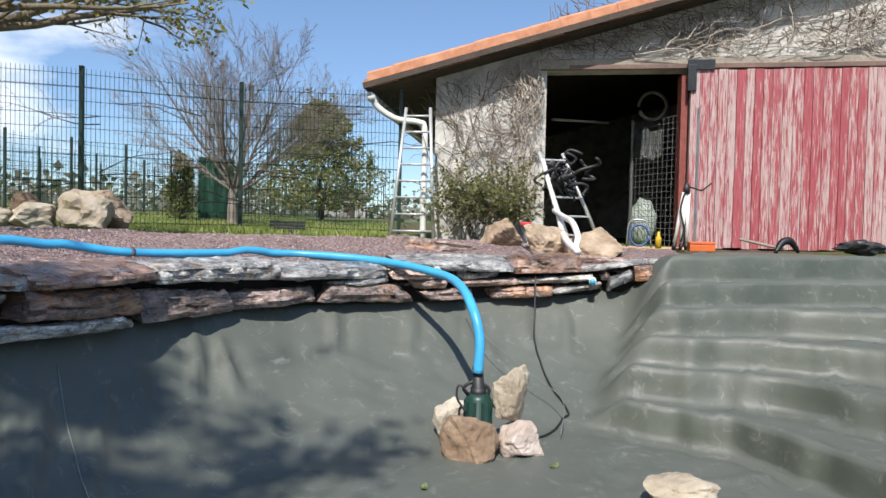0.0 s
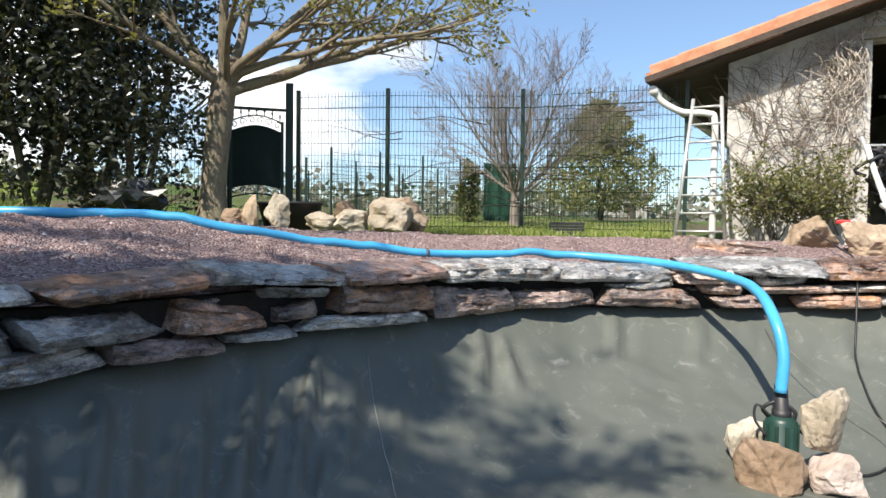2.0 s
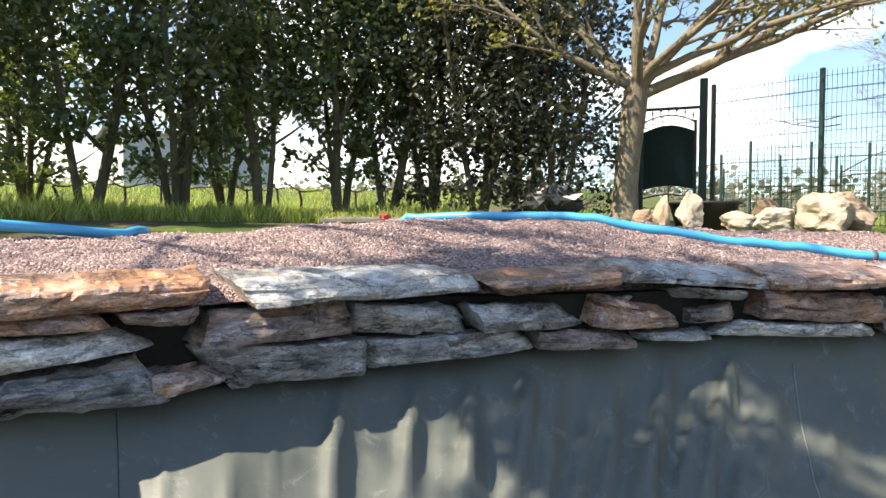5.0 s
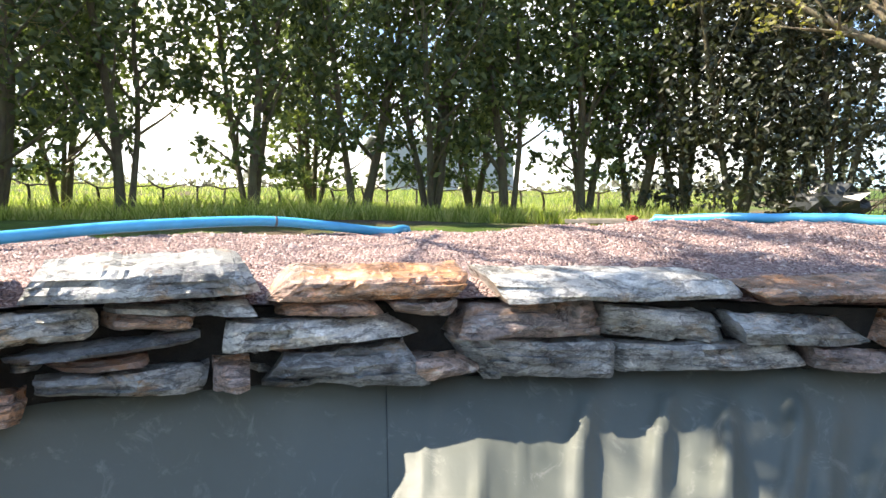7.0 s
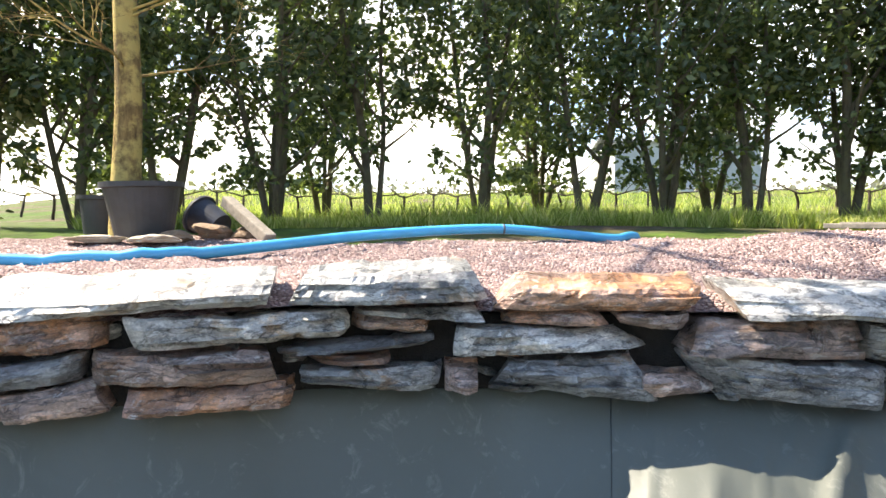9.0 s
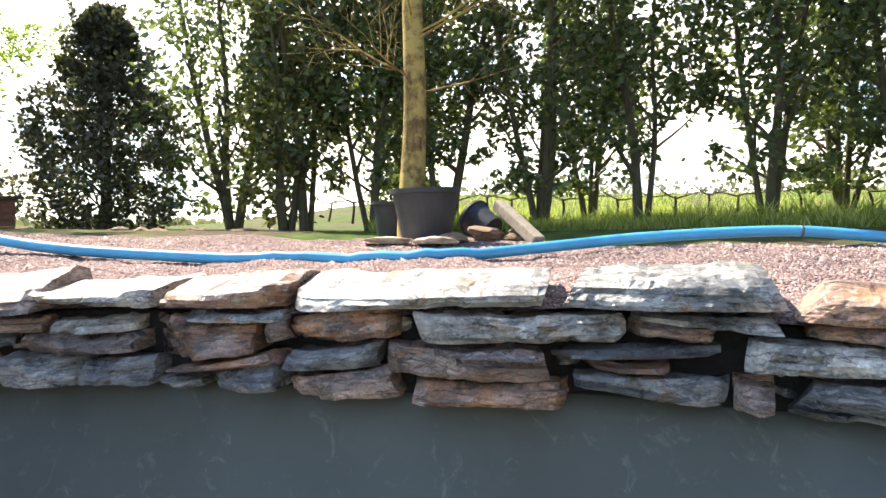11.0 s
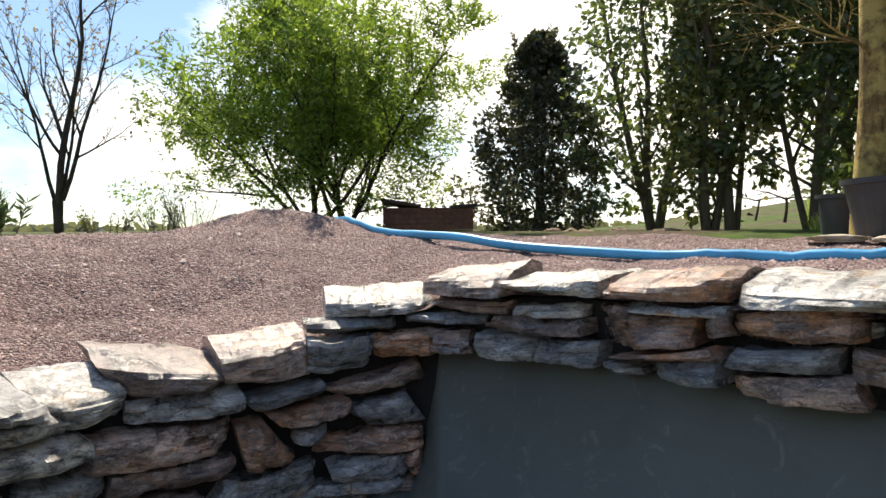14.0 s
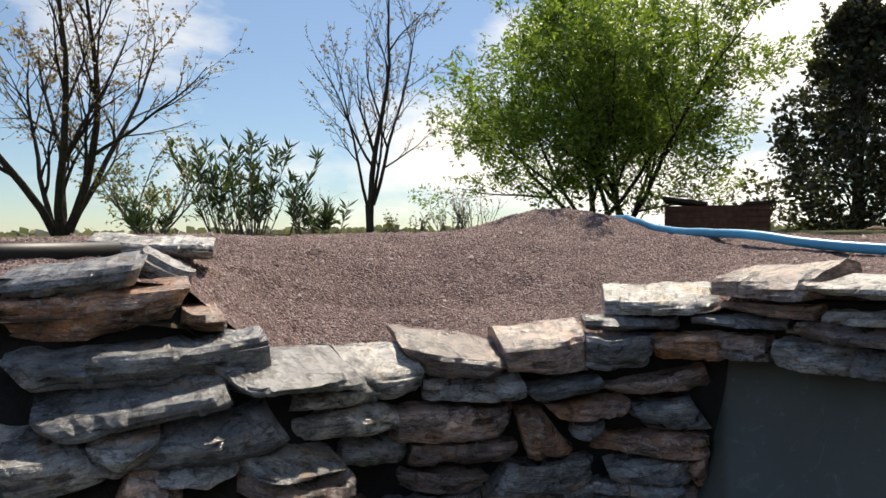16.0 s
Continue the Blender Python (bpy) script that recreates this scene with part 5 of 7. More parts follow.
def cone_tree(seed, tall, wide, leaves, size, low=0.05):
    sk = Skeleton(seed)
    rnd = sk.rnd
    for k in range(3):
        sk.limb((0.05 * k, 0.04, -0.05), (rnd.gauss(0, 0.06), rnd.gauss(0, 0.06), 1), tall * 0.9, 0.05, 1, [12], 0.04, 0.05, 0.85, 0.8, 0.2, 0, 0.08)
    spots = []
    while len(spots) < leaves:
        t = rnd.random() ** 0.85
        z = low + (tall - low) * t
        prof = wide * min(1.0, 0.5 + 2.2 * t) * (1.02 - t) ** 0.66 * 1.2 * (1 + 0.3 * noise.noise((z * 2.6, seed, 0)))
        a = rnd.uniform(0, 2 * math.pi)
        r = prof * rnd.random() ** 0.4 * (1 + 0.7 * noise.noise((math.cos(a) * 1.9, math.sin(a) * 1.9, z * 1.8 + seed)))
        p = Vector((r * math.cos(a), r * math.sin(a), z))
        if noise.noise(p * 2.4 + Vector((seed, 1, 0))) + 0.5 * noise.noise(p * 6 + Vector((seed, 5, 0))) > -0.05:
            spots.append((p, Vector((math.cos(a), math.sin(a), 0.6))))
    # leafy shoots that break the outline
    for k in range(34):
        t = rnd.uniform(0.3, 0.97)
        a, r = rnd.uniform(0, 2 * math.pi), wide * min(1.0, 0.5 + 2.2 * t) * (1.02 - t) ** 0.66 * 1.05
        p, L = Vector((r * math.cos(a), r * math.sin(a), low + (tall - low) * t)), rnd.uniform(0.2, 0.5) * tall / 3.5
        d = Vector((0.4 * math.cos(a), 0.4 * math.sin(a), 1)).normalized()
        sk.limb(p - d * 0.2, d, L + 0.2, 0.008, 0, [0], 0.06, 0.03, spots=0)
        spots += [(p + d * L * rnd.random() + Vector((rnd.gauss(0, 0.03), rnd.gauss(0, 0.03), 0)), d) for _ in range(30)]
    return sk, simple_leaves(rnd, spots, size, 0.28, 0.0, 0.8)


sk, lv = cone_tree(61, 3.55, 1.25, 19000, 0.105, 0.02)
plant("evergreen_tree", polar(151.0, 11.7, 1.18), "dense egg-shaped dark evergreen tree", "tree", sk, BARK_DARK, lv, leaf_mat("dull_evergreen_leaves", (0.035, 0.04, 0.03), (0.07, 0.075, 0.055), (0.14, 0.135, 0.10), 0.35, 0.3))

# willow: low spreading stems, many fine young leaves down to the ground
sk = Skeleton(71)
for bx, by, n in ((0.0, 0.0, 5), (0.55, 0.1, 5)):
    for k in range(n):
        a = 2 * math.pi * k / n + bx * 3
        o = 0.95 if k % 2 else 0.55
        sk.limb((bx, by, -0.06), (math.cos(a) * o, math.sin(a) * o, 1), sk.rnd.uniform(3.0, 4.2), sk.rnd.uniform(0.035, 0.055), 3, [7, 8, 7], 0.10, 0.035, 0.85, 0.66, 0.5, 5, 0.15)
rnd = sk.rnd
# long upright shoots that stand out of the crown
for k in range(70):
    a, o = rnd.uniform(0, 2 * math.pi), math.sqrt(rnd.random()) * 2.0
    z = 3.35 - 0.42 * o * o + rnd.uniform(-0.5, 0.2)
    sk.limb((0.25 + o * math.cos(a), o * math.sin(a), z), (0.35 * math.cos(a), 0.35 * math.sin(a), 1), rnd.uniform(0.5, 1.15), 0.007, 1, [6], 0.09, 0.03, 0.8, 0.5, 0.35, 8, 0.1)
spots = [(p + Vector((rnd.gauss(0, 0.035), rnd.gauss(0, 0.035), rnd.gauss(0, 0.035))), d) for p, d in sk.spots for _ in range(2)]
while len(spots) < 80000:
    q = Vector((rnd.gauss(0, 1), rnd.gauss(0, 1), rnd.gauss(0, 1))).normalized() * rnd.random() ** 0.5
    p = Vector((0.25 + q.x * 2.3, q.y * 2.2, 1.95 + q.z * 1.8))
    c = noise.noise(p * 1.5) + 0.7 * noise.noise(p * 4.1)
    if p.z > 0.12 and c > (0.02 if 0.7 < p.z < 2.2 else 0.12):
        spots.append((p, Vector((q.x, q.y, 0.5)).normalized()))
lv = simple_leaves(rnd, spots, 0.085, 0.2, 0.1, 0.75)
plant("willow", (-2.25, -10.85, 1.26), "broad willow in fresh light green leaf", "tree", sk, BARK_DARK, lv, LEAF_WILLOW)

# young cherry, almost bare
sk = Skeleton(81, 0.0035)
for dx, dy, L, r in ((0.02, 0.03, 3.9, 0.055), (-0.34, 0.1, 2.9, 0.035), (0.30, -0.1, 2.4, 0.03), (-0.2, -0.2, 2.6, 0.03)):
    sk.limb((dx * 0.15, 0, 0.02 if L > 3.5 else 0.42), (dx, dy, 1), L, r, 3, [8, 7, 4], 0.06, 0.07, 0.82, 0.62, 0.42, 1, 0.2)
lv = simple_leaves(sk.rnd, sk.spots, 0.05, 0.4, 0.0, 0.9)
sk.limb((0, 0, -0.08), (0, 0, 1), 0.5, 0.065, 0, [0], 0.02, 0, 0.1, spots=0)
plant("cherry_tree", (1.86, -10.28, 1.30), "young bare fruit tree with swelling pinkish buds", "tree", sk, BARK_DARK, lv, LEAF_PINK)

# blossoming tree with several stems, and green bush at its foot
sk = Skeleton(91, 0.0035)
for k in range(6):
    a = 2 * math.pi * k / 6
    sk.limb((0.06 * math.cos(a), 0.06 * math.sin(a), -0.06), (math.cos(a) * 0.42, math.sin(a) * 0.42, 1), sk.rnd.uniform(2.6, 4.0), sk.rnd.uniform(0.04, 0.07), 3, [8, 7, 5], 0.08, 0.05, 0.8, 0.6, 0.46, 2, 0.2)
lv = simple_leaves(sk.rnd, sk.spots, 0.055, 0.42, 0.0, 0.9)
plant("blossom_tree", (5.95, -8.75, 1.28), "several-stemmed fruit tree with sparse pale blossom", "tree", sk, BARK_DARK, lv, LEAF_PINK)
sk = Skeleton(92)
for k in range(9):
    a = 2 * math.pi * k / 9
    sk.limb((0.1 * math.cos(a), 0.1 * math.sin(a), -0.05), (math.cos(a) * 0.9, math.sin(a) * 0.9, 1), sk.rnd.uniform(0.9, 1.5), 0.02, 2, [7, 6], 0.1, 0.02, 0.8, 0.7, 0.5, 5, 0.2)
lv = simple_leaves(sk.rnd, sk.spots, 0.055, 0.3, 0.0, 0.9)
plant("bush", (5.1, -9.6, 1.26), "low twiggy bush with small yellowish green leaves", "bush", sk, TWIG_GREY, lv, LEAF_BUD)


# oleanders: long leaves in tufts at the ends of upright stems
def oleander(seed, stems, tall, spread):
    sk = Skeleton(seed)
    rnd = sk.rnd
    spots = []
    for k in range(stems):
        a = rnd.uniform(0, 2 * math.pi)
        s = rnd.random() * spread
        h = tall * rnd.uniform(0.45, 1.0)
        n0 = len(sk.verts)
        base = Vector((s * 0.55 * math.cos(a), s * 0.55 * math.sin(a), -0.03))
        d = Vector((math.cos(a) * 0.35, math.sin(a) * 0.35, 1)).normalized()
        sk.limb(base, d, h, 0.009, 0, [0], 0.05, 0.05, 0.6, spots=0)
        tip = sum((Vector(v) for v in sk.verts[-3:]), Vector()) / 3
        for j in range(int(16 + h * 26)):
            t = 1 - rnd.random() ** 1.6 * 0.75
            p = base.lerp(tip, t)
            b = rnd.uniform(0, 2 * math.pi)
            spots.append((p, Vector((math.cos(b) * 0.8, math.sin(b) * 0.8, rnd.uniform(0.5, 1.1))).normalized()))
    return sk, simple_leaves(rnd, spots, 0.15, 0.09, 0.0, 0.35)


sk, lv = oleander(101, 34, 1.15, 0.95)
plant("oleander", (2.72, -7.36, 1.24), "oleander bush with long narrow green leaves", "bush", sk, TWIG_GREY, lv, LEAF_OLEANDER, "oleanders", branch="brushwood", crown="leaves")
sk, lv = oleander(102, 14, 0.55, 0.5)
plant("oleander", (2.02, -7.6, 1.24), "small young oleander with narrow leaves", "bush", sk, TWIG_GREY, lv, LEAF_OLEANDER, "oleanders", branch="brushwood", crown="leaves")
sk, lv = oleander(103, 10, 0.5, 0.4)
plant("oleander", (3.75, -7.0, 1.24), "small young oleander with narrow leaves", "bush", sk, TWIG_GREY, lv, LEAF_OLEANDER, "oleanders", branch="brushwood", crown="leaves")

# dry twiggy bushes on the far edge
for i, (x, y, h) in enumerate(((0.15, -10.6, 0.75), (0.6, -11.0, 0.6), (1.2, -9.6, 0.35), (4.3, -10.4, 0.9), (3.2, -11.2, 0.8))):
    sk = Skeleton(110 + i)
    for k in range(22):
        a = sk.rnd.uniform(0, 2 * math.pi)
        sk.limb((0.2 * math.cos(a), 0.2 * math.sin(a), -0.04), (math.cos(a) * 0.4, math.sin(a) * 0.4, 1), h * sk.rnd.uniform(0.5, 1), 0.007, 1, [5], 0.09, 0.03, 0.7, 0.5, 0.5, 2)
    lv = simple_leaves(sk.rnd, sk.spots, 0.035, 0.35, 0.0, 0.9)
    plant("twiggy_bush", (x, y, 1.26), "low dry twiggy bush just coming into leaf", "bush", sk, TWIG_GREY, lv, LEAF_BUD, "twiggy bushes", branch="brushwood", crown="buds")

# tall tree by the gate: stout trunk, wide limbs, opening leaves
sk = Skeleton(121)
trunk = [(0.0, 0.0, -0.1), (0.0, 0.0, 0.12), (0.03, 0.01, 0.7), (0.10, 0.03, 1.3), (0.15, 0.05, 1.75)]
sk.tube([Vector(p) for p in smooth_path(trunk, 5)], [0.24 - 0.09 * min(1, i / 7) for i in range(21)], 12)
fork = Vector((0.15, 0.05, 1.62))
ax, ay = Vector((0.72, 0.69, 0.0)), Vector((-0.69, 0.72, 0.0))
for side, back, up, L, r in ((1.0, -0.1, 0.20, 3.7, 0.075), (1.0, 0.15, 0.42, 3.6, 0.075), (0.75, -0.25, 0.75, 3.4, 0.07), (0.35, 0.3, 1.0, 3.2, 0.07), (-0.15, -0.3, 1.1, 3.2, 0.07), (-0.7, 0.0, 0.75, 3.2, 0.075), (-1.0, -0.25, 0.42, 2.9, 0.065), (-0.6, 0.5, 0.6, 2.8, 0.055), (0.6, -0.7, 0.5, 2.8, 0.055), (0.1, -0.8, 0.55, 2.6, 0.05), (0.9, -0.4, 0.32, 3.2, 0.06)):
    d = ax * side + ay * back + Vector((0, 0, up))
    sk.limb(fork + Vector((0, 0, sk.rnd.uniform(-0.1, 0.15))), d, L, r, 3, [8, 7, 4], 0.085, 0.03, 0.82, 0.6, 0.42, 3, 0.22)
lv = simple_leaves(sk.rnd, sk.spots, 0.075, 0.28, 0.1, 0.9)
plant("tree", (-5.93, 6.16, 1.40), "stout spreading tree with lichen-spotted limbs and opening leaves", "tree", sk, BARK_GREY, lv, LEAF_BUD)

# bare tree on the lawn beyond the fence
sk = Skeleton(131, 0.005)
for k in range(13):
    a = 2 * math.pi * k / 13 + 0.3
    o = (1.5, 0.9, 0.35)[k % 3]
    sk.limb((0.02, 0, sk.rnd.uniform(0.5, 0.85)), (math.cos(a) * o, math.sin(a) * o, 1), sk.rnd.uniform(3.3, 4.1) - 0.25 * o, sk.rnd.uniform(0.03, 0.05), 3, [12, 10, 7], 0.07, 0.035, 0.9, 0.6, 0.45, 0, 0.15)
bare = plant("bare_tree", (-5.25, 16.0, 1.42), "bare grey tree with fine upright twigs on the lawn", "tree", sk, TWIG_GREY, branch="crown")
sk = Skeleton(132)
sk.limb((0, 0, -0.1), (0.02, 0, 1), 0.95, 0.14, 0, [0], 0.03, 0, 0.25, spots=0)
part("trunk", mesh_from("trunk", sk.verts, sk.faces, TWIG_GREY, True), None, bare)

# conifer, ivy-clad post and bush farther back
sk, lv = cone_tree(141, 4.1, 2.1, 20000, 0.12, 0.25)
plant("conifer", (-4.44, 23.0, 1.7), "broad rounded green conifer standing behind the fences", "tree", sk, BARK_DARK, lv, leaf_mat("conifer_needles", (0.08, 0.095, 0.04), (0.18, 0.185, 0.075), (0.32, 0.29, 0.14), 0.6, 0.35))
sk, lv = cone_tree(142, 1.7, 0.34, 1800, 0.10)
plant("ivy_post", (-6.89, 16.89, 1.45), "post thickly overgrown with green ivy", "ivy", sk, BARK_DARK, lv, LEAF_SHRUB)

# shrub against the barn
sk = Skeleton(151)
for k in range(40):
    sk.limb((sk.rnd.uniform(-0.4, 0.45), sk.rnd.uniform(-0.1, 0.15), -0.04), (sk.rnd.gauss(0, 0.32), sk.rnd.gauss(-0.2, 0.3), 1), sk.rnd.uniform(0.6, 1.15), 0.012, 2, [7, 6], 0.12, 0.0, 0.8, 0.8, 0.5, 4)
lv = simple_leaves(sk.rnd, sk.spots, 0.055, 0.3, 0.0, 0.9)
plant("shrub", (0.55, 9.95, 1.18), "straggly shrub with small yellow-green leaves against the barn", "bush", sk, TWIG_GREY, lv, LEAF_SHRUB, branch="brushwood", crown="leaves")


# tall tree growing by the pots: clean trunk with thin side branches; unseen crown added high up to shade the liner
sk = Skeleton(161)
tr = [(0.0, 0.0, -0.2), (0.0, 0.0, 0.3), (-0.02, 0.02, 1.2), (0.02, 0.0, 2.6), (0.0, 0.03, 4.5), (0.02, 0.0, 6.5), (0.1, 0.1, 9.5)]
sk.tube(smooth_path(tr, 5), [0.138 - 0.0034 * i for i in range(31)], 14)
for k in range(12):
    z = sk.rnd.uniform(1.2, 3.6)
    a = sk.rnd.uniform(0, 2 * math.pi)
    sk.limb((0, 0, z), (math.cos(a), math.sin(a), sk.rnd.uniform(0.1, 0.6)), sk.rnd.uniform(0.9, 1.9), 0.013, 2, [9, 7], 0.10, 0.015, 0.85, 0.7, 0.45, 0)
for k in range(13):
    z = 4.6 + 0.26 * k
    a = k * 2.4
    sk.limb((0, 0, z), (math.cos(a) * 0.8 + 0.75, math.sin(a) * 0.7 + 0.35, 0.4), sk.rnd.uniform(2.4, 3.4) * (1.1 - 0.03 * k), 0.035, 3, [6, 6, 5], 0.09, 0.03, 0.85, 0.7, 0.46, 3, 0.2)
# leaves clustered where the crown's shadow falls on the liner's left bank
spots = []
for p, d in sk.spots:
    q = Vector(((p.x - 2.75) / 1.5, (p.y - 0.75) / 1.45, (p.z - 6.0) / 1.3))
    if q.length < 1.08 and noise.noise(p * 1.7) > -0.25:
        spots += [(p + Vector((sk.rnd.gauss(0, 0.12), sk.rnd.gauss(0, 0.12), sk.rnd.gauss(0, 0.12))), d) for _ in range(12)]
spots += [q for q in sk.spots[::9] if q[0].y > 0.3 or q[0].x < 0.8]
lv = simple_leaves(sk.rnd, spots, 0.11, 0.32, 0.1, 0.9)
plant("tree", (-4.83, -3.60, 1.22), "tall tree with mottled ochre bark and thin side branches", "tree", sk, BARK_OCHRE, lv, LEAF_BUD)


# ---- grass ----
def grass(name, count, place, h0, h1, label, seed, lean=0.35, wid=0.006):
    rnd = random.Random(seed)
    verts, faces = [], []
    while len(faces) < count:
        q = place(rnd)
        if q is None:
            continue
        az, r = q
        p = polar(az, r, height(az, r) - 0.03)
        h = rnd.uniform(h0, h1) * (0.6 + 0.8 * max(0.0, noise.noise((p.x * 0.9, p.y * 0.9, 5.0)) + 0.25))
        a = rnd.uniform(0, 2 * math.pi)
        s = Vector((math.cos(a), math.sin(a), 0)) * wid * rnd.uniform(0.7, 1.6)
        tip = p + Vector((rnd.gauss(0, lean) * h, rnd.gauss(0, lean) * h, h))
        mid = p.lerp(tip, 0.55) + Vector((0, 0, 0.06 * h))
        o = len(verts)
        verts += [p - s, p + s, mid + s * 0.7, tip, mid - s * 0.7]
        faces.append((o, o + 1, o + 2, o + 3, o + 4))
    tagged(new(name, mesh_from(name, verts, faces, LEAF_GRASS)), label, "grass", kind="stuff")


def under_hedge(rnd):
    az, r = rnd.uniform(56, 130), 7.6 + 22.0 * rnd.random() ** 1.7
    n = noise.noise((az * 0.25, r * 0.9, 0))
    return (az, r) if n > -0.25 + rnd.uniform(-0.3, 0.3) else None


def on_lawn(rnd):
    az, r = rnd.uniform(5, 34), 9.0 + 16.0 * rnd.random() ** 1.4
    n = noise.noise((az * 0.3, r * 0.5, 4))
    return (az, r) if n > -0.3 + rnd.uniform(-0.3, 0.3) else None


grass("tall_grass", 52000, under_hedge, 0.10, 0.32, "long bright green grass under and beyond the hedge", 1, 0.4, 0.008)
grass("lawn_grass", 26000, on_lawn, 0.04, 0.13, "short green lawn grass beyond the wire fence", 2, 0.3, 0.007)

# ---- fences ----
GREENPAINT = simple("dark_green_paint", (0.012, 0.035, 0.024), 0.45, 0.0, 0.2, 20, 0.05)
GREENWIRE = simple("green_coated_wire", (0.02, 0.055, 0.035), 0.5, 0.0, 0.15, 20, 0.02)


def fence(name, points, tall, label, wires=True, step=0.055, thick=0.0045, post=0.06, skip_posts=()):
    """Welded mesh fence: a post at each point and a mesh panel between each two."""
    f = thing(name, points[0], label, "fence")
    inv = f.matrix_basis.inverted()
    pts = [inv @ Vector(p) for p in points]
    for i, p in enumerate(pts):
        if i in skip_posts:
            continue
        part("post", box(post, post, tall + 0.12, p.x, p.y, p.z + tall / 2 - 0.02, 0.006), GREENPAINT, f)
    if not wires:
        return f
    for p, q in zip(pts, pts[1:]):
        d = q - p
        L = math.hypot(d.x, d.y)
        ang = math.atan2(d.y, d.x)
        verts, faces = [], []

        def rod(a, b, w):
            dirn = (b - a).normalized()
            s = Vector((math.cos(ang), math.sin(ang), 0)) * w if abs(dirn.z) > 0.5 else Vector((0, 0, w))
            t = Vector((-math.sin(ang), math.cos(ang), 0)) * w
            o = len(verts)
            verts.extend([a - s, a + s * 0.5 + t, a + s * 0.5 - t, b - s, b + s * 0.5 + t, b + s * 0.5 - t])
            faces.extend([(o, o + 1, o + 4, o + 3), (o + 1, o + 2, o + 5, o + 4), (o + 2, o, o + 3, o + 5)])

        for k in range(1, int(L / step)):
            a = p + d * (k * step / L)
            rod(a + Vector((0, 0, 0.02)), a + Vector((0, 0, tall)), thick)
        z = 0.05
        while z < tall:
            for dz in ((0, 0.012) if abs((z * 2) % 1.0) < 0.2 else (0,)):
                rod(p + Vector((0, 0, z + dz)), q + Vector((0, 0, z + dz)), thick)
            z += 0.2
        part("mesh_panel", mesh_from("mesh_panel", verts, faces, GREENWIRE), None, f)
    return f


fence("wire_fence", [(-7.05, 9.35, 1.3), (-5.45, 9.67, 1.28), (-3.36, 10.57, 1.29), (-0.78, 10.66, 1.25)], 2.33, "tall green welded mesh fence on dark posts", step=0.062)
fence("wire_fence", [(-9.6, 7.6, 1.35), (-8.05, 8.75, 1.35)], 1.9, "green mesh fence beside the iron gate", step=0.062)
# kennel runs behind, mesh in rows going back
for i, (x0, y0, x1, y1, n) in enumerate(((-10.2, 15.0, -5.0, 30.0, 9), (-12.5, 17.0, -6.0, 36.0, 10), (-17.0, 20.0, -3.2, 34.0, 10))):
    pts = [(x0 + (x1 - x0) * k / n, y0 + (y1 - y0) * k / n, 1.5 + 0.3 * k / n) for k in range(n + 1)]
    fence("kennel_fence", pts, 1.95, "green wire kennel fence on the grass behind", step=0.2, thick=0.006, post=0.055)
screen = thing("green_screen", (-6.5, 18.4, 1.55), "green fabric windbreak tied to the kennel fence", "windbreak", rz=35)
bm = bmesh.new()
bmesh.ops.create_grid(bm, x_segments=14, y_segments=8, size=0.5)
for v in bm.verts:
    v.co = Vector((v.co.x * 1.0, 0.03 * math.sin(v.co.x * 19), (v.co.y + 0.5) * 1.7))
bmesh.ops.solidify(bm, geom=bm.faces[:], thickness=0.008)
part("fabric", bm, simple("green_fabric", (0.04, 0.14, 0.095), 0.8), screen, smooth=True)

# vine shoots along the fence
sk = Skeleton(201)
for x, y, n in ((-5.2, 9.7, 5), (-3.9, 10.3, 5), (-2.4, 10.6, 6), (-1.4, 10.62, 5)):
    for k in range(n):
        s = sk.rnd.choice((-1, 1))
        sk.limb((x - (-5.2), y - 9.7, sk.rnd.uniform(0.3, 2.0)), (s, 0.2 * s, sk.rnd.uniform(-0.2, 0.3)), sk.rnd.uniform(0.8, 1.6), 0.012, 2, [4, 4], 0.14, 0.0, 0.7, 0.7, 0.4, 0)
t_ = thing("fence_vine", (-5.2, 9.7, 1.28), "bare vine shoots trained along the wire fence", "vine")
part("tangle", mesh_from("stems", sk.verts, sk.faces, BARK_DARK, True), None, t_)

# ---- iron gate ----
gate = thing("iron_gate", (-7.23, 9.33, 1.30), "dark green iron gate with scrollwork and spear tips", "gate", rz=-140)
GW = 0.98
part("post", box(0.13, 0.13, 2.5, 0, 0, 1.25, 0.01), GREENPAINT, gate)
part("post", box(0.12, 0.12, 1.95, GW + 0.13, 0, 0.95, 0.01), GREENPAINT, gate)
part("crossbar", box(GW + 0.1, 0.04, 0.05, GW / 2, 0, 2.03, 0.005), GREENPAINT, gate)
leaf = part("gate_leaf", box(0.05, 0.04, 1.75, 0.12, 0, 0.95, 0.004), GREENPAINT, gate)
part("stile", box(0.05, 0.04, 1.6, GW, 0, 0.9, 0.004), GREENPAINT, leaf)
bm = bmesh.new()
arc = [(0.14 + (GW - 0.16) * k / 12, 1.62 + 0.12 * math.sin(math.pi * k / 12)) for k in range(13)]
vs = [bm.verts.new((x, 0.012, z)) for x, z in arc] + [bm.verts.new((x, 0.012, 0.66 + 0.07 * math.sin(math.pi * k / 12))) for k, (x, z) in reversed(list(enumerate(arc)))]
bmesh.ops.solidify(bm, geom=[bm.faces.new(vs)], thickness=0.02)
part("sheet", bm, simple("green_sheet_steel", (0.008, 0.028, 0.02), 0.4, 0.2), leaf)
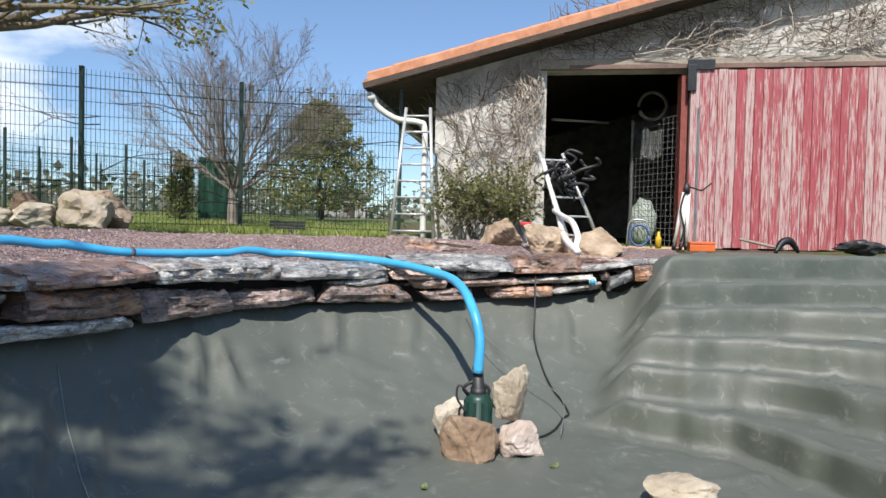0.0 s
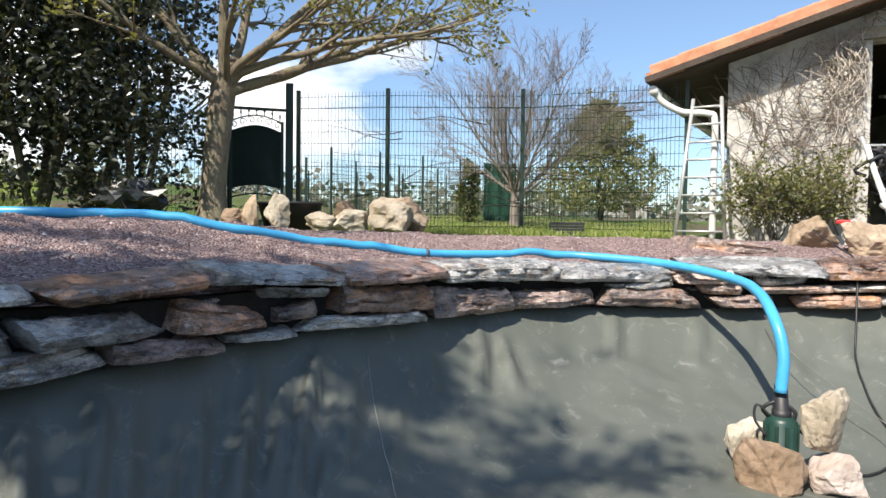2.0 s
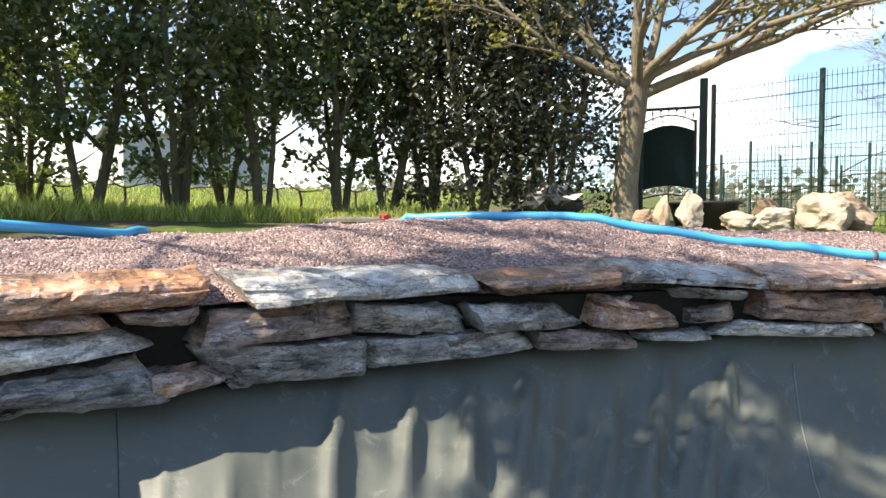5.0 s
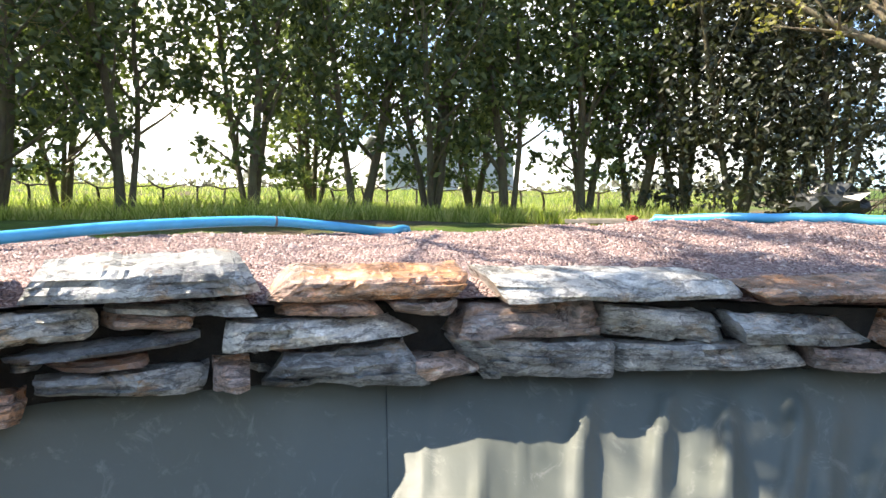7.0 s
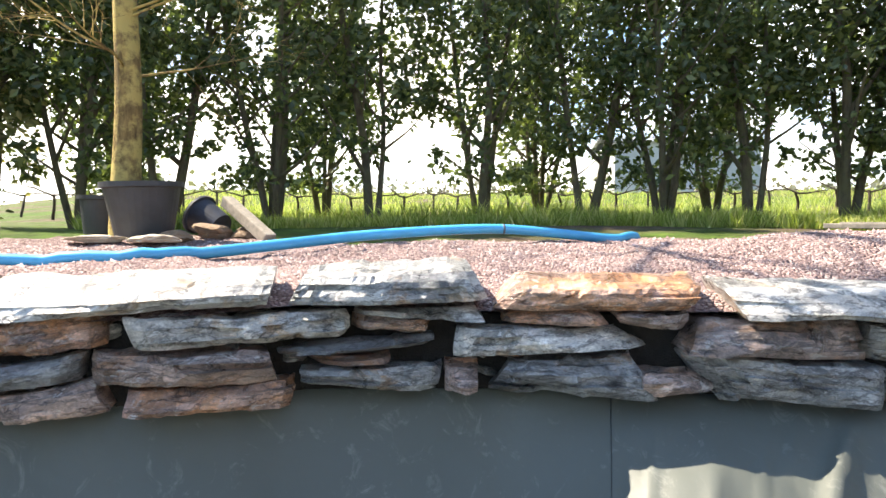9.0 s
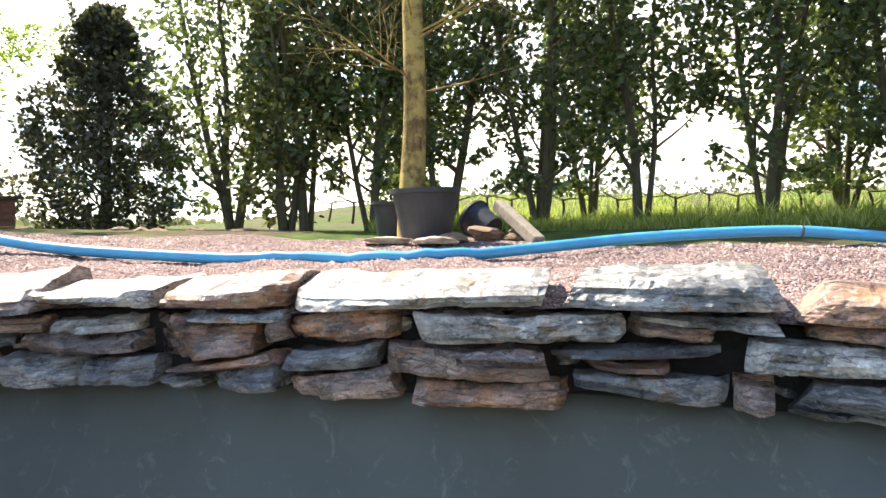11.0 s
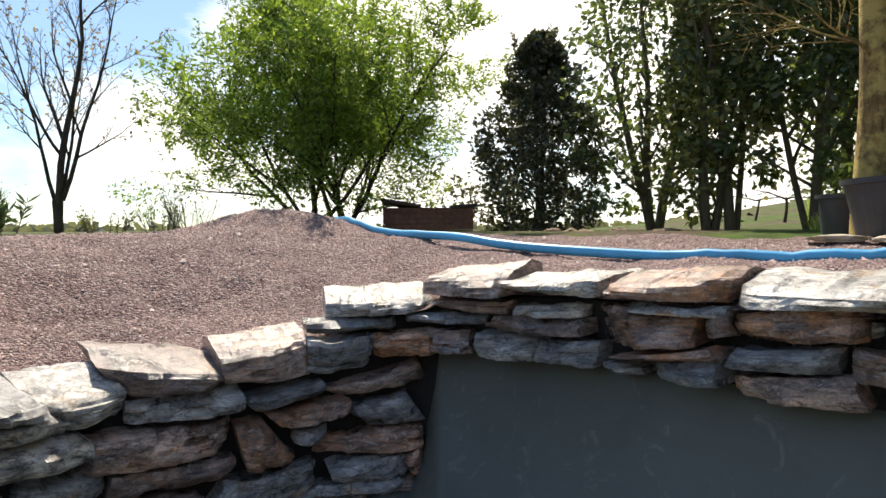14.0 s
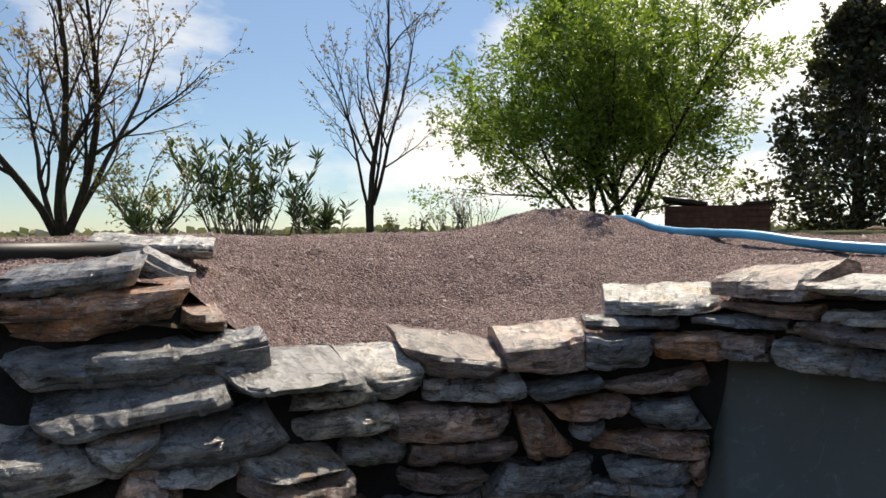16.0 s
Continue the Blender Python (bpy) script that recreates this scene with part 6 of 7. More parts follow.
for z0, h in ((1.62, 0.12), (1.80, 0.12), (0.66, 0.07), (0.50, 0.07), (0.10, 0.0)):
    pts = [(0.12 + (GW - 0.12) * k / 14, 0, z0 + h * math.sin(math.pi * k / 14)) for k in range(15)]
    tube("rail", pts, 0.014, GREENPAINT, leaf, 6)


def scroll(cx, cz, r, flip):
    return [(cx + flip * r * (1 - k / 26) * math.cos(k * 0.36), 0, cz + r * (1 - k / 26) * math.sin(k * 0.36)) for k in range(22)]


for k in range(6):
    x = 0.20 + 0.145 * k
    tube("scroll", scroll(x, 1.72 + 0.12 * math.sin(math.pi * (x - 0.12) / (GW - 0.12)), 0.065, 1 if k % 2 else -1), 0.008, GREENPAINT, leaf, 5)
    tube("scroll", scroll(x, 0.585 + 0.07 * math.sin(math.pi * (x - 0.12) / (GW - 0.12)), 0.06, 1 if k % 2 else -1), 0.008, GREENPAINT, leaf, 5)
    tube("scroll", scroll(x, 0.30, 0.06, 1 if k % 2 else -1), 0.008, GREENPAINT, leaf, 5)
for k in range(7):
    x = 0.16 + 0.13 * k
    z = 1.80 + 0.12 * math.sin(math.pi * (x - 0.12) / (GW - 0.12))
    tube("spear", [(x, 0, z - 0.02), (x, 0, z + 0.07), (x, 0, z + 0.075), (x, 0, z + 0.16)], [0.009, 0.009, 0.024, 0.002], GREENPAINT, leaf, 6)

# ---- blue hose ----
BLUE = simple("blue_pipe_plastic", (0.06, 0.40, 0.70), 0.36, 0, 0.1, 8, 0.05)
HOSE = [(0.18, 3.92, 0.46), (0.19, 3.96, 0.66), (0.15, 4.05, 0.83), (0.07, 4.32, 0.96), (-0.08, 4.71, 1.01), (-0.47, 5.15, 1.06), (-0.89, 5.29, 1.09), (-1.43, 5.24, 1.11), (-2.16, 4.45, 1.12), (-2.71, 3.83, 1.18), (-3.07, 3.29, 1.27), (-3.38, 3.04, 1.34), (-3.83, 2.68, 1.38), (-4.25, 2.37, 1.37)]
HOSE_BACK = [(-4.75, 1.9, 1.30), (-4.95, 1.2, 1.26), (-4.75, 0.6, 1.24), (-4.41, 0.32, 1.25), (-4.23, -0.10, 1.29), (-4.07, -0.49, 1.31), (-3.68, -1.09, 1.27), (-3.30, -1.55, 1.21), (-2.89, -1.99, 1.15), (-2.71, -2.37, 1.13), (-2.39, -2.95, 1.13), (-1.98, -3.55, 1.16), (-1.79, -3.94, 1.19), (-1.61, -4.44, 1.24), (-1.28, -5.49, 1.25), (-1.15, -6.2, 1.22)]
hose = thing("blue_hose", (0.18, 3.92, 0.46), "bright blue plastic drain hose lying over wall and gravel", "hose")
hp = smooth_path(HOSE + HOSE_BACK, 8)
for p in hp[48:]:
    az, r = math.degrees(math.atan2(-p.x, p.y)), math.hypot(p.x, p.y)
    top = max(gravel_z(az, r), height(az, r))
    p.z = top - 0.06 if 63 < az < 84 else max(p.z, top + 0.02)
hp = [p - Vector((0.18, 3.92, 0.46)) for p in hp]
tube("pipe", hp, 0.031, BLUE, hose, 14)
for k in (64, 150):
    a, b = hp[k], hp[k + 1]
    tube("clamp", [a, a.lerp(b, 0.25)], 0.033, simple("worn_band", (0.10, 0.13, 0.16), 0.6), hose, 12)


# ---- pump and the stones that hold it ----
def boulder(bm_seed, sx, sy, sz, rough=0.22, sub=4, flat=0.25):
    bm = bmesh.new()
    bmesh.ops.create_icosphere(bm, subdivisions=sub, radius=0.5)
    rnd_ = random.Random(bm_seed)
    cuts = [Vector((rnd_.gauss(0, 1), rnd_.gauss(0, 1), rnd_.gauss(0, 1))).normalized() for _ in range(11)]
    for v in bm.verts:
        d = v.co.normalized()
        r = 0.5
        for c in cuts:
            k = d.dot(c)
            if k > 0.05:
                r = min(r, 0.31 / k)
        r *= 1 + rough * 0.55 * noise.noise(d * 2.3 + Vector((bm_seed, 0, 0))) + rough * 0.28 * noise.noise(d * 6 + Vector((0, bm_seed, 0))) + rough * 0.14 * noise.noise(d * 15 + Vector((0, bm_seed, 2)))
        v.co = d * r
    zs = [v.co.z for v in bm.verts]
    lo, hi = min(zs) * (1 - flat), max(zs)
    xs, ys = [v.co.x for v in bm.verts], [v.co.y for v in bm.verts]
    fx, fy = sx / (max(xs) - min(xs)), sy / (max(ys) - min(ys))
    for v in bm.verts:
        v.co = Vector((v.co.x * fx, v.co.y * fy, (max(v.co.z, lo) - lo) / (hi - lo) * sz))
    return bm


LIMESTONE = rock_mat("pale_limestone", (0.38, 0.34, 0.28), (0.62, 0.57, 0.48))
PINKSTONE = rock_mat("pinkish_limestone", (0.42, 0.35, 0.32), (0.66, 0.58, 0.54))
BROWNSTONE = rock_mat("brown_fieldstone", (0.22, 0.16, 0.115), (0.40, 0.30, 0.22))
TANSTONE = rock_mat("tan_fieldstone", (0.32, 0.25, 0.185), (0.56, 0.46, 0.36))
LICHENSTONE = rock_mat("lichen_limestone", (0.32, 0.28, 0.23), (0.54, 0.49, 0.41), (0.32, 0.27, 0.11))


def rock(at, size, seed, material, label, rz=0, group="", tilt=0, name="boulder"):
    ob = part(name, boulder(seed, *size), material)
    ob.matrix_basis = pose(*at, tilt, 0, rz)
    return tagged(ob, label, "rock", group)


rock((0.13, 3.80, -0.01), (0.35, 0.30, 0.25), 1, BROWNSTONE, "brown rounded stone leaning on the pump", 10, "stones round the pump")
rock((0.43, 3.86, -0.01), (0.30, 0.26, 0.20), 2, PINKSTONE, "pale pinkish stone on the pond floor", 30, "stones round the pump")
rock((0.40, 3.98, 0.17), (0.24, 0.21, 0.34), 3, LIMESTONE, "upright cream stone resting on another beside the pump", 60, "stones round the pump")
rock((0.02, 4.14, 0.0), (0.22, 0.22, 0.25), 4, LIMESTONE, "cream stone behind the pump", 80, "stones round the pump")
rock((1.16, 3.22, -0.02), (0.36, 0.30, 0.15), 5, LIMESTONE, "cream stone lying alone on the pond liner", 20)

pump = thing("pump", (0.19, 3.97, 0.0), "dark green submersible pump with black fittings", "pump")
PUMPGREEN = simple("dark_green_plastic", (0.015, 0.05, 0.038), 0.4, 0, 0.2, 20, 0.05)
tube("body", [(0, 0, 0.0), (0, 0, 0.05), (0, 0, 0.06), (0, 0, 0.30), (0, 0, 0.33)], [0.085, 0.095, 0.085, 0.08, 0.055], PUMPGREEN, pump, 16)
for k in range(10):
    a = 2 * math.pi * k / 10
    part("rib", box(0.012, 0.02, 0.22, 0.083 * math.cos(a), 0.083 * math.sin(a), 0.18, 0.003, rz=math.degrees(a)), PUMPGREEN, pump)
tube("outlet", [(0, 0, 0.31), (0, 0, 0.36), (0, 0, 0.37), (-0.01, -0.04, 0.50)], [0.05, 0.05, 0.036, 0.034], BLACKPLASTIC, pump, 12)
tube("handle", smooth_path([(-0.06, 0, 0.31), (-0.09, 0, 0.36), (-0.02, 0.0, 0.40), (0.06, 0, 0.36), (0.06, 0, 0.31)], 5), 0.011, BLACKPLASTIC, pump, 8)
tube("float_cable", smooth_path([(-0.05, -0.02, 0.32), (-0.12, -0.02, 0.38), (-0.13, -0.03, 0.30), (-0.07, -0.05, 0.22)], 5), 0.007, BLACKPLASTIC, pump, 6)
cable = thing("power_cable", (0.27, 3.95, 0.3), "thin black power cable running from the pump to the barn side", "cable")
cpts = [(0.20, 3.97, 0.32), (0.42, 4.2, 0.10), (0.56, 4.12, 0.05), (0.66, 4.2, 0.14), (0.80, 4.45, 0.38), (0.86, 4.55, 0.50), (0.78, 4.85, 0.62), (0.72, 5.25, 0.78), (0.75, 5.55, 0.98), (0.78, 5.95, 1.12), (0.76, 6.5, 1.18), (0.62, 7.0, 1.32), (0.60, 7.15, 1.38)]
line = smooth_path(cpts, 7)
for p in line[10:]:
    az, r = math.degrees(math.atan2(-p.x, p.y)), math.hypot(p.x, p.y)
    if r < ring(az) - 0.05:
        p.z = liner_z(az, r) + 0.012
tube("cable", [p - Vector((0.27, 3.95, 0.3)) for p in line], 0.0075, BLACKPLASTIC, cable, 6)
cord = thing("thin_cord", (-0.1, 4.4, 0.3), "thin grey cord lying on the liner", "cord")
tube("cord", [p - Vector((-0.1, 4.4, 0.3)) for p in smooth_path([(0.14, 5.25, 0.72), (0.3, 4.9, 0.52), (0.62, 4.6, 0.3), (0.78, 4.35, 0.2), (0.72, 4.05, 0.06)], 6)], 0.003, simple("grey_cord", (0.16, 0.16, 0.15), 0.7), cord, 5)

# two blue pipe ends set in the wall
for az, z in ((1.0, 1.0), (-12.6, 0.92)):
    p = polar(az, ring(az) - 0.06, z)
    e = thing("pipe_end", p, "short blue pipe end poking out of the wall", "pipe", "pipe ends in the wall", rz=az)
    tube("sleeve", [(0, 0, 0), (0, 0.3, 0)], 0.031, WHITEPLASTIC, e, 14)
    tube("bore", [(0, -0.004, 0), (0, 0.1, 0)], 0.025, BLUE, e, 14)

# ---- boulders on the banks ----
G = "boulders by the gate"
rock((-4.79, 5.96, 1.27), (0.30, 0.24, 0.42), 11, LIMESTONE, "upright pointed pale boulder", 40, G)
rock((-4.47, 6.40, 1.24), (0.44, 0.36, 0.25), 12, LICHENSTONE, "pale boulder with yellow lichen", 0, G)
rock((-4.18, 6.54, 1.22), (0.50, 0.40, 0.30), 13, LIMESTONE, "pale weathered boulder in the heap", 70, G)
rock((-4.42, 6.78, 1.40), (0.30, 0.28, 0.24), 14, BROWNSTONE, "small brownish boulder on the heap", 20, G)
rock((-3.74, 6.80, 1.20), (0.70, 0.55, 0.48), 15, LICHENSTONE, "large rough pale boulder with lichen", 120, G)
rock((-3.95, 7.22, 1.24), (0.80, 0.6, 0.46), 16, TANSTONE, "broad tan boulder at the back of the heap", 10, G)
rock((-5.25, 6.05, 1.30), (0.24, 0.2, 0.38), 17, TANSTONE, "narrow greyish stone set upright by the trunk", 15, G)
rock((-5.48, 6.0, 1.32), (0.32, 0.3, 0.2), 18, BROWNSTONE, "low brown stone at the foot of the trunk", 45, G)
G = "boulders by the barn"
rock((0.60, 7.30, 1.10), (0.50, 0.45, 0.38), 21, TANSTONE, "rounded tan boulder on the gravel", 0, G)
rock((1.05, 6.85, 1.06), (0.60, 0.5, 0.36), 22, TANSTONE, "broad tan boulder beside the wall's end", 60, G)
rock((1.50, 6.64, 1.06), (0.70, 0.5, 0.34), 23, TANSTONE, "brownish boulder with a split face", 130, G)
tub = thing("black_tub", (-5.02, 6.50, 1.27), "black plastic mortar tub behind the boulders", "tub", rz=35)
bm = bmesh.new()
prof = [(0.30, 0.0), (0.38, 0.30), (0.41, 0.31), (0.41, 0.335), (0.365, 0.33), (0.29, 0.03)]
rows = [[bm.verts.new((r * math.cos(2 * math.pi * k / 24), 0.75 * r * math.sin(2 * math.pi * k / 24), z)) for k in range(24)] for r, z in prof]
for a, b in zip(rows, rows[1:]):
    for k in range(24):
        bm.faces.new((a[k], a[(k + 1) % 24], b[(k + 1) % 24], b[k]))
bm.faces.new(rows[0][::-1])
bm.faces.new(rows[-1])
part("tub", bm, BLACKPLASTIC, tub, smooth=True)


# ---- pots by the tall tree ----
def pot(name, at, r0, r1, h, material, label, tilt=(0, 0), rim=0.02, soil=True):
    t = thing(name, at, label, "plant pot", "plant pots")
    t.matrix_basis = pose(*at, tilt[0], tilt[1], 0)
    bm = bmesh.new()
    prof = [(r0, 0), (r0 + (r1 - r0) * 0.9, h * 0.9), (r1 + rim, h * 0.91), (r1 + rim, h), (r1 - 0.012, h), (r0 - 0.012, 0.02)]
    rows = [[bm.verts.new((r * math.cos(2 * math.pi * k / 32), r * math.sin(2 * math.pi * k / 32), z)) for k in range(32)] for r, z in prof]
    for a, b in zip(rows, rows[1:]):
        for k in range(32):
            bm.faces.new((a[k], a[(k + 1) % 32], b[(k + 1) % 32], b[k]))
    bm.faces.new(rows[0][::-1])
    bm.faces.new(rows[-1])
    part("pot", bm, material, t)
    if soil:
        tube("soil", [(0, 0, h * 0.72), (0, 0, h * 0.86)], r0 + (r1 - r0) * 0.84 - 0.02, simple("potting_soil", (0.05, 0.035, 0.025), 0.95, scale=40, relief=0.8), t, 24)
    return t


POTGREY = simple("anthracite_plastic", (0.045, 0.047, 0.05), 0.55, 0, 0.2, 9, 0.15)
pot("plant_pot", (-4.74, -3.36, 1.20), 0.215, 0.30, 0.46, POTGREY, "large anthracite plastic plant pot on the ground", (1.5, 2.0))
pot("plant_pot", (-5.31, -4.20, 1.20), 0.15, 0.19, 0.38, POTGREY, "medium dark plastic plant pot beside the big one", (0, 0))
pot("plant_pot", (-5.30, -3.0, 1.30), 0.12, 0.165, 0.28, simple("dusty_dark_blue_plastic", (0.035, 0.042, 0.06), 0.5, 0, 0.4, 8), "tipped dark plant pot leaning on boards", (62, -25), soil=False)
beam = thing("old_beam", (-5.25, -2.72, 1.2), "weathered grey beam lying tilted against the rubble", "beam", rz=60)
part("beam", box(0.75, 0.11, 0.10, 0.0, 0.0, 0.17, 0.014, ry=27), GREYWOOD, beam)
for i, (x, y, sx, sz) in enumerate(((-5.2, -3.0, 0.5, 0.16), (-5.35, -2.75, 0.4, 0.13), (-4.62, -2.98, 0.22, 0.1), (-4.35, -3.05, 0.5, 0.07), (-4.3, -3.5, 0.45, 0.06))):
    rock((x, y, 1.18), (sx, 0.28, sz), 30 + i, BROWNSTONE if i < 3 else LIMESTONE, "flat stone lying at the foot of the pots", 25 * i, "stones by the pots")

# ---- reddish board box by the willow ----
hut = thing("wooden_box", (-3.39, -9.85, 1.20), "low reddish-brown board box with stepped lids", "wooden box", rz=-19)
REDWOOD = simple("reddish_brown_boards", (0.20, 0.085, 0.05), 0.8, 0, 0.35, 14, 0.4)
for k in range(5):
    part("board", box(1.40, 0.03, 0.082, 0, 0.36, 0.045 + 0.086 * k, 0.004), REDWOOD, hut)
    part("board", box(1.40, 0.03, 0.082, 0, -0.36, 0.045 + 0.086 * k, 0.004), REDWOOD, hut)
    for s in (-1, 1):
        part("board", box(0.03, 0.69, 0.082, 0.685 * s, 0, 0.045 + 0.086 * k, 0.004), REDWOOD, hut)
part("lid", box(0.62, 0.84, 0.05, 0.42, 0, 0.49, 0.006, rx=2, ry=-9), DARKWOOD, hut, "dark hinged lid")
part("lid", box(0.40, 0.84, 0.05, -0.55, 0, 0.455, 0.006, ry=4), DARKWOOD, hut, "dark hinged lid")
for k in range(7):
    rnd = random.Random(400 + k)
    rock((-4.2 - 0.22 * k + rnd.uniform(-0.1, 0.1), -7.4 + 0.15 * k, 1.17), (rnd.uniform(0.2, 0.4), 0.25, rnd.uniform(0.07, 0.15)), 50 + k, BROWNSTONE, "clod of dug brown earth", rnd.uniform(0, 180), "clods of earth", name="clod")

# ---- things by the barn ----
ladder = thing("ladder", (-0.52, 9.75, 1.18), "aluminium ladder leaning against the barn's eave", "ladder", rz=-6)
for s in (-1, 1):
    tube("rail", [(0.33 * s, 0, 0), (0.19 * s, 0.42, 2.05)], 0.028, ALU, ladder, 6)
for k in range(8):
    t = (k + 0.5) / 8
    w = 0.33 - 0.14 * t
    tube("rung", [(-w, 0.42 * t, 2.05 * t), (w, 0.42 * t, 2.05 * t)], 0.017, ALU, ladder, 6)
steps = thing("step_ladder", (1.72, 9.25, 1.14), "aluminium folding steps leaning in the barn doorway", "ladder", rz=12)
for s in (-1, 1):
    tube("rail", [(0.30 + 0.24 * s, 0.0, 0), (-0.18 + 0.18 * s, 0.25, 1.35)], 0.026, ALU, steps, 6)
for k in range(5):
    t = (k + 0.6) / 5
    part("step", box(0.44 - 0.1 * t, 0.09, 0.025, 0.30 - 0.48 * t, 0.25 * t, 1.35 * t, 0.004), ALU, steps)
bundle = thing("black_bundle", (1.60, 9.42, 2.02), "bundle of black netting and straps hung on the steps", "bundle")
vv, ff = [], []
rnd = random.Random(8)
for k in range(26):
    p = Vector((rnd.gauss(0.05, 0.08), rnd.gauss(0, 0.06), rnd.uniform(-0.1, 0.4)))
    pts = [p.copy()]
    for j in range(6):
        p = p + Vector((rnd.gauss(0, 0.07), rnd.gauss(0, 0.04), rnd.gauss(-0.01, 0.07)))
        pts.append(p.copy())
    v, f = tube_data(smooth_path(pts, 3), 0.022, 6)
    o = len(vv)
    vv += v
    ff += [tuple(i + o for i in q) for q in f]
part("netting", mesh_from("netting", vv, ff, BLACKPLASTIC, True), None, bundle)
wp = thing("white_pipe", (1.40, 9.1, 2.4), "fat white flexible pipe hanging from the steps to the wall", "pipe")
wpp = [(1.34, 9.20, 2.36), (1.40, 9.0, 2.02), (1.40, 8.18, 1.55), (1.22, 6.9, 1.33), (1.16, 6.2, 1.22), (1.16, 5.8, 1.16)]
wl = smooth_path(wpp, 8)
tube("pipe", [p - Vector((1.40, 9.1, 2.4)) for p in wl], [0.031 + 0.003 * (k % 2) for k in range(len(wl))], WHITEPLASTIC, wp, 12)
wl = smooth_path([(1.38, 8.41, 1.62), (1.32, 7.3, 1.50), (1.28, 6.7, 1.44), (1.26, 6.3, 1.30), (1.18, 6.0, 1.18)], 8)
tube("pipe_loop", [p - Vector((1.40, 9.1, 2.4)) for p in wl], [0.029 + 0.003 * (k % 2) for k in range(len(wl))], WHITEPLASTIC, wp, 12)
reel = thing("hose_reel", (2.75, 9.25, 1.15), "blue cable reel on a wire stand by the barn door", "reel", rz=-15)
for k in range(5):
    tube("winding", [(0.13 * math.cos(a * 0.35) , -0.05 + 0.025 * k, 0.17 + 0.15 * math.sin(a * 0.35)) for a in range(19)], 0.016, simple("blue_grey_cable", (0.06, 0.12, 0.26), 0.5), reel, 6)
tube("stand", smooth_path([(-0.17, 0, 0), (-0.14, 0, 0.34), (0.0, 0, 0.39), (0.10, 0, 0.34), (0.17, 0, 0)], 5), 0.013, GALV, reel, 6)
tripod = thing("tripod", (3.28, 9.0, 1.13), "folded white surveying tripod standing by the red door", "tripod", rz=-10)
for s in (-1, 0, 1):
    tube("leg", [(0.085 * s - 0.03, 0.04 * abs(s), 0.0), (0.03 * s + 0.03, 0.0, 0.80)], [0.024, 0.028], WHITEPLASTIC, tripod, 8)
    tube("foot", [(0.085 * s - 0.03, 0.04 * abs(s), 0.0), (0.08 * s - 0.02, 0.035 * abs(s), 0.09)], 0.027, BLACKPLASTIC, tripod, 8)
tube("head", [(0.03, 0, 0.78), (0.03, 0, 0.92)], [0.05, 0.035], BLACKPLASTIC, tripod, 10)
tube("strap", smooth_path([(0.0, -0.05, 0.8), (-0.05, -0.06, 0.55), (0.0, -0.06, 0.3), (-0.04, -0.05, 0.1)], 5), 0.012, BLACKPLASTIC, tripod, 6)
tube("pan_handle", [(0.05, 0, 0.88), (0.22, -0.05, 0.82), (0.34, -0.08, 0.92)], 0.012, BLACKPLASTIC, tripod, 6)
boxo = thing("tool_box", (3.46, 8.80, 1.12), "small orange tool box on the ground by the tripod", "box", rz=-8)
ORANGE = simple("orange_plastic", (0.62, 0.13, 0.03), 0.45, 0, 0.1, 10, 0.05)
part("case", box(0.33, 0.16, 0.09, 0, 0, 0.045, 0.012), ORANGE, boxo)
part("lid", box(0.335, 0.165, 0.04, 0, 0, 0.112, 0.012), ORANGE, boxo)
bottle = thing("bottle", (2.99, 9.14, 1.14), "small yellow plastic bottle in the doorway", "bottle")
tube("bottle", [(0, 0, 0), (0, 0, 0.15), (0, 0, 0.19), (0, 0, 0.24)], [0.04, 0.042, 0.02, 0.016], simple("yellow_plastic", (0.65, 0.42, 0.03), 0.4), bottle, 12)
pick = thing("pickaxe", (4.06, 8.15, 1.13), "pickaxe with a wooden handle and dark iron head", "tool", rz=-20)
tube("handle", [(-0.35, 0, 0.17), (0.18, 0, 0.05)], 0.018, GREYWOOD, pick, 8)
tube("head", smooth_path([(0.05, -0.12, 0.01), (0.14, -0.02, 0.14), (0.24, 0.04, 0.15), (0.34, 0.1, 0.02)], 5), [0.02 + 0.03 * math.sin(math.pi * k / 15) for k in range(16)], DARKMETAL, pick, 8)
bag = thing("dark_bag", (4.72, 7.45, 1.13), "limp black bag lying by the red door", "bag", rz=-30)
part("bag", boulder(61, 0.55, 0.35, 0.2, 0.6, 3, 0.1), BLACKPLASTIC, bag)
crate = thing("black_crate", (-2.33, 9.5, 1.24), "low black plastic crate on the grass", "crate", rz=15)
for k in range(4):
    part("slat", box(0.50, 0.02, 0.035, 0, -0.16, 0.025 + 0.045 * k, 0.003), BLACKPLASTIC, crate)
    part("slat", box(0.50, 0.02, 0.035, 0, 0.16, 0.025 + 0.045 * k, 0.003), BLACKPLASTIC, crate)
    for s in (-1, 1):
        part("slat", box(0.02, 0.30, 0.035, 0.24 * s, 0, 0.025 + 0.045 * k, 0.003), BLACKPLASTIC, crate)
part("base", box(0.5, 0.34, 0.015, 0, 0, 0.008, 0.002), BLACKPLASTIC, crate)
redcap = thing("red_tap", (0.87, 7.25, 1.42), "small red valve handle on top of the boulder", "valve")
part("wheel", box(0.12, 0.05, 0.04, 0, 0, 0.0, 0.012), simple("red_plastic", (0.55, 0.03, 0.03), 0.45), redcap)
tube("stem", [(0, 0, -0.08), (0, 0, 0.0)], 0.012, DARKMETAL, redcap, 6)

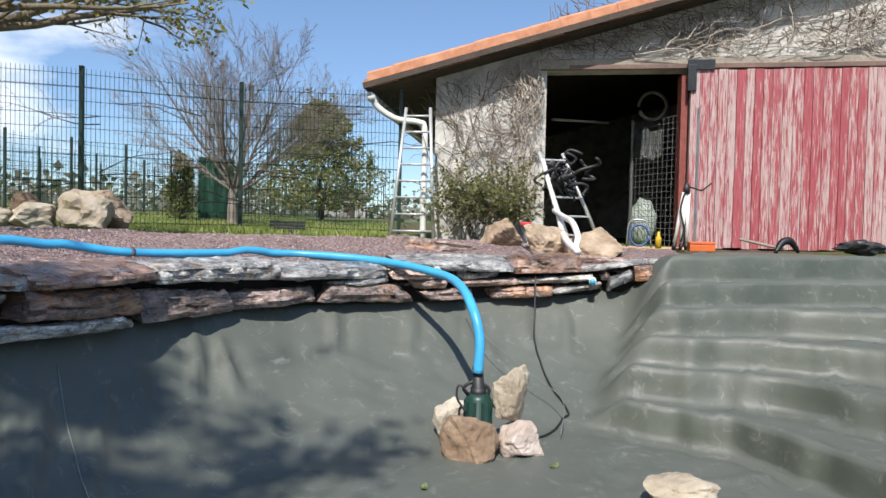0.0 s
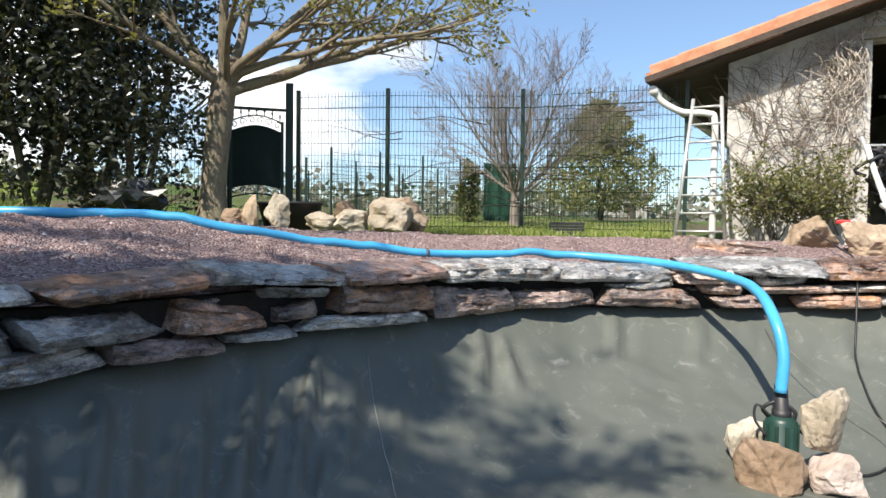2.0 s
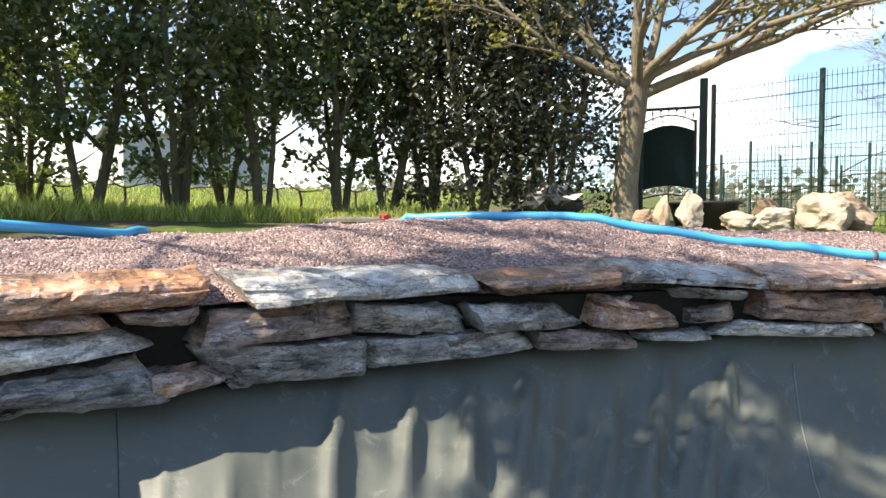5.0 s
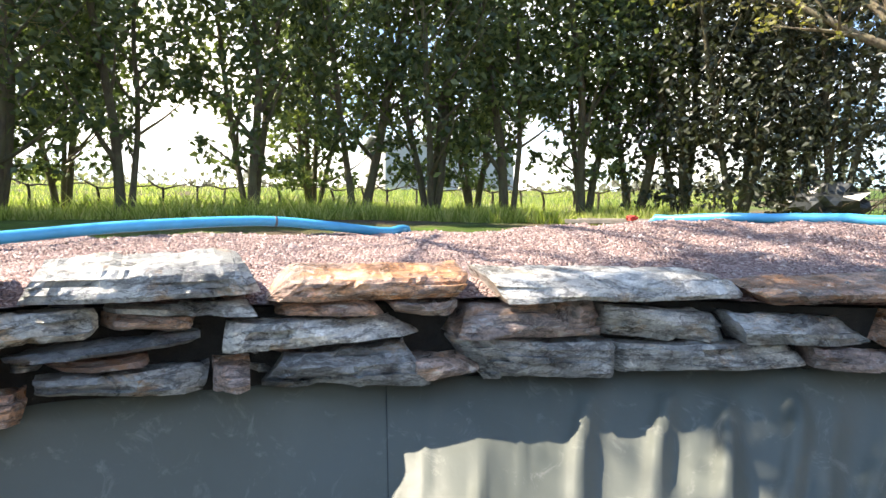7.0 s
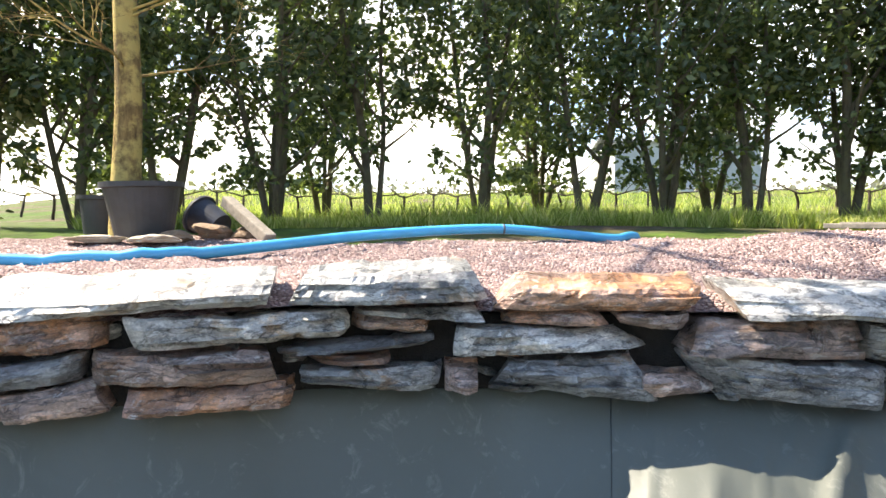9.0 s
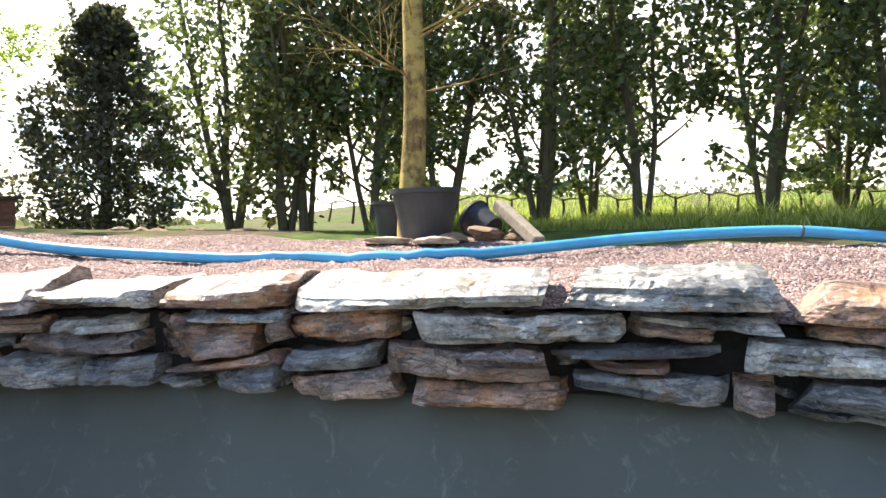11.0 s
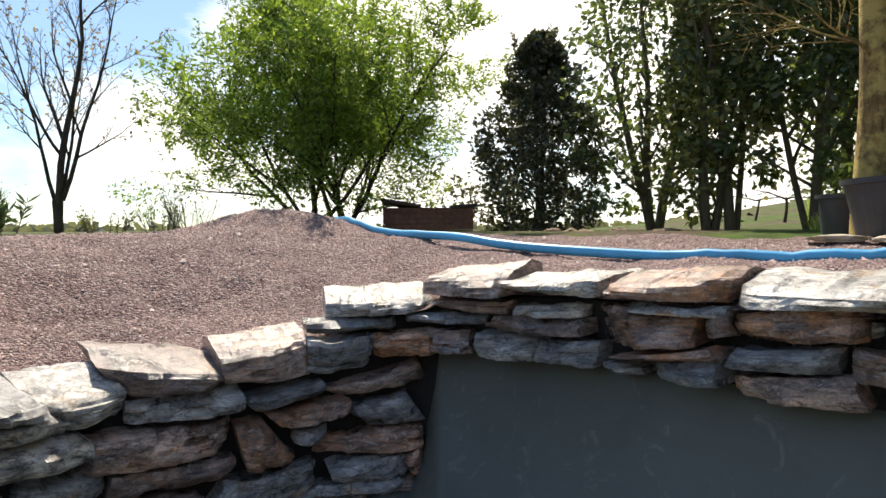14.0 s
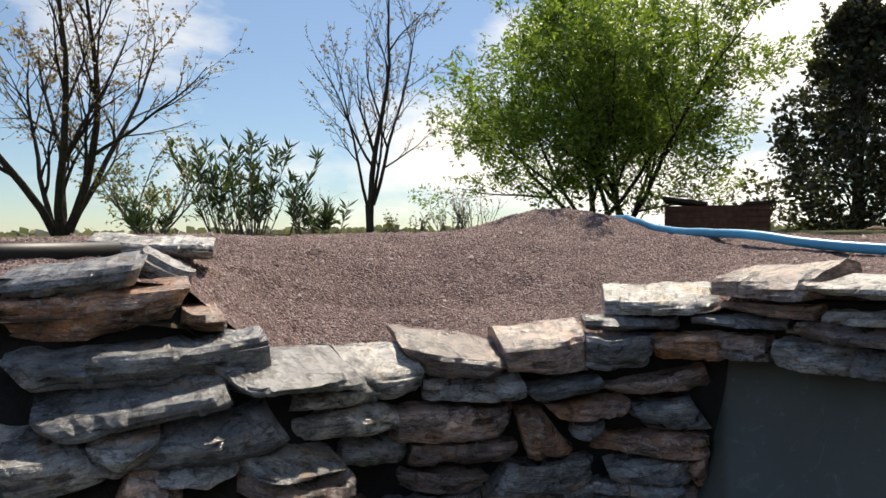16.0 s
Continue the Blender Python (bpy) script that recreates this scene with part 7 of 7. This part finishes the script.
# ---- black tube and slab on the south bank ----
p0, p1 = Vector((1.78, -2.93, 1.177)), Vector((2.84, -2.17, 1.181))
bt = thing("black_tube", p0, "black plastic drain tube lying on the gravel", "pipe")
tube("tube", [Vector((0, 0, 0)), p1 - p0], 0.055, simple("black_tube_plastic", (0.012, 0.012, 0.013), 0.5), bt, 14)
v, f = slate_block(0.56, 0.07, 0.3, random.Random(77), rise=0.02)
ob = tagged(part("slate_slab", mesh_from("slate_slab", v, f, SLATES[1])), "loose grey slate slab lying on the gravel", "rock")
ob.matrix_basis = pose(1.72, -3.13, 1.197, 6, 3, 200)
v, f = slate_block(0.22, 0.14, 0.2, random.Random(78))
ob = tagged(part("slate_slab", mesh_from("slate_slab", v, f, SLATES[1])), "broken pale slate piece standing on edge behind the wall", "rock")
ob.matrix_basis = pose(1.45, -2.66, 1.093, 12, 30, 200)

# ---- logs and oddments on the west bank ----
log = thing("wooden_boards", (-5.4, 2.75, 1.33), "old grey boards and sticks lying on the bank", "boards", rz=65)
for k in range(4):
    part("board", box(1.5, 0.13, 0.04, 0.1 * k, 0.12 * k, 0.03 + 0.012 * (k % 2), 0.006, rz=4 * k), GREYWOOD, log)
rc = thing("red_cloth", (-5.35, 2.55, 1.37), "scrap of red cloth on the boards", "cloth")
part("cloth", boulder(71, 0.13, 0.09, 0.05, 0.6, 3), simple("red_cloth", (0.5, 0.05, 0.04), 0.8), rc)
deb = thing("brush_heap", (-6.5, 5.4, 1.36), "heap of dark cut branches and plastic sheet", "heap", rz=40)
part("sheet", boulder(72, 0.9, 0.7, 0.5, 0.9, 3, 0.1), simple("dark_sheeting", (0.03, 0.034, 0.036), 0.35), deb)
sk = Skeleton(210)
for k in range(16):
    sk.limb((sk.rnd.uniform(-0.4, 0.4), sk.rnd.uniform(-0.3, 0.3), 0.05), (sk.rnd.gauss(0, 1), sk.rnd.gauss(0, 1), 0.6), 0.6, 0.012, 1, [4], 0.1, 0, 0.7)
part("brushwood", mesh_from("brushwood", sk.verts, sk.faces, BARK_DARK, True), None, deb)

# ---- fallen leaves on the liner and gravel ----
LEAFLET = simple("fallen_leaf", (0.30, 0.36, 0.16), 0.7)
for i, (az, r) in enumerate(((13.5, 3.05), (-9.5, 3.7), (-12.8, 3.55), (71.0, 1.78), (-6.0, 4.05), (2.0, 3.3), (20.0, 2.6), (-16.0, 3.3), (48.0, 3.3), (9.0, 2.9))):
    p = polar(az, r)
    p.z = liner_z(az, r) + 0.008 if r < ring(az) else gravel_z(az, r) + 0.008
    bm = bmesh.new()
    outline = [bm.verts.new((0.045 * math.cos(t), 0.018 * math.sin(t), 0.006 * math.cos(2 * t))) for t in [k * math.pi / 5 for k in range(10)]]
    bmesh.ops.solidify(bm, geom=[bm.faces.new(outline)], thickness=0.002)
    ob = tagged(part("fallen_leaf", bm, LEAFLET), "single fallen leaf lying flat on the liner", "leaf", "fallen leaves")
    ob.matrix_basis = pose(p.x, p.y, p.z, 0, 0, i * 53)

# ---- beyond: sheds, vines and distant woods ----
shed = thing("farm_shed", (-45.0, 7.0, 2.6), "pale grey sheet-metal farm shed across the field", "shed", rz=-80)
PALEWALL = simple("pale_sheet_metal", (0.48, 0.48, 0.47), 0.6, 0.1, 0.08, 2)
part("wall", box(9.0, 6.0, 4.2, 0, 0, 2.0, 0.02), PALEWALL, shed)
part("roof", box(9.6, 3.4, 0.12, 0, -1.55, 4.5, 0.01, rx=12), GALV, shed)
part("roof", box(9.6, 3.4, 0.12, 0, 1.55, 4.5, 0.01, rx=-12), GALV, shed)
part("door", box(2.4, 0.08, 2.8, 1.0, -3.03, 1.4, 0.01), simple("grey_door", (0.30, 0.31, 0.32), 0.6), shed)
low = thing("field_shelter", (-50.7, -11.6, 2.7), "low grey shelter at the field's edge", "shed", rz=-75)
part("wall", box(3.0, 2.0, 0.9, 0, 0, 0.45, 0.02), simple("grey_boards_far", (0.32, 0.31, 0.3), 0.8), low)
part("roof", box(3.4, 2.4, 0.1, 0, 0, 0.98, 0.01, rx=6), GALV, low)
far_house = thing("stone_cottage", (-6.4, 42.0, 1.9), "small grey stone outbuilding beyond the lawn", "house", rz=5)
part("wall", box(2.6, 2.0, 1.5, 0, 0, 0.75, 0.02), simple("grey_stone_far", (0.40, 0.38, 0.35), 0.9), far_house)
part("roof", box(3.0, 2.4, 0.2, 0, 0, 1.6, 0.02, rx=5), simple("grey_tiles", (0.22, 0.2, 0.18), 0.85), far_house)
part("door", box(0.7, 0.06, 1.1, 0.3, -1.02, 0.55, 0.01), DARKWOOD, far_house)
G = "vine stocks"
VINES = []
for i in range(4):
    sk = Skeleton(220 + i)
    sk.limb((0, 0, -0.05), (0, 0, 1), 0.6, 0.035, 0, [0], 0.14, 0, 0.2, spots=0)
    for s in (-1, 1):
        sk.limb((0, 0, 0.5), (s, 0.1, 0.35), 0.7, 0.022, 1, [5], 0.16, -0.01, 0.7, 0.9, 0.5, 0)
    VINES.append((sk.verts, sk.faces))
vine_first = {}
rnd = random.Random(6)
for row, r in enumerate((15.5, 18.0)):
    for k in range(17):
        az = 58 + k * 4.6 + row * 2.0
        p = polar(az, r, height(az, r))
        i = (k + row) % 4
        if i not in vine_first:
            vine_first[i] = thing("vine_stock", p, "gnarled bare vine stock in the field", "vine", G, rz=az)
            part("wood", mesh_from("wood", VINES[i][0], VINES[i][1], BARK_DARK, True), None, vine_first[i])
        else:
            copy_thing(vine_first[i], pose(p.x, p.y, p.z, 0, 0, az + rnd.uniform(-15, 15)))

# distant woods along the horizon; their grey leaf colours stand in for haze
rnd = random.Random(12)
verts, faces = [], []
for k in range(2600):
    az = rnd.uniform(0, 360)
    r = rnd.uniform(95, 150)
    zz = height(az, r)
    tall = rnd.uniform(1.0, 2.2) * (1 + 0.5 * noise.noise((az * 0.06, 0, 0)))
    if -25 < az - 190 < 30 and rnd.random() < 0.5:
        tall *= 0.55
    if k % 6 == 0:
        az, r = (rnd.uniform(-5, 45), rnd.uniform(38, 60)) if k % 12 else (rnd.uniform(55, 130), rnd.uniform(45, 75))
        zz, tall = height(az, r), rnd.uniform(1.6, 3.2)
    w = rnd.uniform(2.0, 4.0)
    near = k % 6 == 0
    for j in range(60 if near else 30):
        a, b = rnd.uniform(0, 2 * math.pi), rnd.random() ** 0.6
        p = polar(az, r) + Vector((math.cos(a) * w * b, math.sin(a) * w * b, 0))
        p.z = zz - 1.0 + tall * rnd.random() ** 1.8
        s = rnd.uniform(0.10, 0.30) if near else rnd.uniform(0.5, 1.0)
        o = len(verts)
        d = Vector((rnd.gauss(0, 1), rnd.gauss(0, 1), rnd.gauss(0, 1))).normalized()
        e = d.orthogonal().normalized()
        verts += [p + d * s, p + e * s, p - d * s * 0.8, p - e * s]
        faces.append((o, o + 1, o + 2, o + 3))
tagged(new("far_woods", mesh_from("far_woods", verts, faces, leaf_mat("haze_greyed_foliage", (0.13, 0.135, 0.11), (0.18, 0.18, 0.15), (0.25, 0.235, 0.19), 0.8, 0.3))), "line of distant trees and hedgerows, greyed in colour as if by haze", "woods", kind="stuff")
